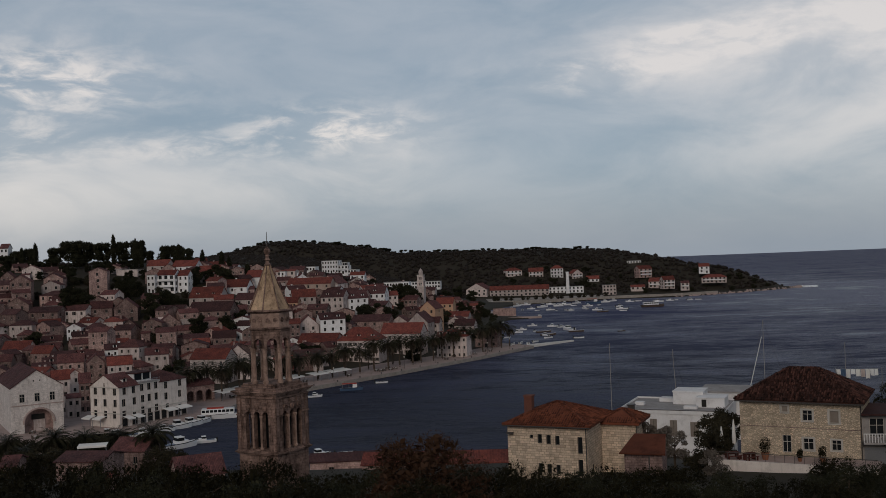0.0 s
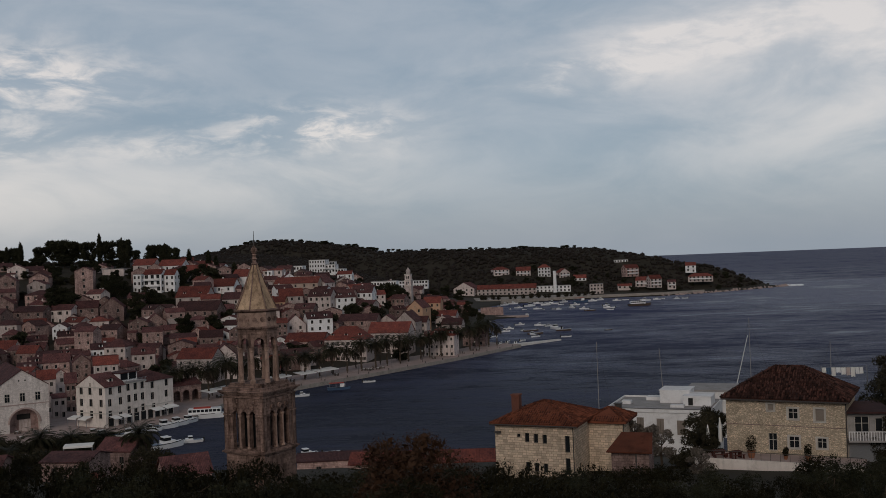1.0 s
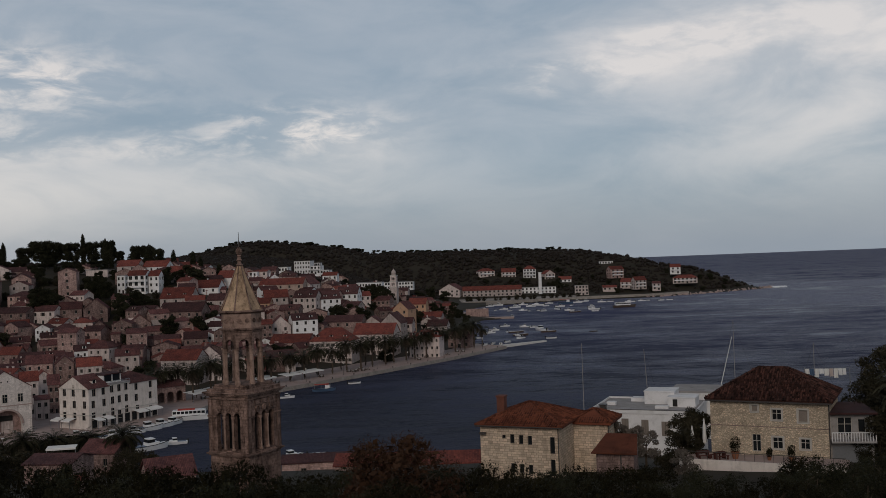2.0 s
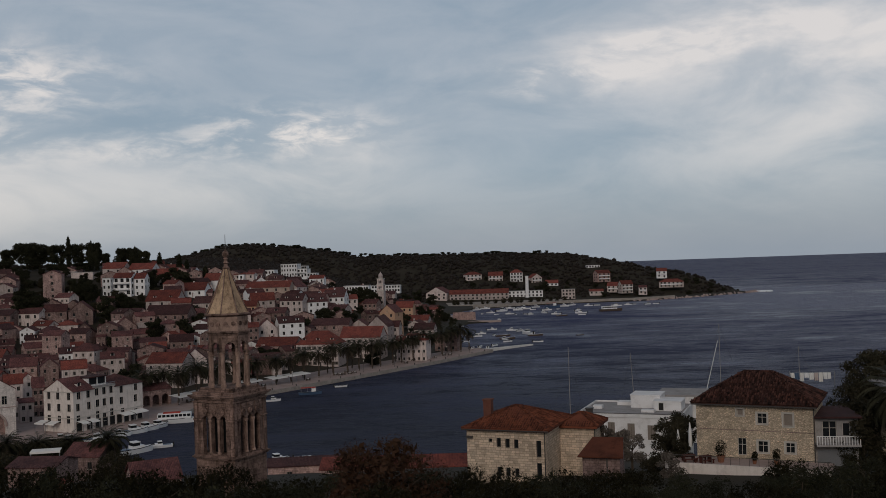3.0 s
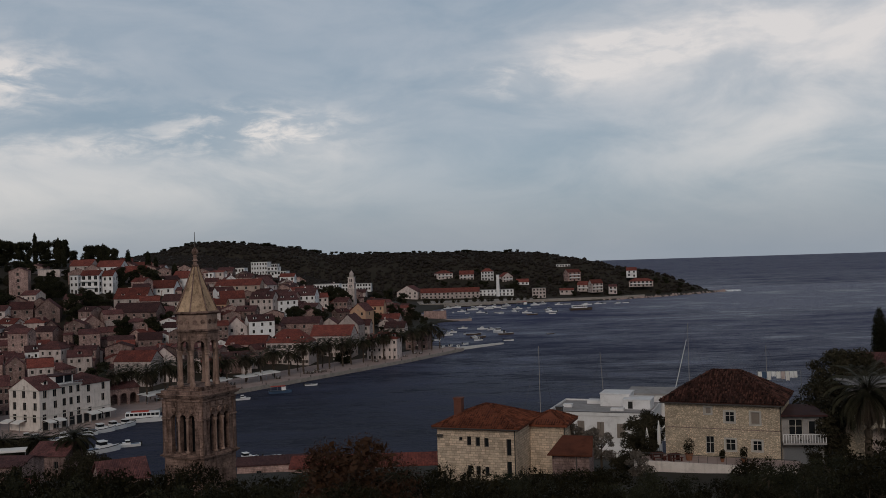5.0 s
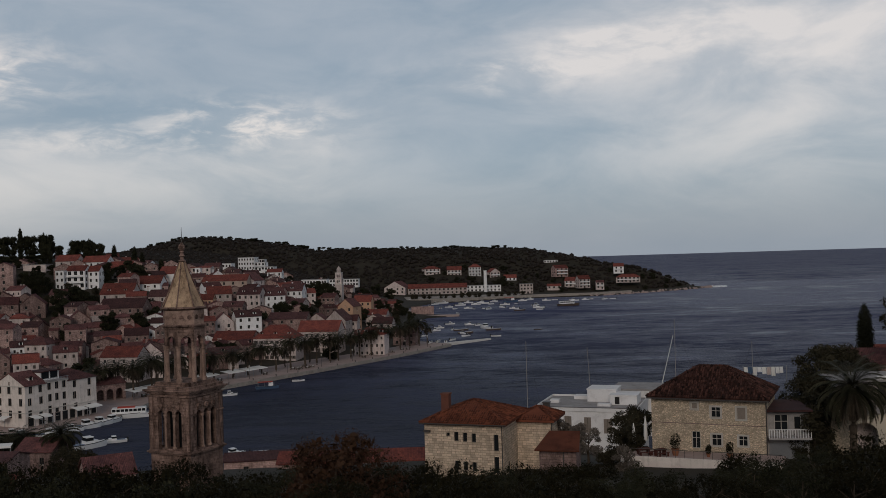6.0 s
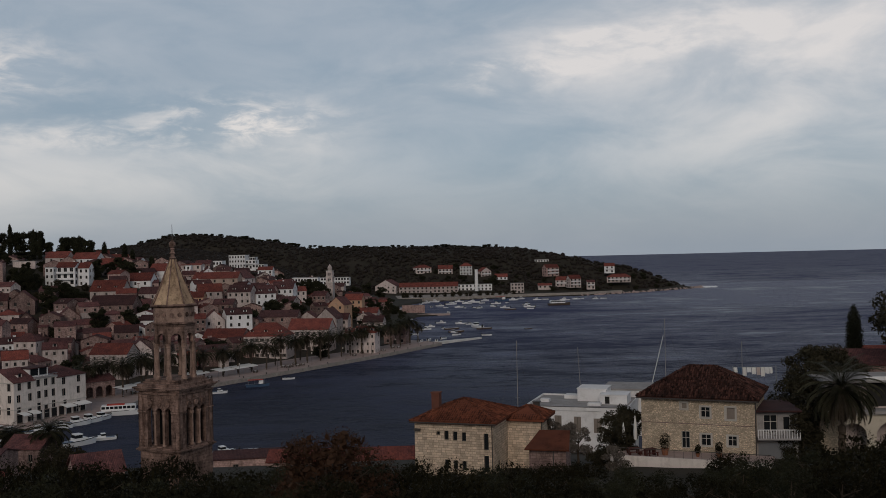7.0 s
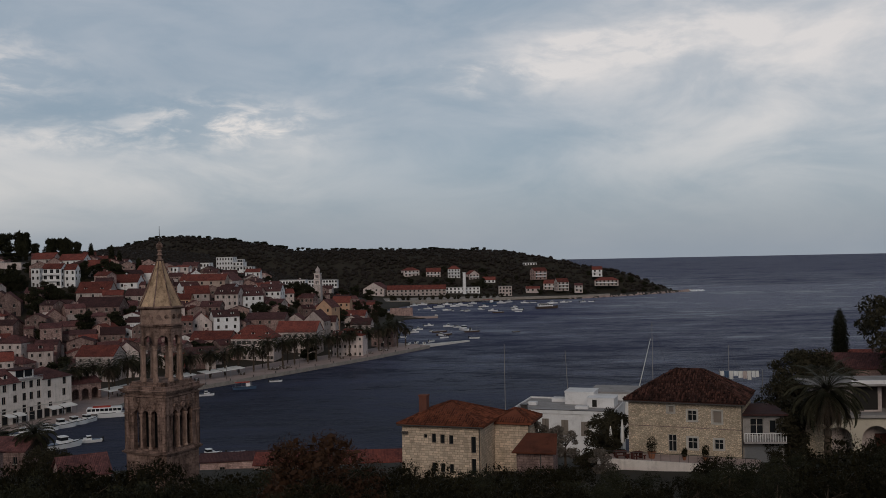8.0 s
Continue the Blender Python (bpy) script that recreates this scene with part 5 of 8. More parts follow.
house(-179.6, 559.0, 39.8, 12.7, 8.5, 4.4, -8, "flat", 0.2, PLASTER, CONCRETE, 1, 0, 0, group="houses of the town", win=(1.1, 1.5))
house(-162.3, 558.0, 38.6, 12.6, 8.9, 7.2, -14, "gx", 3.5, PLASTER, TILE_RED, 2, 2, 2, group="houses of the town", win=(1.1, 1.5))
house(-147.4, 559.0, 37.6, 14.3, 9.9, 7.3, -12, "gx", 3.5, WHITE, TILE_RED, 2, 4, 2, group="houses of the town", win=(1.1, 1.5))
house(-154.7, 520.0, 30.5, 4.5, 6.0, 10.3, -12, "flat", 0.2, WHITE, CONCRETE, 3, 2, 2, group="houses of the town", win=(1.1, 1.5))
house(-147.3, 522.0, 30.4, 10.1, 7.1, 10.3, -12, "gx", 2.7, WHITE, TILE_RED, 3, 3, 2, group="houses of the town", win=(1.8, 1.9), chimney=1, balcony=True)
house(-138.5, 523.0, 29.9, 5.8, 6.0, 10.2, -12, "gx", 2.9, WHITE, TILE_RED, 3, 2, 2, group="houses of the town", win=(1.1, 1.5))
house(-129.5, 548.0, 33.9, 11.4, 8.2, 7.2, 16, "gx", 3.8, PLASTER, TILE_RED, 2, 3, 2, group="houses of the town", win=(1.1, 1.5), chimney=1)
house(-146.4, 488.0, 22.7, 8.3, 6.0, 7.2, -10, "gx", 2.4, STONE, TILE_BROWN, 2, 2, 1, group="houses of the town", win=(1.1, 1.5))
house(-187.0, 458.0, 18.8, 14.8, 9.9, 7.3, -8, "gx", 2.5, STONE_DARK, TILE_BROWN, 2, 3, 2, group="houses of the town", win=(1.1, 1.5))
house(-174.1, 463.0, 19.0, 11.3, 7.7, 7.2, -10, "gx", 2.5, PLASTER, TILE, 2, 3, 2, group="houses of the town", win=(1.1, 1.5), shutters=True)
house(-163.2, 468.0, 19.3, 9.9, 7.0, 7.2, 14, "gx", 3.4, STONE, TILE, 2, 2, 2, group="houses of the town", win=(1.1, 1.5), chimney=1)
house(-151.9, 469.0, 18.7, 10.8, 11.9, 7.4, 12, "gy", 4.8, STONE_DARK, TILE, 2, 2, 2, group="houses of the town", win=(1.1, 1.5))
house(-188.5, 437.0, 14.2, 10.9, 7.5, 7.4, -10, "hip", 2.1, PLASTER, TILE_BROWN, 2, 3, 2, group="houses of the town")
house(-179.7, 447.0, 15.8, 9.3, 6.7, 4.3, 16, "gx", 3.2, STONE, TILE_RED, 1, 1, 1, group="houses of the town", win=(1.1, 1.5))
house(-172.7, 444.0, 14.6, 9.4, 10.3, 4.4, 20, "gy", 3.1, STONE, TILE, 1, 1, 1, group="houses of the town", win=(1.1, 1.5))
house(-145.2, 411.0, 6.4, 8.6, 6.6, 12.6, -12, "gx", 1.9, STONE, TILE, 4, 2, 2, group="houses of the town")
house(-142.8, 445.0, 12.8, 10.6, 11.6, 4.2, 16, "gy", 5.1, STONE_DARK, TILE, 1, 1, 2, group="houses of the town", win=(1.1, 1.5))
house(-125.4, 448.0, 12.3, 9.6, 10.6, 7.2, 18, "gy", 4.1, STONE, TILE, 2, 2, 2, group="houses of the town", win=(1.1, 1.5))
house(-180.0, 411.0, 8.4, 11.5, 7.6, 4.4, -6, "gx", 3.6, PLASTER, TILE_RED, 1, 0, 1, group="houses of the town")
house(-120.1, 493.0, 21.5, 16.4, 11.0, 7.4, -10, "gx", 5.3, PLASTER, TILE_RED, 2, 3, 1, group="houses of the town", win=(1.1, 1.5), dormers=2)
house(-116.0, 528.0, 28.4, 21.1, 11.0, 4.4, -8, "gx", 4.1, WHITE, TILE_RED, 1, 4, 2, group="houses of the town", win=(1.1, 1.5), chimney=1)
house(-110.2, 460.0, 13.5, 20.6, 11.0, 10.1, -10, "gx", 4.3, STONE, TILE_BROWN, 3, 5, 2, group="houses of the town", win=(1.1, 1.5), chimney=2)
house(-109.3, 460.0, 13.4, 19.0, 11.0, 7.3, -8, "gx", 2.1, STONE_DARK, TILE_BROWN, 2, 3, 2, group="houses of the town", win=(1.1, 1.5))
house(-100.8, 495.0, 19.7, 9.8, 7.0, 7.3, -16, "gx", 3.4, PLASTER, TILE_BROWN, 2, 2, 2, group="houses of the town", win=(1.1, 1.5))
house(-104.0, 547.0, 30.1, 14.1, 10.1, 7.3, -16, "gx", 4.0, WHITE, TILE_RED, 2, 2, 2, group="houses of the town", win=(1.1, 1.5), chimney=1)
house(-75.2, 547.0, 25.2, 24.7, 11.0, 7.3, -8, "gx", 3.4, PINK, TILE_RED, 2, 5, 2, group="houses of the town", win=(1.1, 1.5), chimney=2)
house(-65.6, 556.0, 24.6, 12.0, 13.2, 7.3, -20, "gy", 4.8, PLASTER, TILE, 2, 1, 2, group="houses of the town", win=(1.1, 1.5))
house(-77.6, 498.0, 17.1, 6.4, 6.0, 7.4, -8, "gx", 2.8, OCHRE, TILE_RED, 2, 2, 1, group="houses of the town", win=(1.1, 1.5))
house(-73.2, 514.0, 19.3, 12.1, 8.6, 7.3, 14, "gx", 4.0, PLASTER, TILE_RED, 2, 3, 2, group="houses of the town", win=(1.1, 1.5), chimney=1)
house(-58.1, 508.0, 15.9, 12.3, 8.8, 10.3, -16, "gx", 3.7, PLASTER, TILE_BROWN, 3, 4, 2, group="houses of the town", win=(1.1, 1.5), dormers=2)
house(-45.1, 514.0, 14.6, 10.7, 8.0, 10.3, 22, "gx", 3.7, WHITE, TILE_BROWN, 3, 3, 3, group="houses of the town", win=(1.1, 1.5), dormers=2)
house(-39.3, 549.0, 18.3, 12.1, 8.6, 7.4, -14, "gx", 4.1, WHITE, TILE_BROWN, 2, 4, 2, group="houses of the town", win=(1.1, 1.5), dormers=1, chimney=1)
house(-63.6, 457.0, 8.2, 9.3, 10.3, 7.3, 12, "gy", 4.5, PLASTER, TILE, 2, 2, 2, group="houses of the town", win=(1.1, 1.5))
house(-52.6, 460.0, 7.4, 11.9, 8.8, 10.3, 20, "gx", 3.0, WHITE, TILE_BROWN, 3, 3, 3, group="houses of the town", win=(1.1, 1.5), dormers=2)
house(-32.3, 502.0, 10.8, 10.6, 11.7, 7.2, 8, "gy", 2.6, STONE, TILE, 2, 1, 1, group="houses of the town", win=(1.1, 1.5))
house(-36.5, 476.0, 7.7, 18.6, 11.0, 7.3, -10, "gx", 3.0, STONE, TILE_BROWN, 2, 4, 2, group="houses of the town", win=(1.1, 1.5))
house(-22.9, 483.0, 6.4, 7.9, 8.7, 7.4, -10, "gy", 3.0, PLASTER, TILE, 2, 2, 1, group="houses of the town", win=(1.1, 1.5))
house(-37.4, 416.0, 0.6, 18.4, 11.0, 10.3, -14, "hip", 5.3, PLASTER, TILE_RED, 3, 8, 2, group="houses of the town", dormers=3, shutters=True)
house(-20.4, 438.0, 1.1, 18.5, 11.0, 10.3, -16, "gx", 4.6, PLASTER, TILE_RED, 3, 7, 2, group="houses of the town", shutters=True)
house(-55.9, 424.0, 2.9, 17.3, 11.0, 7.3, -14, "gx", 3.5, STONE, TILE_RED, 2, 4, 2, group="houses of the town")
house(-9.2, 509.0, 5.1, 8.7, 9.6, 13.1, -26, "gy", 4.1, OCHRE, TILE, 4, 2, 3, group="houses of the town", win=(1.1, 1.5))
house(-13.5, 470.0, 3.4, 10.5, 11.6, 10.3, -18, "gy", 5.1, PLASTER, TILE_BROWN, 3, 2, 3, group="houses of the town", win=(1.1, 1.5))
house(-0.6, 588.0, 6.4, 10.6, 7.5, 10.3, -14, "gx", 3.6, OCHRE, TILE_RED, 3, 3, 2, group="houses of the town", win=(1.1, 1.5))
house(5.6, 566.0, 2.7, 15.0, 10.5, 7.4, -12, "gx", 2.9, PLASTER, TILE_RED, 2, 4, 2, group="houses of the town", win=(1.1, 1.5), chimney=1)
house(2.2, 428.0, -0.2, 13.3, 9.4, 10.3, -14, "hip", 2.8, PLASTER, TILE_RED, 3, 6, 2, group="houses of the town", dormers=4)
house(31.5, 978.0, 3.3, 21.2, 23.3, 7.4, -18, "gy", 6.2, PLASTER, TILE, 2, 4, 2, group="villas and hotels across the bay", win=(1.7, 1.8))
house(73.8, 974.0, 1.8, 58.4, 11.0, 7.4, -6, "gx", 4.3, PLASTER, TILE_RED, 2, 14, 2, group="villas and hotels across the bay", win=(1.7, 1.8))
house(120.8, 981.0, 2.8, 34.7, 11.0, 7.2, -4, "flat", 0.2, WHITE, CONCRETE, 2, 9, 2, group="villas and hotels across the bay", win=(1.7, 1.8))
house(73.9, 1036.0, 20.7, 17.0, 11.0, 6.5, 14, "hip", 3.0, PLASTER, TILE_RED, 2, 4, 2, group="villas and hotels across the bay", win=(1.7, 1.8), balcony=True)
house(96.5, 1034.0, 18.2, 15.1, 9.9, 7.1, -6, "gx", 4.1, PLASTER, TILE_RED, 2, 4, 2, group="villas and hotels across the bay", win=(1.7, 1.8), balcony=True)
house(118.0, 1030.0, 16.2, 13.0, 9.9, 11.6, -6, "hip", 3.5, WHITE, TILE_RED, 3, 4, 2, group="villas and hotels across the bay", win=(1.7, 1.8), balcony=True)
house(139.0, 1027.0, 14.6, 12.0, 8.8, 7.4, 22, "gy", 4.1, PLASTER, TILE_RED, 2, 3, 2, group="villas and hotels across the bay", win=(1.7, 1.8), balcony=True)
house(153.2, 1017.0, 11.4, 12.9, 8.7, 4.4, -8, "gx", 3.4, WHITE, TILE_RED, 1, 3, 1, group="villas and hotels across the bay", win=(1.7, 1.8))
house(205.3, 1063.0, 27.9, 14.9, 9.8, 4.4, -6, "flat", 0.2, WHITE, CONCRETE, 1, 5, 1, group="villas and hotels across the bay", win=(1.7, 1.8))
house(208.0, 1018.0, 15.1, 14.8, 10.1, 9.2, 16, "gx", 3.4, STONE, TILE_RED, 3, 3, 2, group="villas and hotels across the bay", win=(1.7, 1.8), balcony=True)
house(211.5, 980.0, 5.4, 17.5, 11.0, 6.6, -24, "gx", 3.7, PLASTER, TILE_RED, 2, 4, 2, group="villas and hotels across the bay", win=(1.7, 1.8), balcony=True)
house(221.3, 971.0, 4.5, 12.3, 8.3, 9.0, 14, "gx", 3.8, PLASTER, TILE_RED, 3, 3, 2, group="villas and hotels across the bay", win=(1.7, 1.8), balcony=True)
house(265.0, 1004.0, 17.2, 10.3, 7.1, 7.3, -12, "gx", 3.4, WHITE, TILE_RED, 2, 2, 2, group="villas and hotels across the bay", win=(1.7, 1.8), balcony=True)
house(267.8, 979.0, 8.4, 24.0, 11.0, 5.6, -16, "hip", 3.0, PLASTER, TILE_RED, 2, 6, 2, group="villas and hotels across the bay", win=(1.7, 1.8), balcony=True)
house(161.2, 964.0, 0.4, 13.0, 8.6, 10.3, -6, "flat", 0.2, PLASTER, CONCRETE, 3, 4, 2, group="villas and hotels across the bay", win=(1.7, 1.8))
house(191.6, 977.0, 3.0, 13.7, 9.0, 4.4, -6, "gx", 2.1, PLASTER, TILE_RED, 1, 3, 1, group="villas and hotels across the bay", win=(1.7, 1.8))
house(234.1, 959.0, 2.8, 7.7, 6.0, 7.4, -6, "gx", 2.1, PLASTER, TILE, 2, 2, 1, group="villas and hotels across the bay", win=(1.7, 1.8), balcony=True)
house(-87.0, 753.0, 34.6, 12.9, 9.1, 10.3, -14, "flat", 0.2, WHITE, CONCRETE, 3, 6, 2, group="houses of the town", win=(1.1, 1.5))
house(-77.0, 752.0, 33.0, 8.0, 8.0, 8.0, -14, "flat", 0.2, WHITE, CONCRETE, 2, 3, 2, group="houses of the town", win=(1.5, 1.6), balcony=True)
house(-70.0, 751.0, 31.5, 7.0, 8.0, 6.0, -14, "flat", 0.2, WHITE, CONCRETE, 2, 3, 2, group="houses of the town", win=(1.5, 1.6))
house(-83.8, 818.0, 35.7, 8.2, 6.0, 7.3, -14, "flat", 0.2, WHITE, CONCRETE, 2, 4, 2, group="villas and hotels across the bay", win=(1.7, 1.8))
house(-84.8, 614.0, 34.2, 10.0, 7.0, 7.4, -12, "flat", 0.2, WHITE, CONCRETE, 2, 5, 2, group="houses of the town", win=(1.1, 1.5))
house(-30.6, 627.0, 22.2, 16.2, 10.7, 7.4, -6, "flat", 0.2, WHITE, CONCRETE, 2, 9, 2, group="houses of the town", win=(1.1, 1.5))
house(-17.9, 887.0, 15.4, 28.5, 11.0, 7.4, -6, "flat", 0.2, WHITE, CONCRETE, 2, 11, 2, group="villas and hotels across the bay", win=(1.7, 1.8))
house(-54.9, 623.0, 27.9, 9.2, 6.2, 7.4, -8, "gx", 2.1, WHITE, TILE_RED, 2, 3, 1, group="houses of the town", win=(1.1, 1.5))
house(-92.7, 577.0, 32.6, 11.6, 7.8, 7.3, -8, "gx", 1.0, PLASTER, TILE_RED, 2, 3, 2, group="houses of the town", win=(1.1, 1.5))
house(-93.9, 574.0, 32.4, 3.2, 6.0, 7.3, -8, "flat", 0.2, WHITE, CONCRETE, 2, 1, 1, group="houses of the town", win=(1.1, 1.5))
house(-124.3, 317.0, -0.2, 5.3, 6.0, 10.3, 24, "gx", 2.9, PLASTER, TILE_RED, 3, 2, 2, group="houses of the town")
house(-123.8, 328.0, -0.2, 4.2, 7.0, 10.3, 26, "gy", 2.0, PLASTER, TILE_RED, 3, 1, 2, group="houses of the town")
house(-112.2, 305.0, -0.2, 3.2, 6.0, 10.3, 22, "gx", 2.9, STONE, TILE, 3, 2, 2, group="houses of the town")
house(-111.6, 294.0, -0.2, 3.8, 6.0, 7.3, 26, "gx", 1.0, PLASTER, TILE, 2, 2, 1, group="houses of the town")
house(-129.7, 364.0, 0.4, 6.3, 7.0, 10.3, 20, "gy", 3.0, STONE, TILE, 3, 2, 2, group="houses of the town")
house(-118.5, 357.0, -0.1, 8.4, 6.1, 10.3, 18, "gx", 2.9, PLASTER, TILE_RED, 3, 3, 2, group="houses of the town")
house(-163.0, 396.0, 4.9, 8.2, 6.0, 7.3, -10, "gx", 2.9, STONE, TILE_RED, 2, 2, 2, group="houses of the town")
house(-103.1, 412.0, 4.4, 7.8, 6.0, 7.2, 10, "gx", 2.9, PLASTER, TILE_RED, 2, 2, 2, group="houses of the town")
house(-79.3, 374.0, -0.0, 8.6, 9.5, 10.3, 14, "gy", 4.1, PLASTER, TILE, 3, 2, 2, group="houses of the town")
house(-88.9, 366.0, -0.1, 14.3, 10.1, 10.3, -14, "gx", 3.6, PLASTER, TILE_RED, 3, 4, 2, group="houses of the town")
house(-111.7, 380.0, 1.1, 8.6, 6.1, 10.3, 14, "gx", 2.5, PLASTER, TILE, 3, 3, 2, group="houses of the town", dormers=1)
house(-139.7, 366.0, 0.7, 9.2, 6.5, 10.2, 14, "gx", 3.1, STONE, TILE, 3, 3, 2, group="houses of the town")
house(-127.4, 395.0, 3.2, 9.1, 6.3, 10.2, -12, "hip", 3.0, PLASTER, TILE, 3, 3, 2, group="houses of the town")
house(-96.0, 427.0, 6.3, 9.8, 6.8, 7.1, 12, "gx", 3.0, STONE, TILE_BROWN, 2, 3, 2, group="houses of the town")
house(9.4, 516.0, 0.9, 10.7, 7.7, 7.4, -16, "gx", 3.3, PLASTER, TILE_BROWN, 2, 3, 2, group="houses of the town", win=(1.1, 1.5))
house(18.7, 466.0, 0.0, 10.8, 8.0, 7.4, -20, "gx", 1.6, STONE, TILE_BROWN, 2, 3, 2, group="houses of the town", win=(1.1, 1.5))
house(-1.3, 447.0, 0.3, 6.6, 6.0, 7.3, -12, "gx", 2.9, PLASTER, TILE, 2, 2, 2, group="houses of the town", win=(1.1, 1.5))
house(-62.4, 478.0, 11.5, 9.8, 6.8, 10.1, -12, "gx", 2.6, STONE, TILE_BROWN, 3, 3, 2, group="houses of the town", win=(1.1, 1.5), dormers=1)
house(-83.5, 440.0, 7.4, 7.9, 6.0, 10.3, -10, "gx", 2.9, STONE, TILE, 3, 2, 2, group="houses of the town")
house(-78.4, 467.0, 11.5, 11.9, 8.3, 10.3, 12, "gx", 3.0, PLASTER, TILE_BROWN, 3, 3, 2, group="houses of the town", win=(1.1, 1.5))
house(-100.2, 472.0, 15.0, 10.7, 7.5, 7.3, 14, "gx", 3.1, STONE, TILE, 2, 2, 2, group="houses of the town", win=(1.1, 1.5))
house(7.0, 611.0, 4.4, 11.0, 7.8, 7.4, -14, "gx", 3.3, STONE, TILE, 2, 3, 2, group="houses of the town", win=(1.1, 1.5))
house(-7.3, 478.0, 2.7, 8.4, 6.0, 10.2, -14, "gx", 2.9, PLASTER, TILE, 3, 2, 2, group="houses of the town", win=(1.1, 1.5))
TAKEN = [(-266, 600), (-229, 521), (-209, 492), (-205, 523), (-202, 510), (-193, 491), (-203, 474), (-176, 506), (-180, 563), (-162, 562), (-147, 564), (-155, 523), (-147, 526), (-138, 526), (-130, 552), (-146, 491), (-187, 463), (-174, 467), (-163, 471), (-152, 475), (-188, 441), (-180, 450), (-173, 449), (-145, 414), (-143, 451), (-125, 453), (-180, 415), (-120, 498), (-116, 534), (-110, 466), (-109, 466), (-101, 499), (-104, 552), (-75, 552), (-66, 563), (-78, 501), (-73, 518), (-58, 512), (-45, 518), (-39, 553), (-64, 462), (-53, 464), (-32, 508), (-36, 482), (-23, 487), (-37, 422), (-20, 444), (-56, 430)]
TAKEN += [(-80, 322), (-9, 514), (-14, 476), (-1, 592), (6, 571), (2, 433), (32, 990), (74, 980), (121, 986), (74, 1042), (96, 1039), (118, 1035), (139, 1031), (153, 1021), (205, 1068), (208, 1023), (212, 986), (221, 975), (265, 1008), (268, 984), (161, 968), (192, 982), (234, 962), (-87, 758), (-84, 821), (-85, 617), (-31, 632), (-18, 892), (-55, 626), (-93, 581), (-94, 577), (-124, 320), (-124, 332), (-112, 308), (-112, 297), (-130, 368), (-118, 360), (-163, 399), (-103, 415), (-79, 379), (-89, 371), (-112, 383), (-140, 369), (-127, 398), (-96, 430), (9, 520), (19, 470), (-1, 450), (-62, 481), (-84, 443), (-78, 471), (-100, 476), (7, 615), (-7, 481)]

# the close-packed rest of the old town, street by street up the hill
town = random.Random(12)
rows_ = []
y = 296.0
while y < 600:
    step = 9.3 + (y - 296) * 0.012
    x = -0.52 * y
    while x < (-0.26 * y if y < 330 else -0.135 * y if y < 380 else -0.07 * y + 8 * math.sin(y)):
        rows_.append((x + town.uniform(-2, 2), y + town.uniform(-2.5, 2.5)))
        x += town.uniform(10.0, 14.0)
    y += step
for y in np.arange(470, 780, 21.0):
    x = -0.1 * y
    while x < 12 + (y - 470) * 0.05:
        if town.random() < 0.72:
            rows_.append((x + town.uniform(-4, 4), y + town.uniform(-4, 4)))
        x += town.uniform(15, 22)
for x, y in rows_:
    z = ground_z(x, y)
    if z < 1.2 or any((x - a) ** 2 + (y + 4 - b) ** 2 < 49 for a, b in TAKEN):
        continue
    if y < 330 and x > -70 or y > 575 and x < -0.3 * y or town.random() < (0.08 if y < 480 else 0.3):
        continue
    if y > 497 and x < -0.31 * y and town.random() < 0.8 or 482 < y < 521 and -163 < x < -126:
        tree("town_tree", x, y, z - 0.8, town.uniform(0.5, 0.8), town.uniform(0, 360), "dark tree on the terraced slope above the town", "trees between the houses")
        continue
    floors = town.choice((1, 2, 2, 2, 3)) if y < 520 else town.choice((1, 2, 2))
    stone = town.random()
    wall = STONE if stone < 0.5 else STONE_DARK if stone < 0.78 else PLASTER if stone < 0.94 else WHITE
    tile = town.choice((TILE, TILE, TILE, TILE_BROWN, TILE_BROWN, TILE_BROWN, TILE_RED))
    w, d, h = town.uniform(6, 10.5), town.uniform(6, 8.5), floors * 2.8 + town.uniform(0.8, 1.6)
    kind = town.choice(("gx", "gx", "gx", "gy", "gy", "hip"))
    house(x, y, z - 1.2, w, d, h, town.choice((-28, -18, -10, 8, 14, 22, 30)) + town.uniform(-4, 4), kind, town.uniform(1.6, 2.6), wall, tile, floors, town.choice((2, 2, 3)), town.choice((1, 2)), town.choice((0, 1, 1, 2)), town.random() < 0.2, group="houses of the town", annexe=town.choice((0, 0.35, 0.45, 0.55)), dormers=town.choice((0, 0, 0, 1)) if kind == "gx" else 0, win=(town.choice((0.8, 0.9, 1.0)), 1.2))

# houses and trees on the open slope beside the monastery
for x, y, w, yaw, wall, tile, kind in ((-31, 556, 9.5, 14, PLASTER, TILE_RED, "gx"), (-20, 566, 8.0, -20, STONE, TILE, "gx"), (-12, 548, 8.5, 10, PLASTER, TILE_RED, "hip"), (-40, 574, 8.0, -12, PLASTER, TILE, "gx")):
    house(x, y, ground_z(x, y) - 1.0, w, 7.5, 6.6, yaw, kind, 2.4, wall, tile, 2, 3, 2, 1, group="houses of the town", win=(1.1, 1.5))
for x, y, k in ((-36, 562, 0.7), (-25, 552, 0.6), (-16, 574, 0.7), (-24, 580, 0.8), (-6, 560, 0.7), (-45, 585, 0.7), (-33, 590, 0.75), (4, 545, 0.6)):
    tree("town_tree", x, y, ground_z(x, y) - 0.6, k, x * 37 % 360, "dark green tree between the town houses", "trees between the houses")

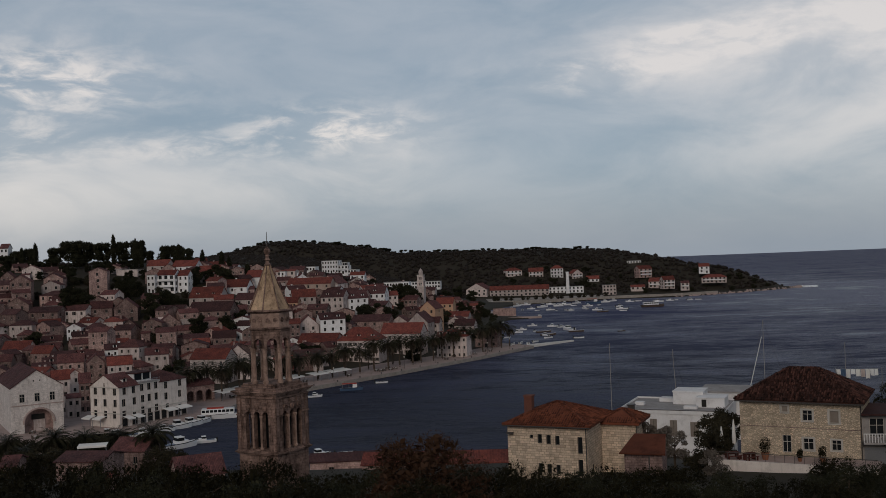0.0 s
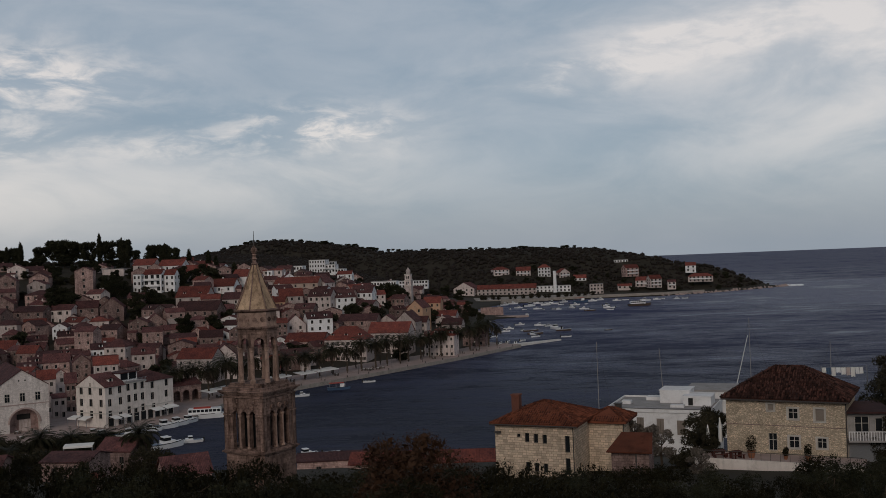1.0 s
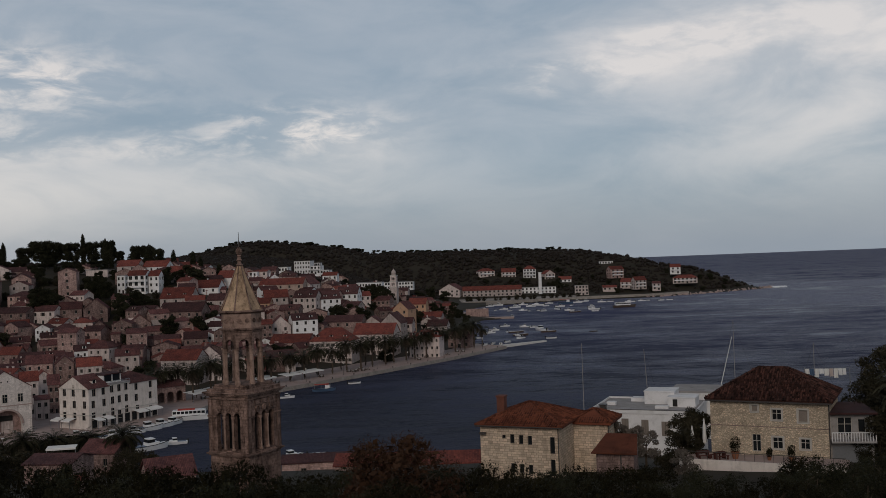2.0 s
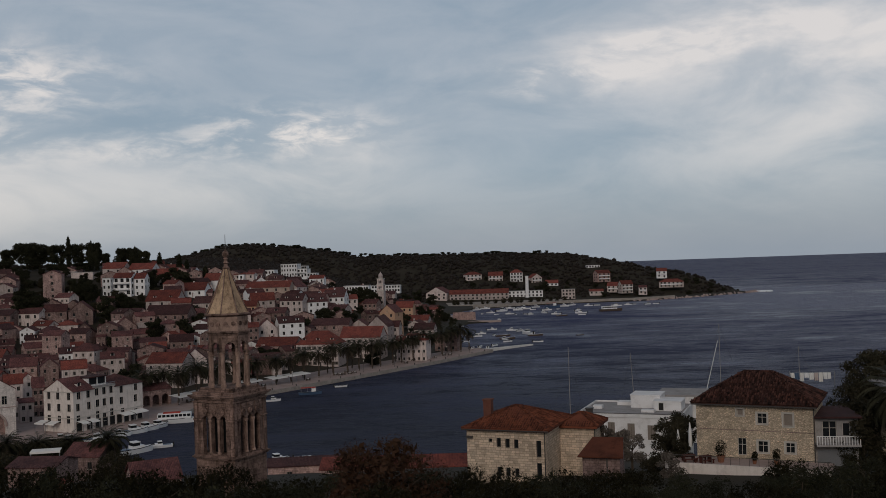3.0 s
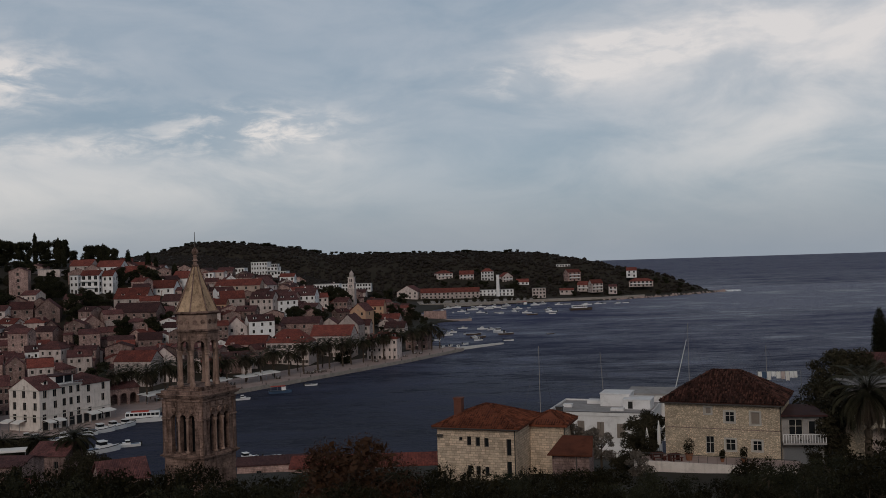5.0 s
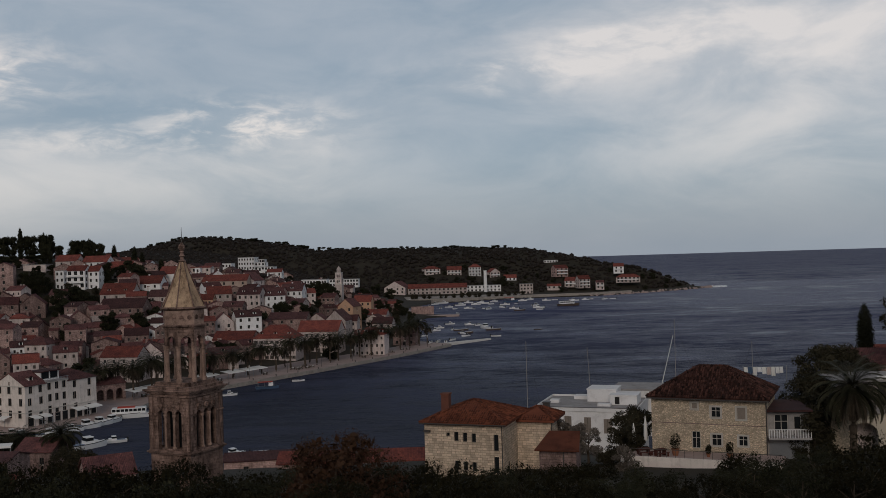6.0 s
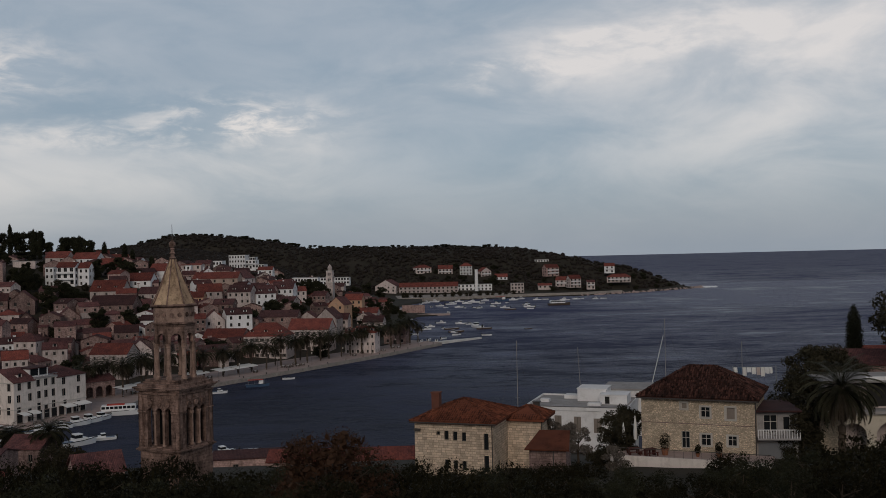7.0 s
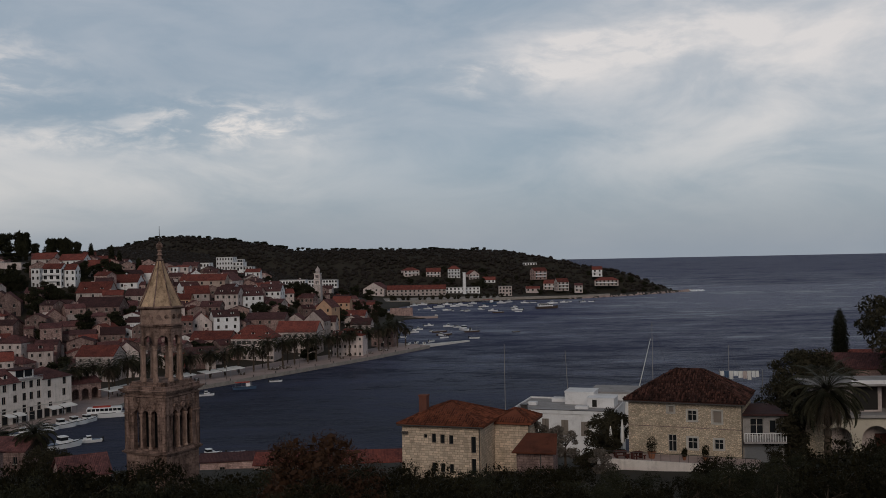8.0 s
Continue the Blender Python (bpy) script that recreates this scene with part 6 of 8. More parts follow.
# low green growth on the terraces of the upper slope
terraces = random.Random(31)
for i in range(46):
    x, y = terraces.uniform(-212, -122), terraces.uniform(484, 545)
    if all((x - a) ** 2 + (y - b) ** 2 > 36 for a, b in TAKEN):
        tree("garden", x, y, ground_z(x, y) - 0.5, terraces.uniform(0.55, 0.95), terraces.uniform(0, 360), "bushy green tree on the terraced slope", "trees between the houses")

# ---- harbour front ----
# old arsenal with its great arch
ars = thing("arsenal", pose(-118.05, 266.0, 1.25, 0, 0, 31), "big pale stone arsenal hall with a great arch and gable", "historic hall")
AW, AD, AH, AR = 13.4, 30.0, 12.4, 4.6
bm = bmesh.new()
arch_wall(bm, pose(0, 0, 0), AW, 0, AH, [(7.1, 3.8, 0.01, 2.5)], 2.4)
for m_, w_ in ((pose(0, AD, 0, 0, 0, -90), AD), (pose(AW, 0, 0, 0, 0, 90), AD), (pose(AW, AD, 0, 0, 0, 180), AW)):
    wall_face(bm, m_, w_, AH, [(4, 5.5, 5, 7.5), (9, 5.5, 10, 7.5)] if w_ == AD else [])
for yy in (0.0, AD):
    bm.faces.new([bm.verts.new(q) for q in ((0, yy, AH), (AW, yy, AH), (AW / 2, yy, AH + AR))])
part("wall", set_uv(bm), mat("pale_ashlar", (0.76, 0.715, 0.695), (0.61, 0.565, 0.545), dirt=0.3, pattern="blocks", bump=0.3, streaks=0.3, joints=0.6), ars)
part("arch_ring", tube(bmesh.new(), [(7.1 + 4.0 * math.cos(math.pi * (1 - i / 14)), -0.05, 2.5 + 4.0 * math.sin(math.pi * (1 - i / 14))) for i in range(15)], [0.28] * 15, 6), PAVE, ars)
# darker stone paints the shade under the arch
part("back_wall", boxes((2.6, 2.4, 0, 11.8, 2.6, 7.2)), STONE_DARK, ars)
part("gate", boxes((5.9, 2.2, 0, 8.9, 2.39, 3.2)), PLASTER, ars, "pale boarded gate under the arch")
part("gate_light", boxes((5.4, 2.2, 3.3, 8.8, 2.39, 4.7)), DARK, ars)
for xx in (2.85, 6.7, 10.6):
    wd = part("window", boxes((xx - 0.75, -0.06, 8.5, xx - 0.6, 0.1, 10.8), (xx + 0.6, -0.06, 8.5, xx + 0.75, 0.1, 10.8), (xx - 0.6, -0.06, 10.65, xx + 0.6, 0.1, 10.8), (xx - 0.85, -0.12, 8.35, xx + 0.85, 0.1, 8.5)), FRAME, ars)
    part("pane", boxes((xx - 0.6, -0.03, 8.5, xx + 0.6, 0.02, 10.65)), GLASS, wd)
    part("bar", boxes((xx - 0.04, -0.05, 8.5, xx + 0.04, -0.03, 10.65), (xx - 0.6, -0.05, 9.9, xx - 0.04, -0.03, 9.97), (xx + 0.04, -0.05, 9.9, xx + 0.6, -0.03, 9.97)), FRAME, wd)
# no holes cut: near-black boxes paint the vents' shade on the gable
for xx in (5.9, 7.5):
    part("vent_hole", boxes((xx - 0.17, -0.03, 13.9, xx + 0.17, 0.05, 14.3)), DARK, ars)
part("string_course", boxes((-0.1, -0.12, 7.5, AW + 0.1, 0, 7.72)), PAVE, ars)
rf = roof_mesh(AW, AD, AH, AR, "gy", 0.2, 0.25)
part("roof", rf, TILE_BROWN, ars).matrix_basis = pose(AW / 2, AD / 2, 0.1)

# waterfront hotel: three joined fronts
hb = pose(-90.4, 270.8, 1.25, 0, 0, 60)


def hotel_front(u, w, d, h, rh, kind, tile, cols, side, label, wall, **more):
    m = hb @ pose(u + w / 2, 0, 0)
    th = house(m.translation.x, m.translation.y, m.translation.z, w - 0.05, d, h, 60, kind, rh, wall, tile, 3, cols, side, label=label, group="harbour front", name="hotel", category="hotel", win=(1.25, 2.0), **more)
    for z in (h * 0.34, h - 0.25):
        part("cornice_band", boxes((-w / 2 - 0.08, -d / 2 - 0.14, z, w / 2 + 0.08, -d / 2 + 0.02, z + 0.22)), FRAME, th)
        part("cornice_band", boxes((-w / 2 - 0.14, -d / 2 + 0.02, z, -w / 2 + 0.02, d / 2, z + 0.22)), FRAME, th)
    k = max(int(w / 2.6), 2)
    for i in range(k):
        x = -w / 2 + w * (i + 0.5) / k
        sf = part("shop_front", boxes((x - 0.95, -d / 2 - 0.05, 0.05, x + 0.95, -d / 2 + 0.02, 2.7)), WIN_FRAME, th, "dark shop front with a wooden frame")
        part("shop_pane", boxes((x - 0.8, -d / 2 - 0.07, 0.35, x + 0.8, -d / 2 - 0.04, 2.5)), GLASS, sf)
    return th


hotel_front(0, 7.1, 11.5, 11.1, 3.4, "gx", TILE, 2, 3, "white waterfront hotel with dark windows and a gable roof", HOTEL, dormers=1)
hotel_front(7.1, 7.8, 11.0, 11.3, 0.2, "flat", CONCRETE, 3, 1, "white waterfront hotel with a roof terrace", HOTEL)
hotel_front(14.9, 10.6, 11.0, 10.8, 2.8, "hip", TILE, 2, 2, "pale stone waterfront hotel with a hipped roof", HOTEL)
m = hb @ pose(10.4, 4.6, 11.5)
rt = thing("roof_pavilion", m, "glazed roof pavilion on the terrace of the hotel", "roof pavilion")
part("pavilion_wall", boxes((-3.2, -2.6, 0, -2.9, 2.5, 2.4), (2.9, -2.6, 0, 3.2, 2.5, 2.4), (-0.15, -2.6, 0, 0.15, -2.4, 2.4), (-2.9, -2.6, 0, -0.15, -2.4, 0.5), (0.15, -2.6, 0, 2.9, -2.4, 0.5)), WHITE, rt)
part("glazing", boxes((-2.9, -2.45, 0.5, 2.9, -2.38, 2.4)), GLASS, rt)
part("roof", boxes((-3.5, -3.0, 2.4, 3.5, 2.8, 2.65)), TILE, rt)
part("railing", boxes((-3.7, -5.8, 0.85, 3.7, -5.72, 0.95), *[(-3.7 + 0.5 * i, -5.78, 0, -3.65 + 0.5 * i, -5.74, 0.85) for i in range(15)]), METAL, rt)


def awning(m, length, depth, z, cloth, label, lean=0.35):
    """A cloth awning with a valance on thin posts."""
    th = thing("awning", m, label, "awning", "awnings along the promenade")
    bm = bmesh.new()
    slab(bm, [(0, 0, z), (length, 0, z), (length, depth, z + lean), (0, depth, z + lean)], 0.06)
    part("cloth", bm, cloth, th)
    part("valance", boxes((0, -0.04, z - 0.32, length, 0, z - 0.06)), cloth, th)
    k = max(int(length / 3.0), 1)
    for i in range(k + 1):
        xx = min(max(length * i / k, 0.1), length - 0.1)
        part("post", boxes((xx - 0.05, 0.05, 0, xx + 0.05, 0.15, z - 0.05)), METAL, th)
    return th


for u, ln in ((0.8, 2.6), (4.0, 2.8), (15.5, 4.0), (20.0, 5.0)):
    awning(hb @ pose(u, -2.6, 0), ln, 2.4, 2.6, CANVAS, "white cloth awning over the hotel's terrace", 0.5)
for u in (-5.2, -9.4):
    awning(pose(-90.4, 270.8, 1.3, 0, 0, 60) @ pose(0.2, 0, 0) @ pose(-0.2, -u, 0, 0, 0, -90) @ pose(-3.2, -2.4, 0), 3.4, 2.3, 2.5, CANVAS, "white cloth awning beside the hotel's gable", 0.5)

# stone loggia with three arches behind the promenade palms
lg = thing("loggia", pose(-86.5, 313.0, 1.25, 0, 0, 38), "low grey stone loggia with round arches and a tiled roof", "loggia")
bm = bmesh.new()
arch_wall(bm, pose(0, 0, 0), 13.2, 0, 5.2, [(1.9 + 3.1 * i, 1.15, 0.02, 2.5) for i in range(4)], 0.5)
part("arcade", set_uv(bm), STONE, lg)
part("back_wall", set_uv(boxes((0, 4.0, 0, 13.2, 4.4, 6.4))), STONE_DARK, lg)
for x in (0.0, 12.8):
    part("side_wall", set_uv(boxes((x, 0.5, 0, x + 0.4, 4.0, 5.2))), STONE, lg)
bm = bmesh.new()
slab(bm, [(-0.3, -0.4, 5.3), (13.5, -0.4, 5.3), (13.5, 4.5, 6.9), (-0.3, 4.5, 6.9)], 0.16)
part("roof", set_uv(bm), TILE, lg)

# promenade: awnings, palms, benches and parasols, bollards
riva = [(-66, 310), (-49.5, 341), (-20, 378.5), (14, 424), (41, 465)]


def along(s, off):
    """A place along the promenade, s metres from its start and off metres inland of the quay's edge, and the way it runs in degrees."""
    for (ax, ay), (bx, by) in zip(riva, riva[1:]):
        ln = math.hypot(bx - ax, by - ay)
        if s <= ln or (bx, by) == riva[-1]:
            ux, uy = (bx - ax) / ln, (by - ay) / ln
            return ax + ux * s - uy * off, ay + uy * s + ux * off, math.degrees(math.atan2(uy, ux))
        s -= ln


strip = random.Random(3)
s = 4.0
while s < 186:
    x, y, a = along(s, 10.5 + strip.uniform(-0.8, 0.8))
    palm(strip.choice(("tall", "tall_b")), x, y, 1.25, strip.uniform(1.15, 1.42), strip.uniform(0, 360), "tall date palm on the harbour promenade", "palms along the promenade")
    s += strip.uniform(6.5, 9.5)
s = 12.0
while s < 180:
    x, y, a = along(s, 16.5 + strip.uniform(-1, 1))
    if strip.random() < 0.75:
        palm(strip.choice(("tall", "tall_b")), x, y, 1.25, strip.uniform(0.85, 1.15), strip.uniform(0, 360), "date palm before the promenade houses", "palms along the promenade")
    else:
        tree("town_tree", x, y, 1.2, strip.uniform(0.8, 1.1), strip.uniform(0, 360), "leafy tree on the promenade", "trees on the promenade")
    s += strip.uniform(13, 19)
s = 2.0
while s < 66:
    ln = strip.uniform(8, 12)
    x, y, a = along(s, 8.3)
    awning(pose(x, y, 1.3, 0, 0, a), ln, 4.2, 2.7, CANVAS, "long white awning over cafe tables on the promenade", 0.45)
    s += ln + strip.uniform(0.3, 1.2)


def cafe_table(x, y, z, a):
    th = thing("cafe_table", pose(x, y, z, 0, 0, a), "small cafe table with dark chairs round it", "cafe table", "cafe tables on the promenade")
    part("tabletop", boxes((-0.45, -0.45, 0.7, 0.45, 0.45, 0.75)), CANVAS, th)
    part("leg", boxes((-0.06, -0.06, 0, 0.06, 0.06, 0.7)), METAL, th)
    for i in range(4):
        part("chair", boxes((-0.22, -0.95, 0.4, 0.22, -0.55, 0.46), (-0.22, -0.97, 0.46, 0.22, -0.92, 0.9), (-0.2, -0.93, 0, -0.16, -0.57, 0.4), (0.16, -0.93, 0, 0.2, -0.57, 0.4)), SHUTTER, th).matrix_basis = pose(0, 0, 0, 0, 0, 90 * i)
    return th


first = cafe_table(0, 0, -30, 0)
for i in range(22):
    x, y, a = along(strip.uniform(4, 165), strip.uniform(6.2, 12))
    if i == 0:
        first.matrix_basis = pose(x, y, 1.31, 0, 0, a)
    else:
        copy_thing(first, pose(x, y, 1.31, 0, 0, a + strip.uniform(-30, 30)))
for i in range(9):
    copy_thing(first, pose(strip.uniform(-124, -100), strip.uniform(258, 272), 1.31, 0, 0, strip.uniform(0, 90)))
bol = thing("bollard", pose(0, 0, 0), "dark iron mooring bollard on the quay's edge", "bollard", "bollards along the quay")
part("post", lathe(bmesh.new(), ((0.2, 0), (0.22, 0.08), (0.15, 0.15), (0.15, 0.45), (0.26, 0.52), (0.24, 0.66), (0.1, 0.7)), 10), PIPE, bol)
for i in range(16):
    x, y, a = along(5 + i * 11.8, 1.0)
    (bol if i == 0 else copy_thing(bol, pose(0, 0, 0))).matrix_basis = pose(x, y, 1.31)
lp = thing("street_lamp", pose(0, 0, 0), "dark street lamp on the promenade", "street lamp", "lamps along the promenade")
part("post", tube(bmesh.new(), ((0, 0, 0), (0, 0, 0.6), (0, 0, 4.2)), (0.12, 0.07, 0.05), 8), PIPE, lp)
part("lantern", lathe(bmesh.new(), ((0.08, 4.2), (0.2, 4.35), (0.24, 4.75), (0.1, 4.9)), 8), FRAME, lp)
for i in range(9):
    x, y, a = along(14 + i * 20, 4.6)
    (lp if i == 0 else copy_thing(lp, pose(0, 0, 0))).matrix_basis = pose(x, y, 1.31)

SURF_WHITE = mat("surf_white_blocks", (0.66, 0.63, 0.6), (0.52, 0.5, 0.47), dirt=0.2, bump=0.2)
# low blocks standing for surf off the promenade's end, and the second bay's mole
bm = bmesh.new()
for i in range(14):
    f = i / 13
    x, y, h_ = 38 + 24 * f, 471 + 22 * f, 1.1 - 0.5 * f
    q = bmesh.ops.create_cube(bm, size=1.0, matrix=pose(x, y, h_ / 2 - 0.6, 0, 0, 42 + rng.uniform(-3, 3)) @ Matrix.Diagonal((2.6, 4.6 - 2.2 * f, h_ + 1.4, 1)))
tagged(new("pier", mesh_of("pier", bm, SURF_WHITE)), "low pale blocks standing for surf at the promenade's end", "pier", kind="structure")
bm = boxes((38, 678, -2, 66, 686, 1.2), (30, 686, -2, 40, 760, 1.2))
tagged(new("mole", mesh_of("mole", bm, PAVE)), "pale stone mole of the second bay", "mole", kind="structure")
bm = boxes((34, 700, -1, 50, 701, 6.5))
tagged(new("garden_wall", mesh_of("garden_wall", bm, STONE)), "grey stone garden wall above the second bay", "wall", kind="structure")

# monastery bell tower across the town
mt = thing("monastery_tower", pose(-14.1, 600, 16.0, 0, 0, -14), "slender pale stone monastery tower with a domed top", "bell tower")
part("shaft", boxes((-3.0, -3.0, 0, 3.0, 3.0, 14)), PLASTER, mt)
part("string_course", boxes((-3.3, -3.3, 14, 3.3, 3.3, 14.5)), FRAME, mt)
for z0, s in ((14.5, 2.8), (19.0, 2.5)):
    for i in range(4):
        bm = bmesh.new()
        arch_wall(bm, pose(0, 0, 0, 0, 0, 90 * i) @ pose(-s, -s, 0), 2 * s, z0, z0 + 4.0, [(s - 0.8, 0.55, z0 + 0.6, z0 + 2.5), (s + 0.8, 0.55, z0 + 0.6, z0 + 2.5)], 0.5)
        part("belfry_wall", bm, PLASTER, mt)
    part("cornice", boxes((-s - 0.3, -s - 0.3, z0 + 4.0, s + 0.3, s + 0.3, z0 + 4.5)), FRAME, mt)
part("drum", lathe(bmesh.new(), ((1.9, 23.5), (1.9, 25.2)), 8), PLASTER, mt)
mt.scale = (0.72, 0.72, 0.78)
part("dome", lathe(bmesh.new(), ((2.1, 25.2), (1.9, 26.2), (1.3, 27.2), (0.5, 27.9), (0.15, 28.6)), 12), PLASTER, mt)
ch = thing("white_pillar", pose(121, 968, 4), "slender white chimney tower of the far hotel", "chimney tower")
part("shaft", lathe(bmesh.new(), ((1.9, 0), (1.6, 12), (1.5, 20.5), (1.8, 20.7), (1.8, 21.3)), 12), WHITE, ch)
bm = bmesh.new()
sw = [(60, 853), (108, 884), (152, 900), (211, 900), (255, 921)]
for (ax, ay), (bx, by) in zip(sw, sw[1:]):
    a = math.degrees(math.atan2(by - ay, bx - ax))
    ln = math.hypot(bx - ax, by - ay)
    bmesh.ops.create_cube(bm, size=1.0, matrix=pose((ax + bx) / 2, (ay + by) / 2 + 3, 1.0, 0, 0, a) @ Matrix.Diagonal((ln, 3.0, 4.0, 1)))
tagged(new("sea_wall", mesh_of("sea_wall", bm, QUAY)), "pale stone sea wall of the far shore", "sea wall", kind="structure")

bm = boxes((40, 902, -1, 152, 958, 1.9))
tagged(new("far_quay", mesh_of("far_quay", bm, QUAY)), "pale quay before the hotels of the far shore", "quay", kind="structure")

# rocks along the headland's foot
bm = bmesh.new()
r0 = random.Random(9)
for i in range(170):
    f = i / 170
    k = f * 3
    pts = [(211, 897), (273, 930), (346, 985), (364, 1004)]
    a, b = pts[min(int(k), 2)], pts[min(int(k), 2) + 1]
    u = k - int(k)
    x, y = a[0] + (b[0] - a[0]) * u + r0.uniform(-3, 3), a[1] + (b[1] - a[1]) * u + r0.uniform(-3, 4)
    s = r0.uniform(0.5, 1.7)
    g = bmesh.ops.create_icosphere(bm, subdivisions=1, radius=1.0, matrix=pose(x, y, 0.2, r0.uniform(0, 90), r0.uniform(0, 90), 0) @ Matrix.Diagonal((s * 1.6, s, s * 0.6, 1)))
tagged(new("shore_rocks", mesh_of("shore_rocks", bm, PAVE)), "pale limestone rocks along the headland's waterline", "rocks", kind="stuff")
foam = bmesh.new()
for i in range(24):
    x, y, s = 364 + r0.uniform(0, 13), 1003 + r0.uniform(-9, 5), r0.uniform(0.6, 2.0)
    bmesh.ops.create_icosphere(foam, subdivisions=1, radius=1.0, matrix=pose(x, y, 0.1) @ Matrix.Diagonal((s * 1.7, s * 1.3, s * 0.95, 1)))
tagged(new("surf", mesh_of("surf", foam, mat("white_surf_foam", (0.8, 0.82, 0.84), (0.7, 0.72, 0.75), bump=0.3))), "white surf breaking on the headland's point", "surf", kind="stuff")

# ---- boats ----


def hull(bm, ln, beam, deck, slot=0, draft=0.4):
    """A pointed hull with flared sides, bow towards +x."""
    secs = []
    for f, wd, rise in ((0, 0.82, 0.0), (0.3, 1.0, 0.0), (0.6, 0.95, 0.06), (0.85, 0.55, 0.18), (1.0, 0.04, 0.32)):
        x = (f - 0.5) * ln
        b = beam / 2 * wd
        secs.append([bm.verts.new(q) for q in ((x, -b, deck * (1 + rise)), (x * 0.96, -b * 0.72, -draft * 0.4), (x * 0.94, 0, -draft), (x * 0.96, b * 0.72, -draft * 0.4), (x, b, deck * (1 + rise)))])
    for a, b in zip(secs, secs[1:]):
        for i in range(4):
            bm.faces.new((a[i], a[i + 1], b[i + 1], b[i])).material_index = slot
        bm.faces.new((a[4], a[0], b[0], b[4])).material_index = slot
    bm.faces.new(secs[0])
    return bm


BOATS = {}


def boat(kind, x, y, heading, scale=1.0, z=0.0, label=""):
    if kind not in BOATS:
        ln, beam, deck, body, lab = {"motor": (7.5, 2.6, 0.85, BOAT_WHITE, "white motor boat with a small cabin"), "dinghy": (4.2, 1.6, 0.5, BOAT_WHITE, "small open white boat"), "fishing": (8.5, 2.8, 0.9, BOAT_BLUE, "blue wooden fishing boat with a red awning"), "dark": (8.0, 2.4, 0.8, BOAT_DARK, "dark wooden open boat"), "excursion": (12.5, 3.6, 1.25, BOAT_WHITE, "long white excursion boat with a row of windows"), "ferry": (19.0, 5.2, 1.8, BOAT_DARK, "dark wooden tour ship with a white deckhouse")}[kind]
        th = thing("boat", pose(0, 0, 0), lab, "boat", "boats in the harbour")
        part("hull", hull(bmesh.new(), ln, beam, deck), body, th)
        part("rail", tube(bmesh.new(), [((f - 0.5) * ln, -beam / 2 * w_, deck * (1 + r_) + 0.05) for f, w_, r_ in ((0, 0.82, 0), (0.3, 1, 0), (0.6, 0.95, 0.06), (0.85, 0.55, 0.18), (1, 0.04, 0.32))], [0.07] * 5, 5), RUBBER if kind != "dark" else BOAT_WHITE, th)
        if kind == "dinghy":
            for f in (-0.2, 0.1):
                part("thwart", boxes((f * ln, -beam * 0.4, deck - 0.05, f * ln + 0.3, beam * 0.4, deck + 0.06)), SHUTTER, th)
            part("outboard", boxes((-ln / 2 - 0.35, -0.18, 0.1, -ln / 2, 0.18, deck + 0.5)), RUBBER, th)
        elif kind == "motor":
            part("cabin", boxes((-0.6, -0.95, deck, 1.7, 0.95, deck + 0.55), (-0.5, -0.9, deck + 1.1, 0.9, 0.9, deck + 1.25)), BOAT_WHITE, th)
            part("windscreen", boxes((-0.5, -0.88, deck + 0.55, 0.8, 0.88, deck + 1.1)), GLASS, th)
            part("cockpit", boxes((-3.2, -0.95, deck, -0.7, 0.95, deck + 0.05)), BOAT_BLUE, th)
            part("outboard", boxes((-ln / 2 - 0.4, -0.25, 0.1, -ln / 2, 0.25, deck + 0.55)), RUBBER, th)
        elif kind in ("fishing", "dark"):
            if kind == "fishing":
                part("cabin", boxes((0.4, -0.8, deck, 2.0, 0.8, deck + 1.4)), BOAT_WHITE, th)
                part("windscreen", boxes((0.35, -0.7, deck + 0.75, 2.05, 0.7, deck + 1.2)), GLASS, th)
                part("awning", boxes((-3.4, -1.2, deck + 1.55, 1.9, 1.2, deck + 1.65)), BOAT_RED, th)
                for px in (-3.3, -1.0):
                    for py in (-1.1, 1.1):
                        part("post", boxes((px - 0.04, py - 0.04, deck, px + 0.04, py + 0.04, deck + 1.55)), METAL, th)
            part("mast", tube(bmesh.new(), ((2.4, 0, deck), (2.4, 0, deck + 3.2)), (0.06, 0.03), 6), METAL, th)
        else:
            a, b, hgt = (-5.4, 3.9, 1.7) if kind == "excursion" else (-7.5, 4.5, 2.3)
            wd = beam * 0.42
            part("deckhouse", boxes((a, -wd, deck, b, wd, deck + hgt * 0.42), (a, -wd, deck + hgt * 0.85, b, wd, deck + hgt)), BOAT_WHITE, th)
            k = 8
            for i in range(k + 1):
                xx = a + (b - a) * i / k
                part("window_post", boxes((xx - 0.1, -wd, deck + hgt * 0.42, xx + 0.1, wd, deck + hgt * 0.85)), BOAT_WHITE, th)
            part("glazing", boxes((a + 0.1, -wd + 0.08, deck + hgt * 0.42, b - 0.1, wd - 0.08, deck + hgt * 0.85)), GLASS, th)
            part("roof_cover", boxes((a + 1.5, -wd * 0.7, deck + hgt, b - 3.0, wd * 0.7, deck + hgt + 0.25)), BOAT_RED if kind == "excursion" else SHUTTER, th)
            part("mast", tube(bmesh.new(), ((b + 0.8, 0, deck), (b + 0.8, 0, deck + hgt + 2.5)), (0.07, 0.04), 6), METAL, th)
        BOATS[kind] = [th, False]
    th, used = BOATS[kind]
    m = pose(x, y, z, 0, 0, heading)
    if used:
        ob = copy_thing(th, m)
    else:
        ob, BOATS[kind][1] = th, True
        ob.matrix_basis = m
    ob.scale = (scale, scale, scale)
    if label:
        tagged(ob, label)
    return ob


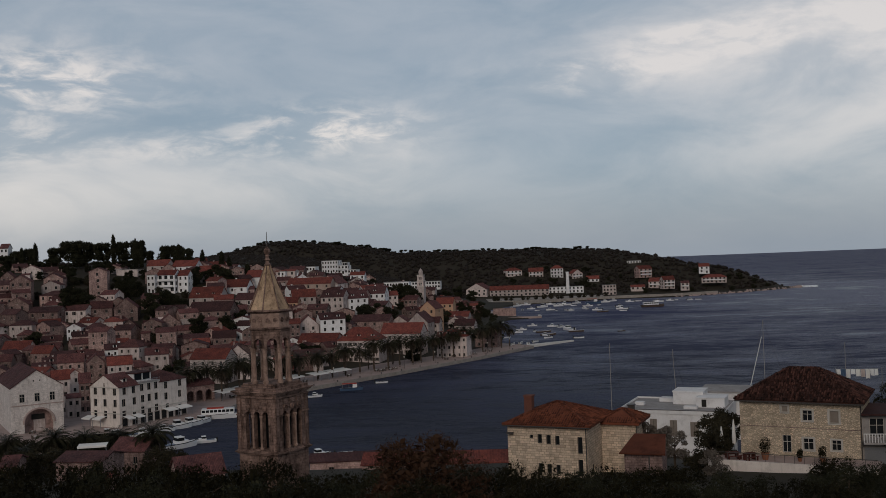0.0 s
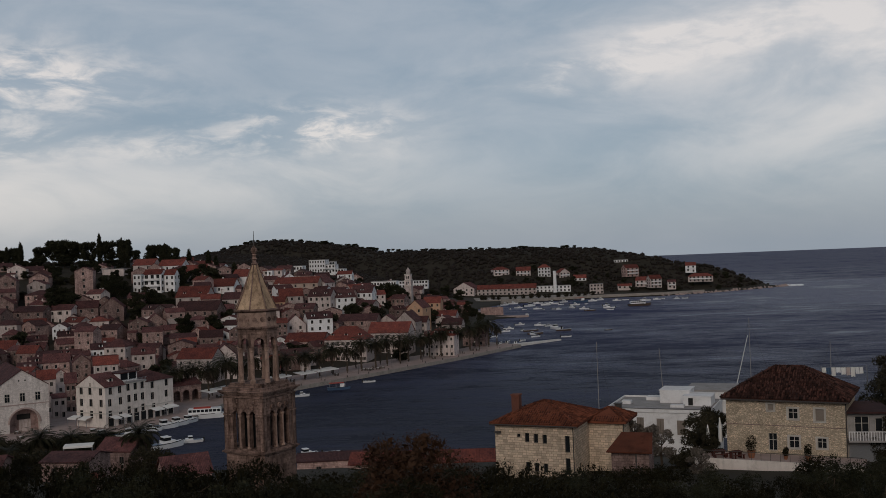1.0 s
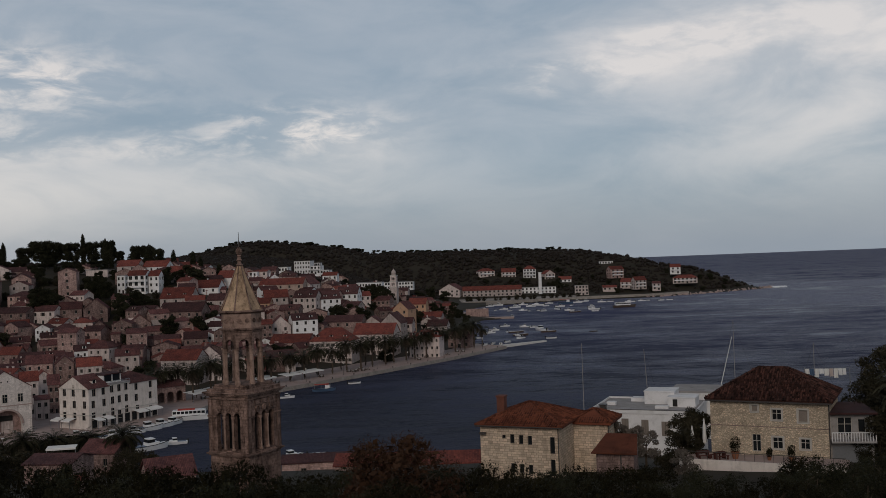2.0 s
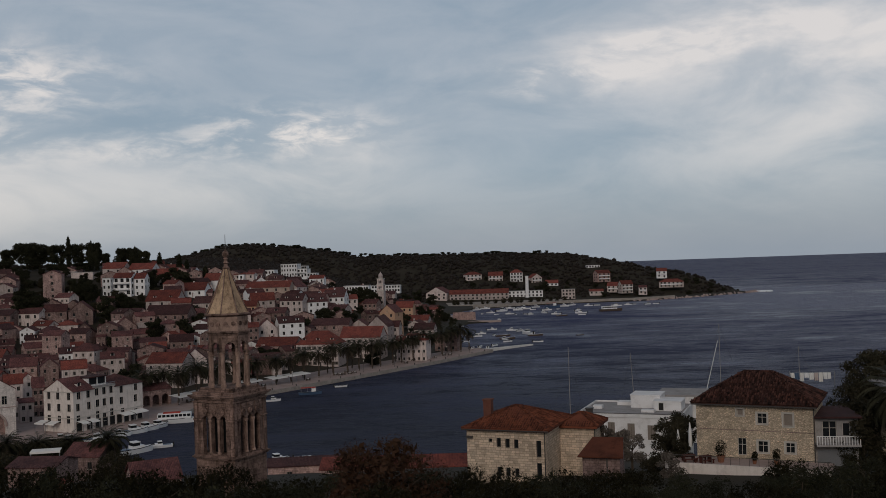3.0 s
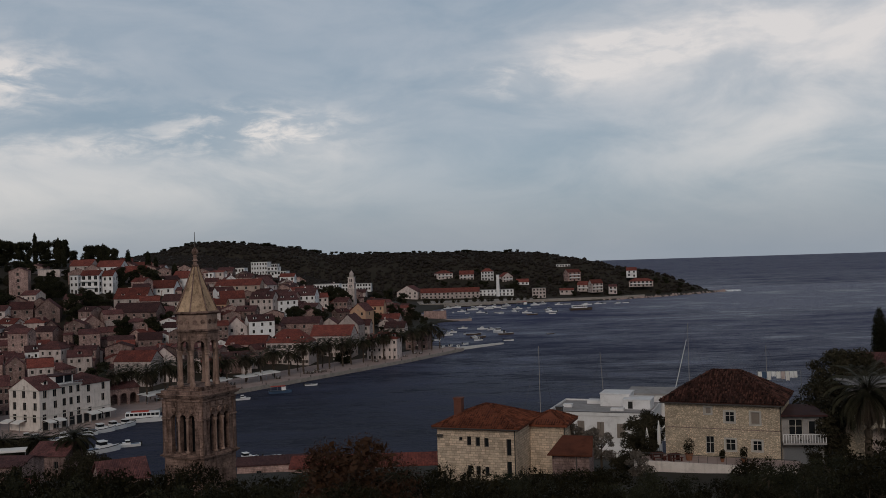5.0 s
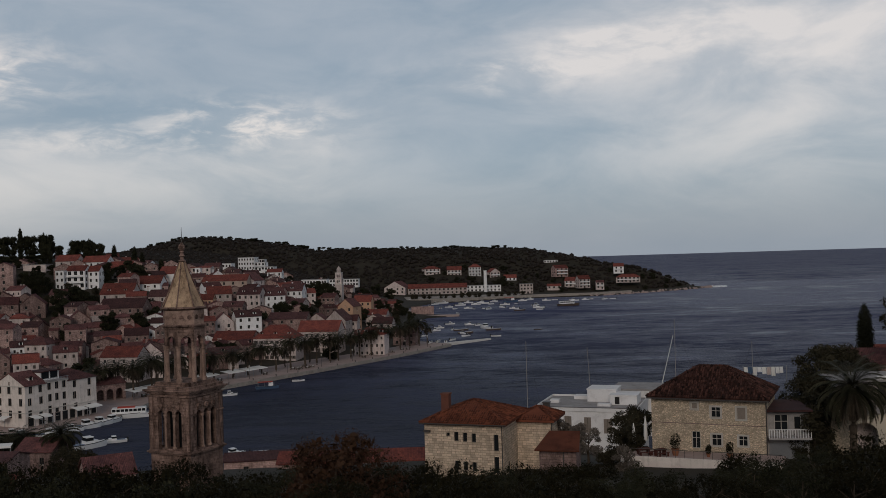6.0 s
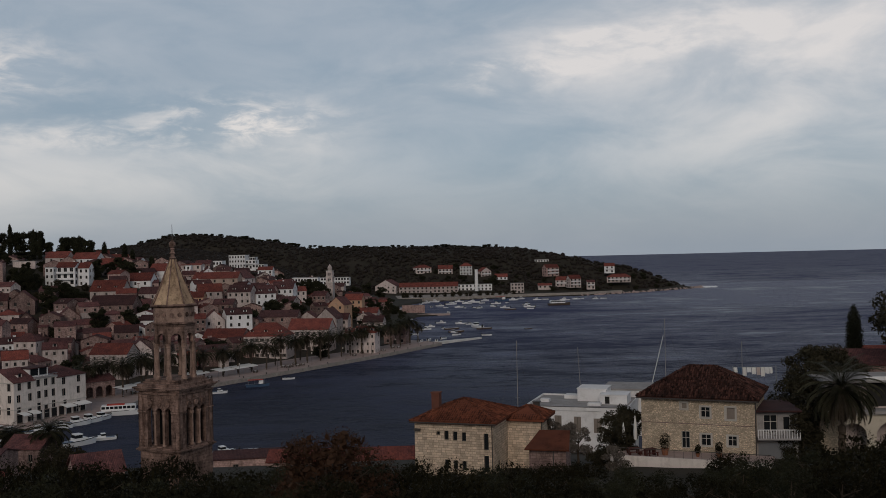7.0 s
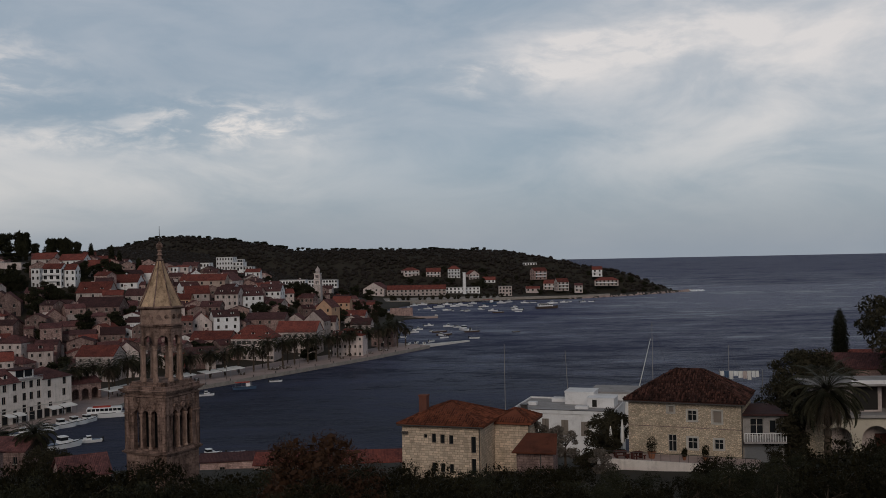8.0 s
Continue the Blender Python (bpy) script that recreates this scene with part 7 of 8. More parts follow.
def yacht(x, y, heading, mast, rake=0.0, jib=False):
    th = thing("sailing_yacht", pose(x, y, 0, 0, 0, heading), "white sailing yacht with a tall bare mast", "yacht", "yachts by the near shore")
    part("hull", hull(bmesh.new(), 15, 4.2, 1.3), BOAT_WHITE, th)
    part("cabin", boxes((-3, -1.2, 1.3, 3.2, 1.2, 1.9)), BOAT_WHITE, th)
    ms = part("mast", tube(bmesh.new(), ((1, 0, 1.3), (1 - rake, 0, mast)), (0.1, 0.06), 8), CONCRETE, th)
    for h_ in (0.45, 0.72):
        part("spreader", boxes((1 - rake * h_ - 0.03, -0.8, mast * h_, 1 - rake * h_ + 0.03, 0.8, mast * h_ + 0.05)), METAL, ms)
    part("boom", tube(bmesh.new(), ((0.9, 0, 2.8), (-5.2, 0, 2.9)), (0.1, 0.08), 6), METAL, th)
    part("furled_sail", tube(bmesh.new(), ((0.6, 0, 3.0), (-2, 0, 3.12), (-5.0, 0, 3.05)), (0.22, 0.2, 0.1), 6), CANVAS, th)
    if jib:
        part("furled_jib", tube(bmesh.new(), ((7.1, 0, 1.7), (4.6, 0, 10.0), (1.4, 0, mast * 0.85)), (0.11, 0.11, 0.07), 6), CANVAS, th, "white rolled-up headsail")
    for ex in (7.2, -7.2):
        part("stay", tube(bmesh.new(), ((ex, 0, 1.6), (1 - rake, 0, mast - 0.3)), (0.02, 0.02), 4), PIPE, th)
    return th


boat("excursion", -67.1, 290.0, 8, 1.0)
boat("motor", -75.8, 273.8, 35, 1.2)
boat("motor", -73.4, 277.9, 40, 1.15)
boat("motor", -71.0, 282.0, 55, 1.05)
boat("motor", -82.3, 263.1, 20, 1.1)
boat("motor", -89.6, 264.7, 150, 0.9)
boat("motor", -93.0, 267.1, 30, 0.9)
boat("motor", -78.6, 269.4, 30, 1.0)
boat("motor", -80.8, 266.2, 25, 0.85)
boat("dinghy", -86.0, 262.2, 15, 1.2)
boat("motor", -62.5, 251.0, 200, 0.8)
boat("motor", -67.4, 244.7, 40, 1.35)
boat("motor", -44.6, 327.2, 12, 0.75)
boat("motor", -30.6, 226.7, 30, 0.9)
boat("fishing", -33.4, 340.7, 10, 0.95)
boat("dinghy", -24.0, 357.7, 8, 1.1)
boat("dinghy", -24.3, 228.7, 5, 1.1)
boat("motor", 44.2, 578.5, -15, 0.83)
boat("motor", 40.1, 559.1, 5, 0.92)
boat("motor", 53.1, 606.6, 5, 0.83)
boat("motor", 64.4, 595.7, 170, 0.92)
boat("motor", 68.7, 588.6, 25, 0.74)
boat("motor", 70.1, 565.3, 120, 1.38)
boat("motor", 53.4, 532.8, 120, 0.83)
boat("motor", 53.7, 801.8, 60, 0.92)
boat("motor", 68.8, 791.0, -15, 0.92)
boat("motor", 79.7, 809.3, 25, 1.47)
boat("motor", 81.5, 765.5, 185, 0.92)
boat("motor", 93.7, 817.2, 185, 1.1)
boat("motor", 100.9, 830.5, 170, 1.47)
boat("motor", 95.4, 747.8, 40, 0.92)
boat("motor", 107.9, 763.0, 120, 1.01)
boat("motor", 115.6, 800.6, -15, 1.1)
boat("motor", 137.7, 851.6, -15, 1.29)
boat("motor", 114.3, 742.5, 170, 1.01)
boat("motor", 136.8, 775.7, 40, 1.1)
boat("motor", 133.5, 744.7, 170, 1.2)
boat("motor", 178.9, 827.9, 185, 1.2)
boat("motor", 191.4, 838.5, 185, 0.92)
boat("motor", 207.4, 835.5, 25, 0.92)
boat("motor", 42.8, 907.2, 25, 1.01)
boat("motor", 53.3, 909.7, 60, 1.01)
boat("motor", 65.7, 689.5, 60, 0.92)
boat("motor", 69.6, 854.8, -15, 1.2)
boat("motor", 61.3, 841.6, 25, 1.1)
boat("motor", 90.9, 848.1, 170, 1.1)
boat("motor", 113.2, 850.7, 25, 1.2)
boat("motor", 147.4, 865.0, 25, 1.1)
boat("motor", 158.4, 845.0, 170, 1.01)
boat("dinghy", 50.4, 562.4, 263, 1.3)
boat("dinghy", 68.7, 511.0, 345, 1.3)
boat("dinghy", 33.8, 617.0, 286, 1.3)
boat("dinghy", 33.8, 570.7, 93, 1.3)
boat("dinghy", 32.0, 527.9, 228, 1.3)
boat("dinghy", 53.4, 518.1, 212, 1.3)
boat("dinghy", 85.1, 755.0, 268, 1.3)
boat("dinghy", 130.4, 723.6, 186, 1.3)
boat("dinghy", 197.5, 844.1, 303, 1.3)
boat("dinghy", 215.6, 839.4, 181, 1.3)
boat("dinghy", 166.5, 848.9, 185, 1.3)
boat("dinghy", 70.9, 764.9, 228, 1.3)
boat("dinghy", 61.1, 779.8, 82, 1.3)
boat("dinghy", 106.3, 816.9, 204, 1.3)
boat("dinghy", 126.4, 810.8, 236, 1.3)
boat("dinghy", 94.0, 756.7, 335, 1.3)
boat("dinghy", 37.4, 646.6, 271, 1.3)
boat("dark", 72.7, 551.2, 0, 1.1)
boat("dark", 54.9, 556.0, 10, 1.1)
boat("dark", 114.8, 719.4, 10, 1.1)
boat("dark", 55.3, 535.8, 10, 1.1)
boat("dark", 96.6, 543.4, 20, 0.6)
boat("fishing", 126.2, 840.3, 5, 1.6, label="large wooden boat moored on the far shore")
boat("ferry", 159.5, 758.7, 4, 0.95)
boat("dinghy", 31.7, 471.8, 64, 1.1, 1.65, "small white boat hauled out on the quay")
boat("dinghy", 35.9, 476.1, 65, 1.1, 1.65, "small white boat hauled out on the quay")
boat("dinghy", 43.5, 482.2, 45, 1.1, 1.65, "small white boat hauled out on the quay")
boat("dinghy", 39.0, 471.7, 84, 1.1, 1.65, "small white boat hauled out on the quay")
yacht(36.2, 224, 35, 23.8, 0)
yacht(52.4, 228, 35, 21.6, 1.5)
yacht(76.8, 236, 160, 26.9, 0, True)
yacht(93.8, 230, 160, 21.4, 0)

# ---- trees of the town and the hilltop ----
tree("pine", -260.3, 585, 47.0, 0.70, 285, "dark umbrella pine on the hilltop above the town", "trees on the hilltop", 0.73)
tree("pine", -259.3, 600, 47.4, 0.70, 233, "dark umbrella pine on the hilltop above the town", "trees on the hilltop", 0.94)
tree("pine", -251.7, 600, 47.3, 0.60, 249, "dark umbrella pine on the hilltop above the town", "trees on the hilltop", 1.24)
tree("pine", -235.1, 600, 47.0, 0.65, 337, "dark umbrella pine on the hilltop above the town", "trees on the hilltop", 1.18)
tree("pine", -225.4, 600, 46.7, 1.00, 113, "dark umbrella pine on the hilltop above the town", "trees on the hilltop", 1.01)
tree("pine", -218.5, 600, 46.6, 0.90, 166, "dark umbrella pine on the hilltop above the town", "trees on the hilltop", 1.06)
tree("pine", -206.9, 600, 46.3, 0.75, 358, "dark umbrella pine on the hilltop above the town", "trees on the hilltop", 1.23)
tree("pine", -195.1, 600, 45.9, 0.65, 85, "dark umbrella pine on the hilltop above the town", "trees on the hilltop", 1.48)
tree("pine", -185.8, 600, 45.6, 0.60, 315, "dark umbrella pine on the hilltop above the town", "trees on the hilltop", 1.68)
tree("pine", -179.5, 600, 45.4, 0.45, 137, "dark umbrella pine on the hilltop above the town", "trees on the hilltop", 1.36)
tree("pine", -168.8, 600, 45.1, 0.60, 245, "dark umbrella pine on the hilltop above the town", "trees on the hilltop", 1.33)
tree("pine", -162.2, 600, 44.7, 0.55, 158, "dark umbrella pine on the hilltop above the town", "trees on the hilltop", 1.50)
tree("pine", -156.1, 600, 44.3, 0.50, 155, "dark umbrella pine on the hilltop above the town", "trees on the hilltop", 1.44)
tree("pine", -256.3, 585, 46.9, 0.70, 258, "dark umbrella pine on the hilltop above the town", "trees on the hilltop", 0.43)
tree("pine", -242.9, 585, 46.4, 0.70, 287, "dark umbrella pine on the hilltop above the town", "trees on the hilltop", 0.43)
tree("pine", -232.8, 585, 46.1, 0.70, 265, "dark umbrella pine on the hilltop above the town", "trees on the hilltop", 0.55)
tree("pine", -216.1, 585, 45.5, 0.80, 259, "dark umbrella pine on the hilltop above the town", "trees on the hilltop", 0.47)
tree("pine", -202.7, 585, 44.9, 0.70, 333, "dark umbrella pine on the hilltop above the town", "trees on the hilltop", 0.43)
tree("pine", -187.6, 585, 44.4, 0.70, 315, "dark umbrella pine on the hilltop above the town", "trees on the hilltop", 0.49)
tree("cypress", -199.1, 596, 45.8, 0.90, 301, "tall dark cypress on the hilltop", "trees on the hilltop", 1.55)
tree("cypress", -246.4, 596, 47.1, 0.90, 208, "tall dark cypress on the hilltop", "trees on the hilltop", 1.18)
tree("cypress", -254.7, 596, 47.2, 0.90, 159, "tall dark cypress on the hilltop", "trees on the hilltop", 0.97)
tree("cypress", -185.9, 596, 45.3, 0.90, 106, "tall dark cypress on the hilltop", "trees on the hilltop", 1.35)
tree("cypress", -182.5, 596, 45.2, 0.90, 250, "tall dark cypress on the hilltop", "trees on the hilltop", 1.25)
tree("cypress", -169.4, 596, 44.7, 0.90, 262, "tall dark cypress on the hilltop", "trees on the hilltop", 0.92)
tree("cypress", -152.8, 570, 40.5, 0.90, 187, "tall dark cypress on the hilltop", "trees on the hilltop", 1.34)
tree("cypress", -139.2, 570, 39.3, 0.90, 350, "tall dark cypress on the hilltop", "trees on the hilltop", 1.14)
tree("cypress", -128.1, 570, 38.0, 0.90, 319, "tall dark cypress on the hilltop", "trees on the hilltop", 1.15)
tree("cypress", -113.3, 570, 35.9, 0.90, 38, "tall dark cypress on the hilltop", "trees on the hilltop", 0.76)
tree("cypress", -123.9, 570, 37.4, 0.90, 174, "tall dark cypress on the hilltop", "trees on the hilltop", 0.95)
tree("cypress", -154.8, 570, 40.7, 0.90, 4, "tall dark cypress on the hilltop", "trees on the hilltop", 1.15)
tree("town_tree", -181.1, 478, 29.1, 1.00, 97, "dark green tree between the town houses", "trees between the houses")
tree("town_tree", -176.3, 476, 27.9, 1.00, 54, "dark green tree between the town houses", "trees between the houses")
tree("town_tree", -180.1, 470, 26.1, 1.00, 30, "dark green tree between the town houses", "trees between the houses")
tree("town_tree", -172.2, 472, 25.7, 1.00, 294, "dark green tree between the town houses", "trees between the houses")
tree("town_tree", -163.6, 512, 33.0, 1.00, 334, "dark green tree between the town houses", "trees between the houses")
tree("town_tree", -167.7, 510, 32.3, 1.00, 25, "dark green tree between the town houses", "trees between the houses")
tree("town_tree", -158.0, 505, 30.0, 0.96, 139, "dark green tree between the town houses", "trees between the houses")
tree("town_tree", -142.6, 478, 24.4, 1.00, 302, "dark green tree between the town houses", "trees between the houses")
tree("town_tree", -140.0, 492, 25.7, 0.93, 116, "dark green tree between the town houses", "trees between the houses")
tree("town_tree", -135.3, 490, 24.6, 0.81, 349, "dark green tree between the town houses", "trees between the houses")
tree("town_tree", -129.8, 485, 22.9, 0.74, 54, "dark green tree between the town houses", "trees between the houses")
tree("town_tree", -136.7, 470, 20.2, 0.85, 267, "dark green tree between the town houses", "trees between the houses")
tree("town_tree", -129.9, 465, 18.7, 0.88, 69, "dark green tree between the town houses", "trees between the houses")
tree("town_tree", -136.2, 540, 36.0, 1.00, 136, "dark green tree between the town houses", "trees between the houses")
tree("town_tree", -135.3, 530, 33.5, 0.90, 125, "dark green tree between the town houses", "trees between the houses")
tree("town_tree", -129.7, 545, 35.7, 0.85, 107, "dark green tree between the town houses", "trees between the houses")
tree("town_tree", -125.3, 548, 36.8, 1.00, 30, "dark green tree between the town houses", "trees between the houses")
tree("town_tree", -119.8, 540, 34.1, 1.00, 216, "dark green tree between the town houses", "trees between the houses")
tree("town_tree", -116.2, 540, 33.1, 0.84, 16, "dark green tree between the town houses", "trees between the houses")
tree("town_tree", -101.1, 480, 19.2, 0.89, 29, "dark green tree between the town houses", "trees between the houses")
tree("town_tree", -101.7, 470, 17.2, 0.90, 185, "dark green tree between the town houses", "trees between the houses")
tree("town_tree", -96.7, 465, 15.7, 0.92, 184, "dark green tree between the town houses", "trees between the houses")
tree("town_tree", -100.1, 450, 13.5, 1.00, 88, "dark green tree between the town houses", "trees between the houses")
tree("town_tree", -139.3, 465, 19.3, 0.85, 127, "dark green tree between the town houses", "trees between the houses")
tree("town_tree", -29.7, 600, 23.0, 0.70, 344, "dark green tree between the town houses", "trees between the houses")
tree("town_tree", -25.6, 602, 22.3, 0.85, 12, "dark green tree between the town houses", "trees between the houses")
tree("town_tree", -21.4, 598, 20.5, 0.94, 42, "dark green tree between the town houses", "trees between the houses")
tree("town_tree", -17.5, 590, 17.9, 0.94, 58, "dark green tree between the town houses", "trees between the houses")
tree("town_tree", -39.5, 500, 14.2, 0.96, 34, "dark green tree between the town houses", "trees between the houses")
tree("town_tree", -33.8, 510, 14.6, 0.89, 12, "dark green tree between the town houses", "trees between the houses")
tree("town_tree", -28.1, 500, 12.3, 0.96, 20, "dark green tree between the town houses", "trees between the houses")
tree("town_tree", -41.9, 495, 13.7, 0.89, 10, "dark green tree between the town houses", "trees between the houses")
tree("town_tree", -48.1, 470, 10.9, 0.92, 191, "dark green tree between the town houses", "trees between the houses")
tree("town_tree", -63.0, 560, 26.4, 0.57, 130, "dark green tree between the town houses", "trees between the houses")
tree("town_tree", -67.7, 565, 28.0, 0.58, 65, "dark green tree between the town houses", "trees between the houses")
tree("town_tree", 9.5, 600, 11.2, 0.68, 80, "dark green tree between the town houses", "trees between the houses")
tree("town_tree", 14.8, 610, 8.1, 0.68, 94, "dark green tree between the town houses", "trees between the houses")
tree("town_tree", 23.0, 640, 9.0, 0.68, 267, "dark green tree between the town houses", "trees between the houses")
tree("town_tree", 25.6, 620, 5.5, 0.68, 354, "dark green tree between the town houses", "trees between the houses")
tree("town_tree", 28.8, 600, 3.6, 0.68, 0, "dark green tree between the town houses", "trees between the houses")
tree("town_tree", 26.1, 560, 2.0, 0.68, 197, "dark green tree between the town houses", "trees between the houses")
tree("town_tree", 28.1, 540, -0.3, 0.58, 301, "dark green tree between the town houses", "trees between the houses")
tree("town_tree", 22.5, 520, 1.7, 0.41, 22, "dark green tree between the town houses", "trees between the houses")
tree("town_tree", 14.6, 500, 2.7, 0.61, 126, "dark green tree between the town houses", "trees between the houses")
tree("town_tree", -8.6, 540, 9.4, 0.98, 77, "dark green tree between the town houses", "trees between the houses")
tree("town_tree", -1.0, 560, 7.2, 0.96, 18, "dark green tree between the town houses", "trees between the houses")
tree("town_tree", -98.1, 600, 37.3, 0.32, 2, "dark green tree between the town houses", "trees between the houses")
tree("town_tree", -89.8, 590, 35.1, 0.49, 176, "dark green tree between the town houses", "trees between the houses")
tree("town_tree", -85.4, 620, 36.2, 0.44, 315, "dark green tree between the town houses", "trees between the houses")
tree("town_tree", -53.6, 600, 28.6, 0.68, 321, "dark green tree between the town houses", "trees between the houses")
tree("town_tree", -46.2, 640, 27.9, 0.53, 57, "dark green tree between the town houses", "trees between the houses")
tree("town_tree", -35.8, 650, 25.4, 0.58, 146, "dark green tree between the town houses", "trees between the houses")
tree("town_tree", 10.2, 760, 13.1, 1.00, 172, "dark green tree between the town houses", "trees between the houses")
tree("town_tree", 21.5, 780, 8.5, 1.00, 250, "dark green tree between the town houses", "trees between the houses")
tree("town_tree", 1.3, 740, 11.1, 1.00, 15, "dark green tree between the town houses", "trees between the houses")
tree("town_tree", -110.5, 440, 14.5, 1.00, 157, "dark green tree between the town houses", "trees between the houses")
tree("town_tree", -175.5, 420, 12.2, 0.85, 229, "dark green tree between the town houses", "trees between the houses")
tree("town_tree", -197.6, 440, 17.4, 0.58, 282, "dark green tree between the town houses", "trees between the houses")
tree("town_tree", -124.2, 430, 11.2, 0.94, 309, "dark green tree between the town houses", "trees between the houses")
tree("town_tree", -78.7, 430, 7.8, 0.84, 23, "dark green tree between the town houses", "trees between the houses")
tree("town_tree", -62.0, 400, 3.1, 0.77, 135, "dark green tree between the town houses", "trees between the houses")
tree("town_tree", -95.1, 345, 3.8, 1.00, 205, "dark green tree between the town houses", "trees between the houses")
tree("town_tree", -58.1, 405, 3.6, 0.92, 318, "dark green tree between the town houses", "trees between the houses")
tree("town_tree", -54.1, 410, 3.5, 0.80, 78, "dark green tree between the town houses", "trees between the houses")
tree("town_tree", 28.4, 520, -0.5, 0.46, 242, "dark green tree between the town houses", "trees between the houses")
tree("town_tree", -248.7, 560, 45.4, 0.51, 115, "dark green tree between the town houses", "trees between the houses")
tree("town_tree", -242.8, 565, 45.4, 0.37, 47, "dark green tree between the town houses", "trees between the houses")
tree("town_tree", -232.6, 560, 44.6, 0.52, 338, "dark green tree between the town houses", "trees between the houses")
tree("town_tree", -226.6, 565, 44.7, 0.39, 351, "dark green tree between the town houses", "trees between the houses")
tree("town_tree", -216.6, 560, 43.8, 0.54, 161, "dark green tree between the town houses", "trees between the houses")
tree("town_tree", -210.2, 560, 43.2, 0.42, 52, "dark green tree between the town houses", "trees between the houses")
tree("town_tree", -204.0, 565, 43.7, 0.49, 12, "dark green tree between the town houses", "trees between the houses")
tree("town_tree", -195.7, 560, 43.0, 0.70, 229, "dark green tree between the town houses", "trees between the houses")
tree("town_tree", -189.3, 560, 42.5, 0.65, 65, "dark green tree between the town houses", "trees between the houses")
tree("town_tree", -186.2, 570, 43.4, 0.44, 265, "dark green tree between the town houses", "trees between the houses")
tree("town_tree", -181.2, 575, 43.6, 0.37, 299, "dark green tree between the town houses", "trees between the houses")
tree("town_tree", -236.8, 540, 41.8, 0.52, 201, "dark green tree between the town houses", "trees between the houses")
tree("town_tree", -221.4, 540, 40.8, 0.50, 249, "dark green tree between the town houses", "trees between the houses")
tree("town_tree", -202.4, 535, 39.0, 0.64, 263, "dark green tree between the town houses", "trees between the houses")
tree("town_tree", -185.8, 540, 38.8, 0.65, 167, "dark green tree between the town houses", "trees between the houses")
tree("town_tree", -165.6, 545, 38.4, 0.67, 73, "dark green tree between the town houses", "trees between the houses")
palm("tall", -82.3, 322, 1.3, 1.19, 174, "tall date palm behind the hotel", "palms along the promenade")
palm("tall", -80.6, 330, 1.3, 1.16, 132, "tall date palm behind the hotel", "palms along the promenade")
palm("tall", -76.2, 340, 1.3, 0.99, 134, "tall date palm behind the hotel", "palms along the promenade")
palm("tall", -72.4, 350, 1.3, 1.07, 310, "tall date palm behind the hotel", "palms along the promenade")
palm("tall", -84.1, 318, 1.3, 1.15, 214, "tall date palm behind the hotel", "palms along the promenade")
palm("tall", -86.1, 312, 1.3, 1.05, 334, "tall date palm behind the hotel", "palms along the promenade")

# ---- roofs and palms on the near side of the harbour ----
palm("low", -85.3, 190, 8.7, 1.0, 9, "bushy date palm near the harbour square", "palms near the square")
palm("low", -80.2, 200, 7.3, 1.1, 358, "bushy date palm near the harbour square", "palms near the square")
palm("low", -75.8, 205, 6.3, 1.05, 285, "bushy date palm near the harbour square", "palms near the square")
palm("low", -69.1, 205, 6.6, 1.0, 71, "bushy date palm near the harbour square", "palms near the square")
palm("low", -53.7, 178, 10.9, 1.15, 343, "bushy date palm near the harbour square", "palms near the square")
palm("low", -78.0, 180, 9.0, 0.8, 29, "bushy date palm near the harbour square", "palms near the square")
palm("low", -60.7, 190, 8.9, 0.7, 129, "bushy date palm near the harbour square", "palms near the square")
house(-57.3, 175, 7.6, 6.6, 7.0, 5.0, -14, "gx", 1.9, STONE_DARK, TILE, 1, 2, 1, label="low house with a faded red roof below the palms", group="houses on the near slope")
house(-67.4, 150, 10.6, 2.2, 7.0, 5.0, 10, "gx", 1.1, STONE_DARK, TILE, 1, 2, 1, label="low house with a reddish roof among the trees", group="houses on the near slope")
house(-56.6, 150, 10.9, 7.5, 7.0, 5.0, -10, "gx", 1.0, STONE_DARK, TILE_BROWN, 1, 2, 1, label="low house with a dark brown roof among the trees", group="houses on the near slope")
house(-34.1, 135, 11.4, 6.2, 7.0, 5.0, 24, "gx", 2.2, STONE, TILE, 1, 2, 1, label="low house with a patched terracotta roof above the water", group="houses on the near slope")
house(-2.2, 150, 8.6, 22.8, 7.0, 5.0, -4, "gx", 1.2, STONE, TILE_RED, 1, 2, 1, label="long low house with a red roof behind the shrubs", group="houses on the near slope")
house(-16.4, 165, 6.5, 14.4, 7.0, 5.0, 3, "gx", 0.8, STONE, TILE_BROWN, 1, 2, 1, label="long low stone house with a weathered roof", group="houses on the near slope")
house(-34.1, 95, 18.6, 1.4, 7.0, 5.0, 10, "gx", 1.1, STONE, TILE_RED, 1, 2, 1, label="small red-roofed outhouse among the shrubs", group="houses on the near slope")
tree("garden", -83.3, 215, 3.7, 0.91, 82, "bushy dark green tree near the harbour square", "trees near the square")
tree("garden", -81.9, 218, 3.1, 0.97, 232, "bushy dark green tree near the harbour square", "trees near the square")
tree("garden", -78.1, 216, 2.1, 1.15, 260, "bushy dark green tree near the harbour square", "trees near the square")
tree("garden", -77.0, 220, 1.1, 1.27, 16, "bushy dark green tree near the harbour square", "trees near the square")
tree("garden", -88.6, 210, 2.1, 1.30, 119, "bushy dark green tree near the harbour square", "trees near the square")
tree("garden", -90.0, 205, 4.0, 1.19, 37, "bushy dark green tree near the harbour square", "trees near the square")
tree("garden", -83.5, 205, 4.0, 1.00, 302, "bushy dark green tree near the harbour square", "trees near the square")
tree("garden", -69.9, 210, 3.4, 0.99, 319, "bushy dark green tree near the harbour square", "trees near the square")
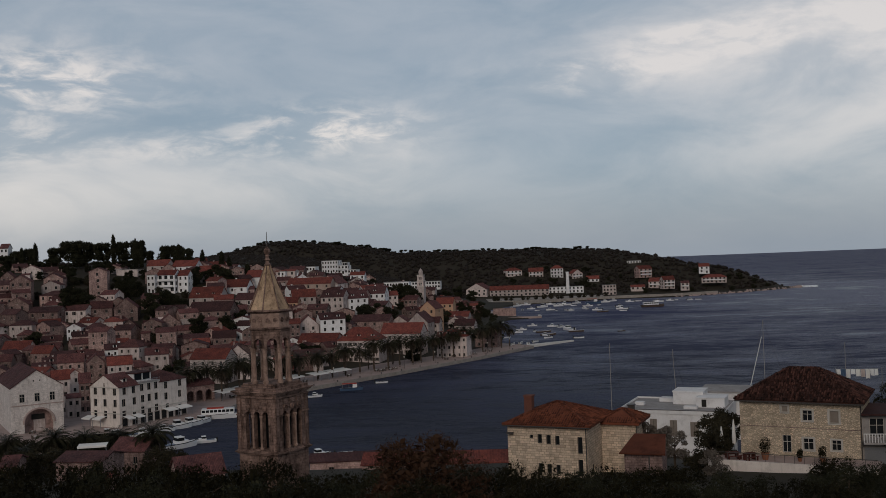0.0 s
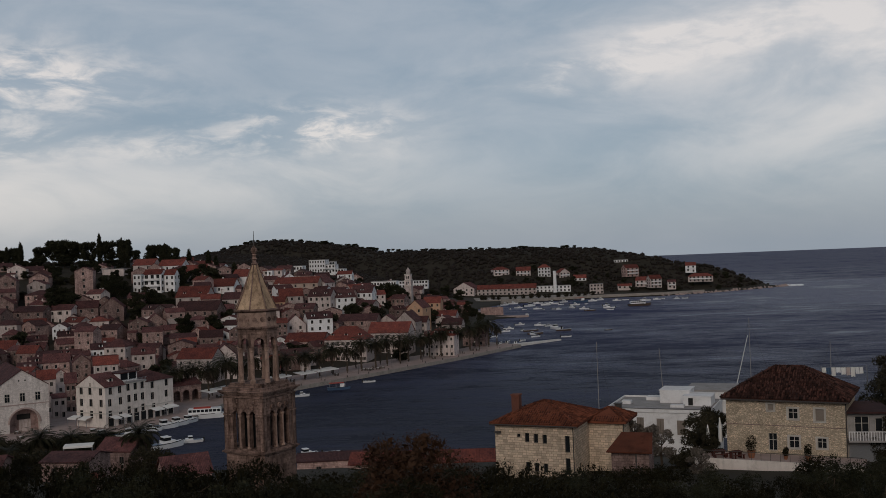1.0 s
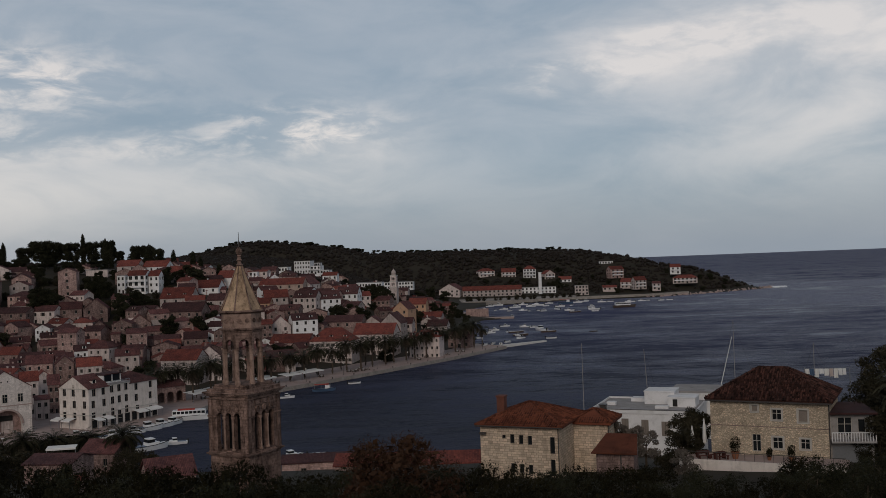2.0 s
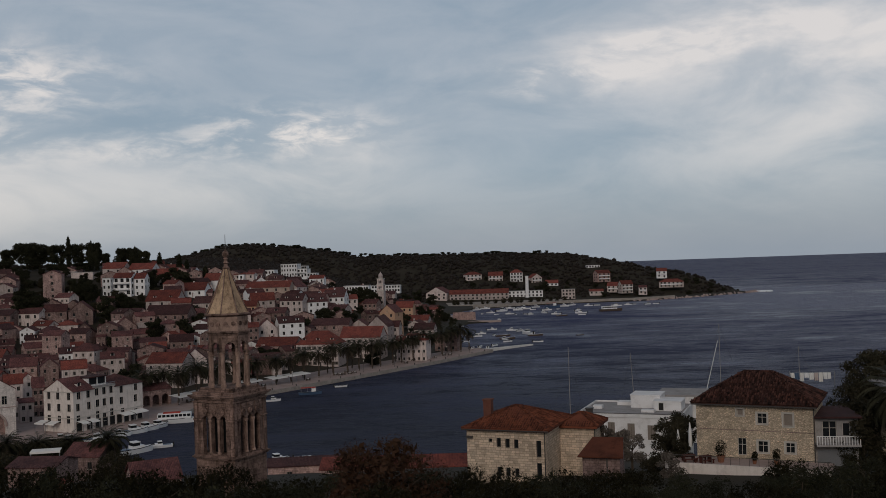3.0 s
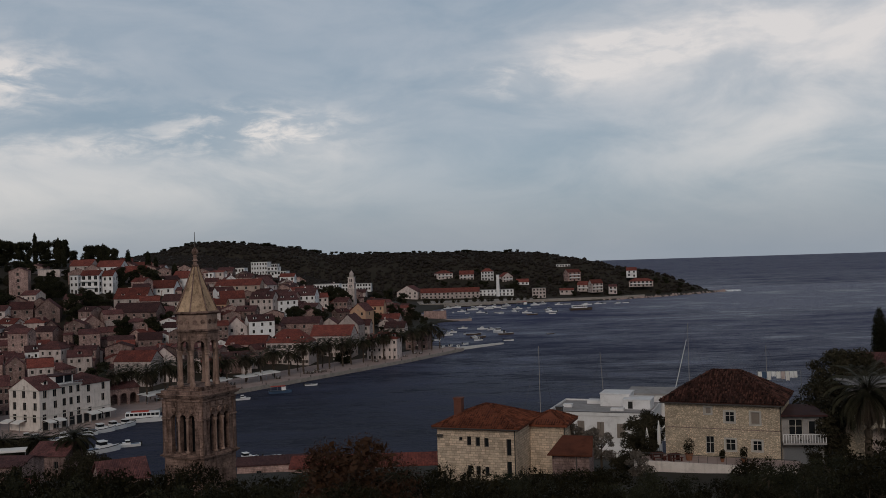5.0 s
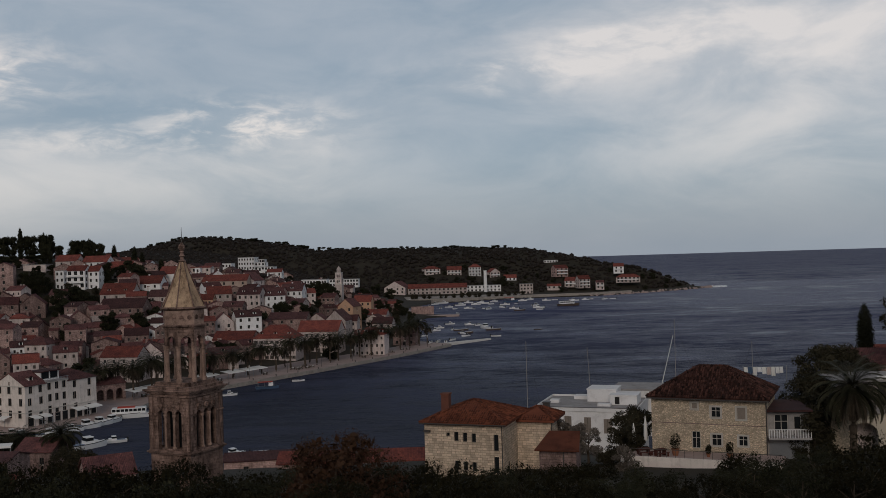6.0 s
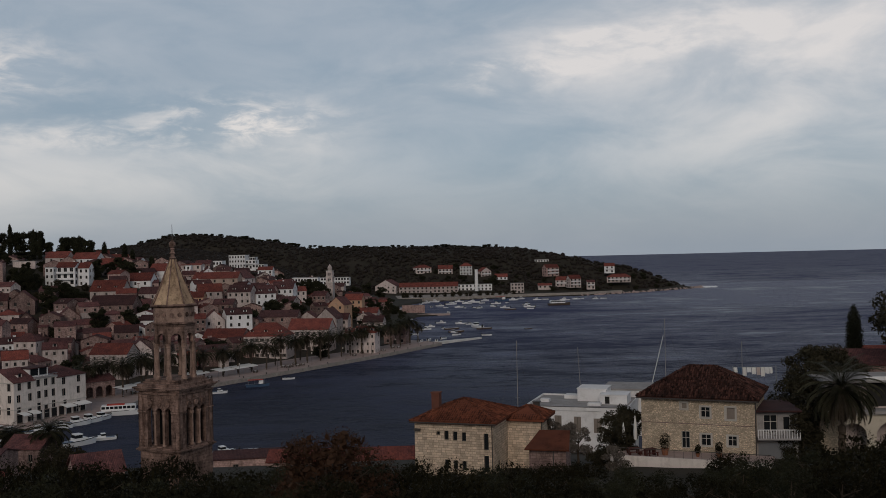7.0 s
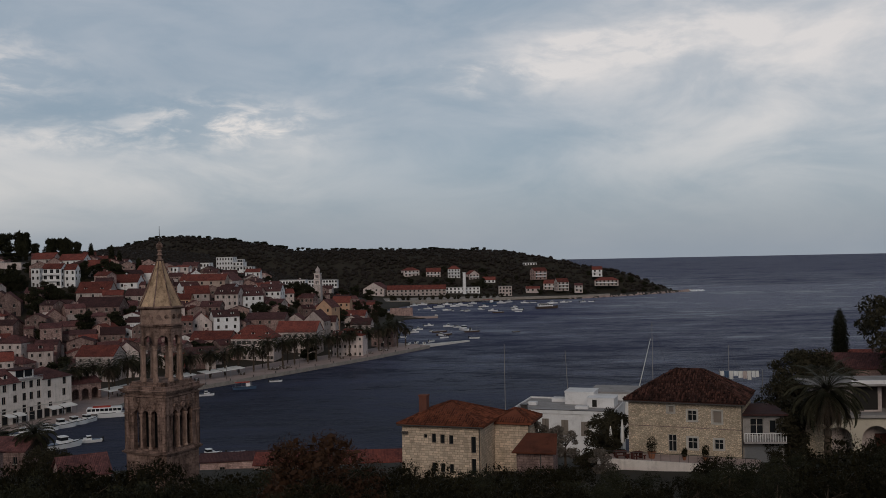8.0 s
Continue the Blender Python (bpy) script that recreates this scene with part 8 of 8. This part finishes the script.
tree("garden", -67.9, 170, 8.0, 1.18, 131, "bushy dark green tree near the harbour square", "trees near the square")
tree("garden", -67.5, 160, 9.5, 1.17, 142, "bushy dark green tree near the harbour square", "trees near the square")
tree("garden", -73.4, 165, 9.5, 1.11, 2, "bushy dark green tree near the harbour square", "trees near the square")
tree("garden", -58.4, 180, 7.8, 0.96, 196, "bushy dark green tree near the harbour square", "trees near the square")
tree("garden", -48.9, 165, 9.1, 1.06, 56, "bushy dark green tree near the harbour square", "trees near the square")
tree("garden", -45.1, 160, 9.5, 1.10, 44, "bushy dark green tree near the harbour square", "trees near the square")
awning(pose(-60.5, 160, 14.2, 0, 0, 8), 4.6, 1.6, 2.2, CANVAS, "white slatted pergola awning on a terrace", 0.2)

# ---- gardens and houses on the near slope ----
# red-roofed shed between the houses
shed = thing("garden_shed", pose(19.9, 101, 20.5, 0, 0, -20), "small dark stone shed with a red tiled roof", "shed")
part("wall", set_uv(boxes((-1.9, -1.6, -1, 1.9, 1.6, 4.0))), STONE_DARK, shed)
bm = bmesh.new()
slab(bm, [(-2.3, -2.2, 4.0), (2.3, -2.2, 4.0), (1.9, 1.6, 5.3), (-1.3, 1.6, 5.3)], 0.14)
part("roof", set_uv(bm), H_TILE, shed)
part("post", boxes((0.6, -2.1, 0, 0.72, -2.0, 3.85)), PIPE, shed)

# terrace before the rubble house, with its wall and rail
ter = thing("terrace", pose(28.0, 107.5, 0, 0, 0, -27), "pale paved terrace with a low pale wall and dark railing", "terrace")
part("deck", boxes((0, 0, 15, 17.0, 6.0, 21.4)), PAVE, ter)
part("parapet", boxes((0, -0.2, 15, 17.0, 0, 21.9)), HOTEL, ter)
part("handrail", boxes((0, -0.14, 22.7, 17.0, -0.09, 22.76)), PIPE, ter)
for i in range(18):
    part("baluster", boxes((0.1 + i * 0.98, -0.13, 21.9, 0.14 + i * 0.98, -0.09, 22.7)), PIPE, ter)


def parasol(x, y, z, h):
    th = thing("parasol", pose(x, y, z), "closed white parasol on the terrace", "parasol", "parasols on the terrace")
    part("pole", tube(bmesh.new(), ((0, 0, 0), (0, 0, h)), (0.03, 0.03), 6), METAL, th)
    part("folded_cloth", lathe(bmesh.new(), ((0.2, h * 0.22), (0.24, h * 0.4), (0.17, h * 0.75), (0.05, h), (0.02, h + 0.06)), 9), CANVAS, th)
    part("base", lathe(bmesh.new(), ((0.3, 0), (0.3, 0.08), (0.06, 0.12)), 10), PIPE, th)


parasol(30.9, 112.5, 21.4, 3.0)
parasol(32.6, 113.5, 21.4, 3.6)


def pot_plant(x, y, z, s, leaf, seed):
    th = thing("potted_plant", pose(x, y, z), "leafy plant in a terracotta pot", "potted plant", "potted plants on the terrace")
    part("pot", lathe(bmesh.new(), ((0.2 * s, 0), (0.3 * s, 0.45 * s), (0.33 * s, 0.5 * s), (0.26 * s, 0.48 * s)), 10), POT, th)
    part("leaves", leaf_cloud("leaves", seed, [(0, 0, 0.75 * s, 0.35 * s, 1), (0.1, 0.1, 1.2 * s, 0.38 * s, 1.2), (-0.15 * s, 0, 1.0 * s, 0.3 * s, 1)], 700, 0.06, leaf), None, th)


for i, (u, s) in enumerate(((5.4, 1.5), (9.0, 0.8), (11.3, 1.1))):
    q = pose(28.0, 107.5, 21.4, 0, 0, -27) @ pose(u, 3.6, 0)
    pot_plant(q.translation.x, q.translation.y, 21.4, s, LEAF, 60 + i)
for i in range(2):
    q = pose(28.0, 107.5, 21.4, 0, 0, -27) @ pose(2.0 + 1.8 * i, 3.0, 0)
    th = thing("garden_table", pose(q.translation.x, q.translation.y, 21.4, 0, 0, 20 * i), "dark wooden garden table with two benches", "garden table", "garden tables on the terrace")
    part("tabletop", boxes((-0.7, -0.4, 0.7, 0.7, 0.4, 0.76)), SOFA, th)
    for px in (-0.6, 0.5):
        part("leg", boxes((px, -0.3, 0, px + 0.1, 0.3, 0.7)), SOFA, th)
    for py in (-0.85, 0.6):
        part("bench", boxes((-0.7, py, 0.38, 0.7, py + 0.28, 0.44), (-0.6, py + 0.05, 0, -0.5, py + 0.22, 0.38), (0.5, py + 0.05, 0, 0.6, py + 0.22, 0.38)), SOFA, th)

# annexe beside the rubble house, with balcony
ann = custom_house("annexe", pose(44.6, 107.2, 17.5, 0, 0, -12), "grey plastered annexe with a balcony and a garage door", 4.6, 7.0, 8.6, 1.0, "flat", CONCRETE, CONCRETE,
    front=[(0.9, 6.2, 2.4, 8.2, "cross"), (3.0, 6.5, 3.8, 8.0, "plain")])
part("roof", boxes((-2.6, -4.3, 8.6, 2.6, 3.6, 8.8)), TILE_BROWN, ann)
part("balcony", boxes((-2.3, -4.9, 5.6, 2.3, -3.5, 5.8)), CONCRETE, ann)
part("balcony_rail", boxes((-2.3, -4.9, 6.7, 2.3, -4.84, 6.78), *[(-2.3 + 0.28 * i, -4.88, 5.8, -2.22 + 0.28 * i, -4.84, 6.7) for i in range(17)]), WHITE, ann)
part("garage_door", boxes((-2.0, -3.56, 2.0, 1.8, -3.5, 5.0)), METAL, ann)

# washing on a line behind the dark roof
wash = thing("washing_line", pose(50.3, 128, 26.1, 0, 0, -12), "washing line hung with white and coloured laundry", "washing line")
for xx in (0, 5.6):
    part("post", boxes((xx - 0.04, -0.04, -3, xx + 0.04, 0.04, 2.5)), METAL, wash)
part("line", tube(bmesh.new(), ((0, 0, 2.4), (2.8, 0, 2.3), (5.6, 0, 2.4)), (0.015, 0.015, 0.015), 4), METAL, wash)
r0 = random.Random(4)
cloths = (CANVAS, BOAT_BLUE, CANVAS, BOAT_WHITE, CANVAS, PLASTER, CANVAS, BOAT_WHITE, BOAT_WHITE)
xx = 0.1
for c in cloths:
    w_, h_ = r0.uniform(0.4, 0.75), r0.uniform(0.6, 1.5)
    bm = bmesh.new()
    cols = 7
    top_ = [bm.verts.new((xx + w_ * i / cols, 0.03 * math.sin(i * 2), 2.32)) for i in range(cols + 1)]
    low_ = [bm.verts.new((xx + w_ * i / cols + 0.03, 0.1 * math.sin(i * 1.7 + xx), 2.32 - h_ * r0.uniform(0.93, 1.0))) for i in range(cols + 1)]
    for i in range(cols):
        bm.faces.new((top_[i], low_[i], low_[i + 1], top_[i + 1]))
    ob = part("garment", bm, c, wash)
    ob.modifiers.new("thickness", "SOLIDIFY").thickness = 0.015
    xx += w_ + 0.05

# arcaded house in the garden
arc = thing("arcaded_house", pose(56.6, 114.0, 18.6, 0, 0, -10), "cream house with a ground-floor arcade and a white roof terrace", "house")
bm = bmesh.new()
arch_wall(bm, pose(0, 0, 0), 16, 0, 5.6, [(2.8, 1.6, 0.02, 2.9), (7.2, 1.7, 0.02, 2.9), (11.4, 1.7, 0.02, 2.9)], 0.45)
part("arcade", bm, mat("cream_render", (0.60, 0.54, 0.44), (0.48, 0.42, 0.34), dirt=0.2, bump=0.15), arc)
part("arcade_back", boxes((0, 2.6, 0, 16, 2.9, 5.6)), PLASTER, arc)
part("red_door", boxes((7.9, 2.5, 0, 9.6, 2.6, 3.2)), SOFA, arc, "dark red door")
part("gallery_floor", boxes((-0.2, -0.5, 5.6, 16.2, 8, 5.95)), CONCRETE, arc)
part("upper_wall", boxes((0.3, 2.2, 5.95, 8.5, 8, 9.3), (8.5, 2.2, 5.95, 8.7, 2.6, 9.3), (9.9, 1.2, 5.95, 16, 8, 9.3)), PLASTER, arc)
part("blind", boxes((10.2, 1.1, 6.4, 12.4, 1.2, 8.9)), WHITE, arc, "white roller blind")
# near-black sheet on the wall, paints the shade of an opening
part("dark_opening", boxes((5.2, 2.1, 6.2, 8.2, 2.2, 9.0)), DARK, arc)
part("roof", boxes((-0.3, 0.4, 9.3, 16.3, 8.4, 9.55)), CONCRETE, arc)
part("parapet", boxes((4.6, 0.4, 9.55, 9.4, 0.65, 10.0), (9.4, 0.4, 9.55, 9.7, 0.7, 10.8)), WHITE, arc)
part("parapet_post", boxes((14.0, 0.4, 9.55, 14.3, 0.7, 10.6)), WHITE, arc)
house(72.5, 132, 20, 10, 8, 7.6, -20, "gx", 1.8, STONE, TILE, 2, 2, 2, label="stone house with a terracotta roof above the garden", group="houses by the near shore", chimney=1)
house(86, 150, 18, 9, 8, 8, -14, "gx", 1.8, PLASTER, TILE_RED, 2, 2, 2, label="plastered house with a red roof by the shore", group="houses by the near shore")

garden_wall = thing("garden_wall", pose(53.5, 107.6, 20.5, 0, 0, -12), "low rubble stone wall beside the garden palm", "wall")
part("stonework", set_uv(boxes((-1.7, -0.2, 0, 1.7, 0.2, 5.1))), H_RUBBLE, garden_wall)
part("coping", boxes((-1.75, -0.25, 5.1, 1.75, 0.25, 5.2)), FRAME, garden_wall)

# garden trees
palm("near", 53.1, 104, 21.2, 1.2, 10, "large date palm with hanging dead fronds in a garden")
tree("cypress_near", 73.7, 140, 24.0, 1.18, 0)
tree("cypress_near", 77.0, 146, 24.5, 0.75, 60, "small dark cypress beside a taller one")
tree("oak", 60.0, 124, 23.3, 0.92, 30, "large dark green tree in the garden", "garden trees")
tree("oak", 55.8, 120, 20.8, 0.82, 130, "large dark green tree in the garden", "garden trees")
tree("oak", 64.5, 127, 22.0, 0.9, 230, "large dark green tree in the garden", "garden trees")
tree("oak", 76.5, 128, 25.5, 1.4, 80, "tall dark tree at the garden's edge", "garden trees", 1.05)
for x, y, zt, s in ((23.2, 104, 23.6, 0.7), (27.6, 110, 24.6, 0.8), (30.4, 113, 26.3, 0.8), (31.8, 117, 27.3, 0.9), (26.0, 104, 22.8, 0.7), (28.6, 106, 23.0, 0.8), (33.8, 122, 27.0, 0.9), (50.0, 107, 27.0, 1.0), (52.5, 112, 27.5, 1.1), (48.2, 108, 25.0, 0.8), (49.5, 103, 23.2, 0.75), (57.0, 104, 21.4, 0.7), (62.0, 108, 22.2, 0.8), (66.0, 108, 22.2, 0.8), (66, 130, 28.0, 1.1)):
    tree("garden", x, y, zt - (2.6 if x < 34 else 0.9) - 5.0 * s, s, (x * 77) % 360, "bushy green garden tree", "garden trees")
for x, y, z, s in ((22.6, 113, 21.4, 1.1), (24.0, 112, 21.0, 1.1), (25.4, 112, 20.6, 1.0), (27.5, 103.5, 20.4, 0.9)):
    tree("blossom", x, y, z, s, x * 50)
for x, y, z, k in ((18.2, 96.5, 19.0, 1.1), (20.6, 96.0, 18.7, 1.1), (22.6, 97.0, 18.6, 1.0)):
    tree("bush_b", x, y, z, k, x * 31, group="shrubs of the slope")
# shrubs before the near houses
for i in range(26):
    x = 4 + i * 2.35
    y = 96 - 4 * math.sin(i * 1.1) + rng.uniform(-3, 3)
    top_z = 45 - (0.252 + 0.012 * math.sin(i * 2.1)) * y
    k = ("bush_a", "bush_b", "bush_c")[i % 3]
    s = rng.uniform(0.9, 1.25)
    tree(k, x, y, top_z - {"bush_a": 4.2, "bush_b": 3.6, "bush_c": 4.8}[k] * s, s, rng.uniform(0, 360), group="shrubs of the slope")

# low trees along the far shore, before the hotels
for i in range(17):
    x = 44 + i * 6.6 + rng.uniform(-2.5, 2.5)
    y = 905 + rng.uniform(0, 8)
    tree("garden", x, y, 1.6, rng.uniform(0.6, 1.0), rng.uniform(0, 360), "dark low tree on the far quay", "trees on the far quay")
# dark trees among the villas of the headland
grove = random.Random(23)
for i in range(84):
    x = grove.uniform(60, 352)
    y = grove.uniform(905 if x > 165 else 995, 1050) + max(x - 250, 0) * 0.25
    if ground_z(x, y) > 1.3 and all(abs(x - a) > 6 or y > b + 6 or y < b - 11 for a, b in TAKEN):
        tree("town_tree", x, y, ground_z(x, y) - 1.0, grove.uniform(0.4, 0.8), grove.uniform(0, 360), "dark tree among the villas of the headland", "trees among the villas")
# trees between the houses behind the promenade's end
for i in range(11):
    x, y = rng.uniform(12, 40), rng.uniform(560, 720)
    if ground_z(x, y) > 0.9 and all((x - a) ** 2 + (y - b) ** 2 > 60 for a, b in TAKEN):
        tree("garden", x, y, ground_z(x, y) - 0.6, rng.uniform(0.8, 1.3), rng.uniform(0, 360), "dark green tree among the shore houses", "trees among the houses")


def clear_of(x, y):
    """Where the woods leave houses and what lies before them open."""
    ok = np.ones(len(x), bool)
    for a, b in TAKEN:
        ok &= (np.abs(x - a) > 8) | (y > b + 7) | (y < b - 19)
    return ok & ((y > 990) | (x < 25) | (x > 140))


woods("far_woods", "dark pine and scrub woods covering the far hill", 41, 30000, 270000, lambda x, y, z: (z > 2.0) & ((y > 905 - 0.1 * x + 30 * np.sin(x * 0.05)) | (x < 10 - (y - 640) * 0.12) & (y > 628)) & (y < 1190) & clear_of(x, y), 0.42, LEAF_WOOD)
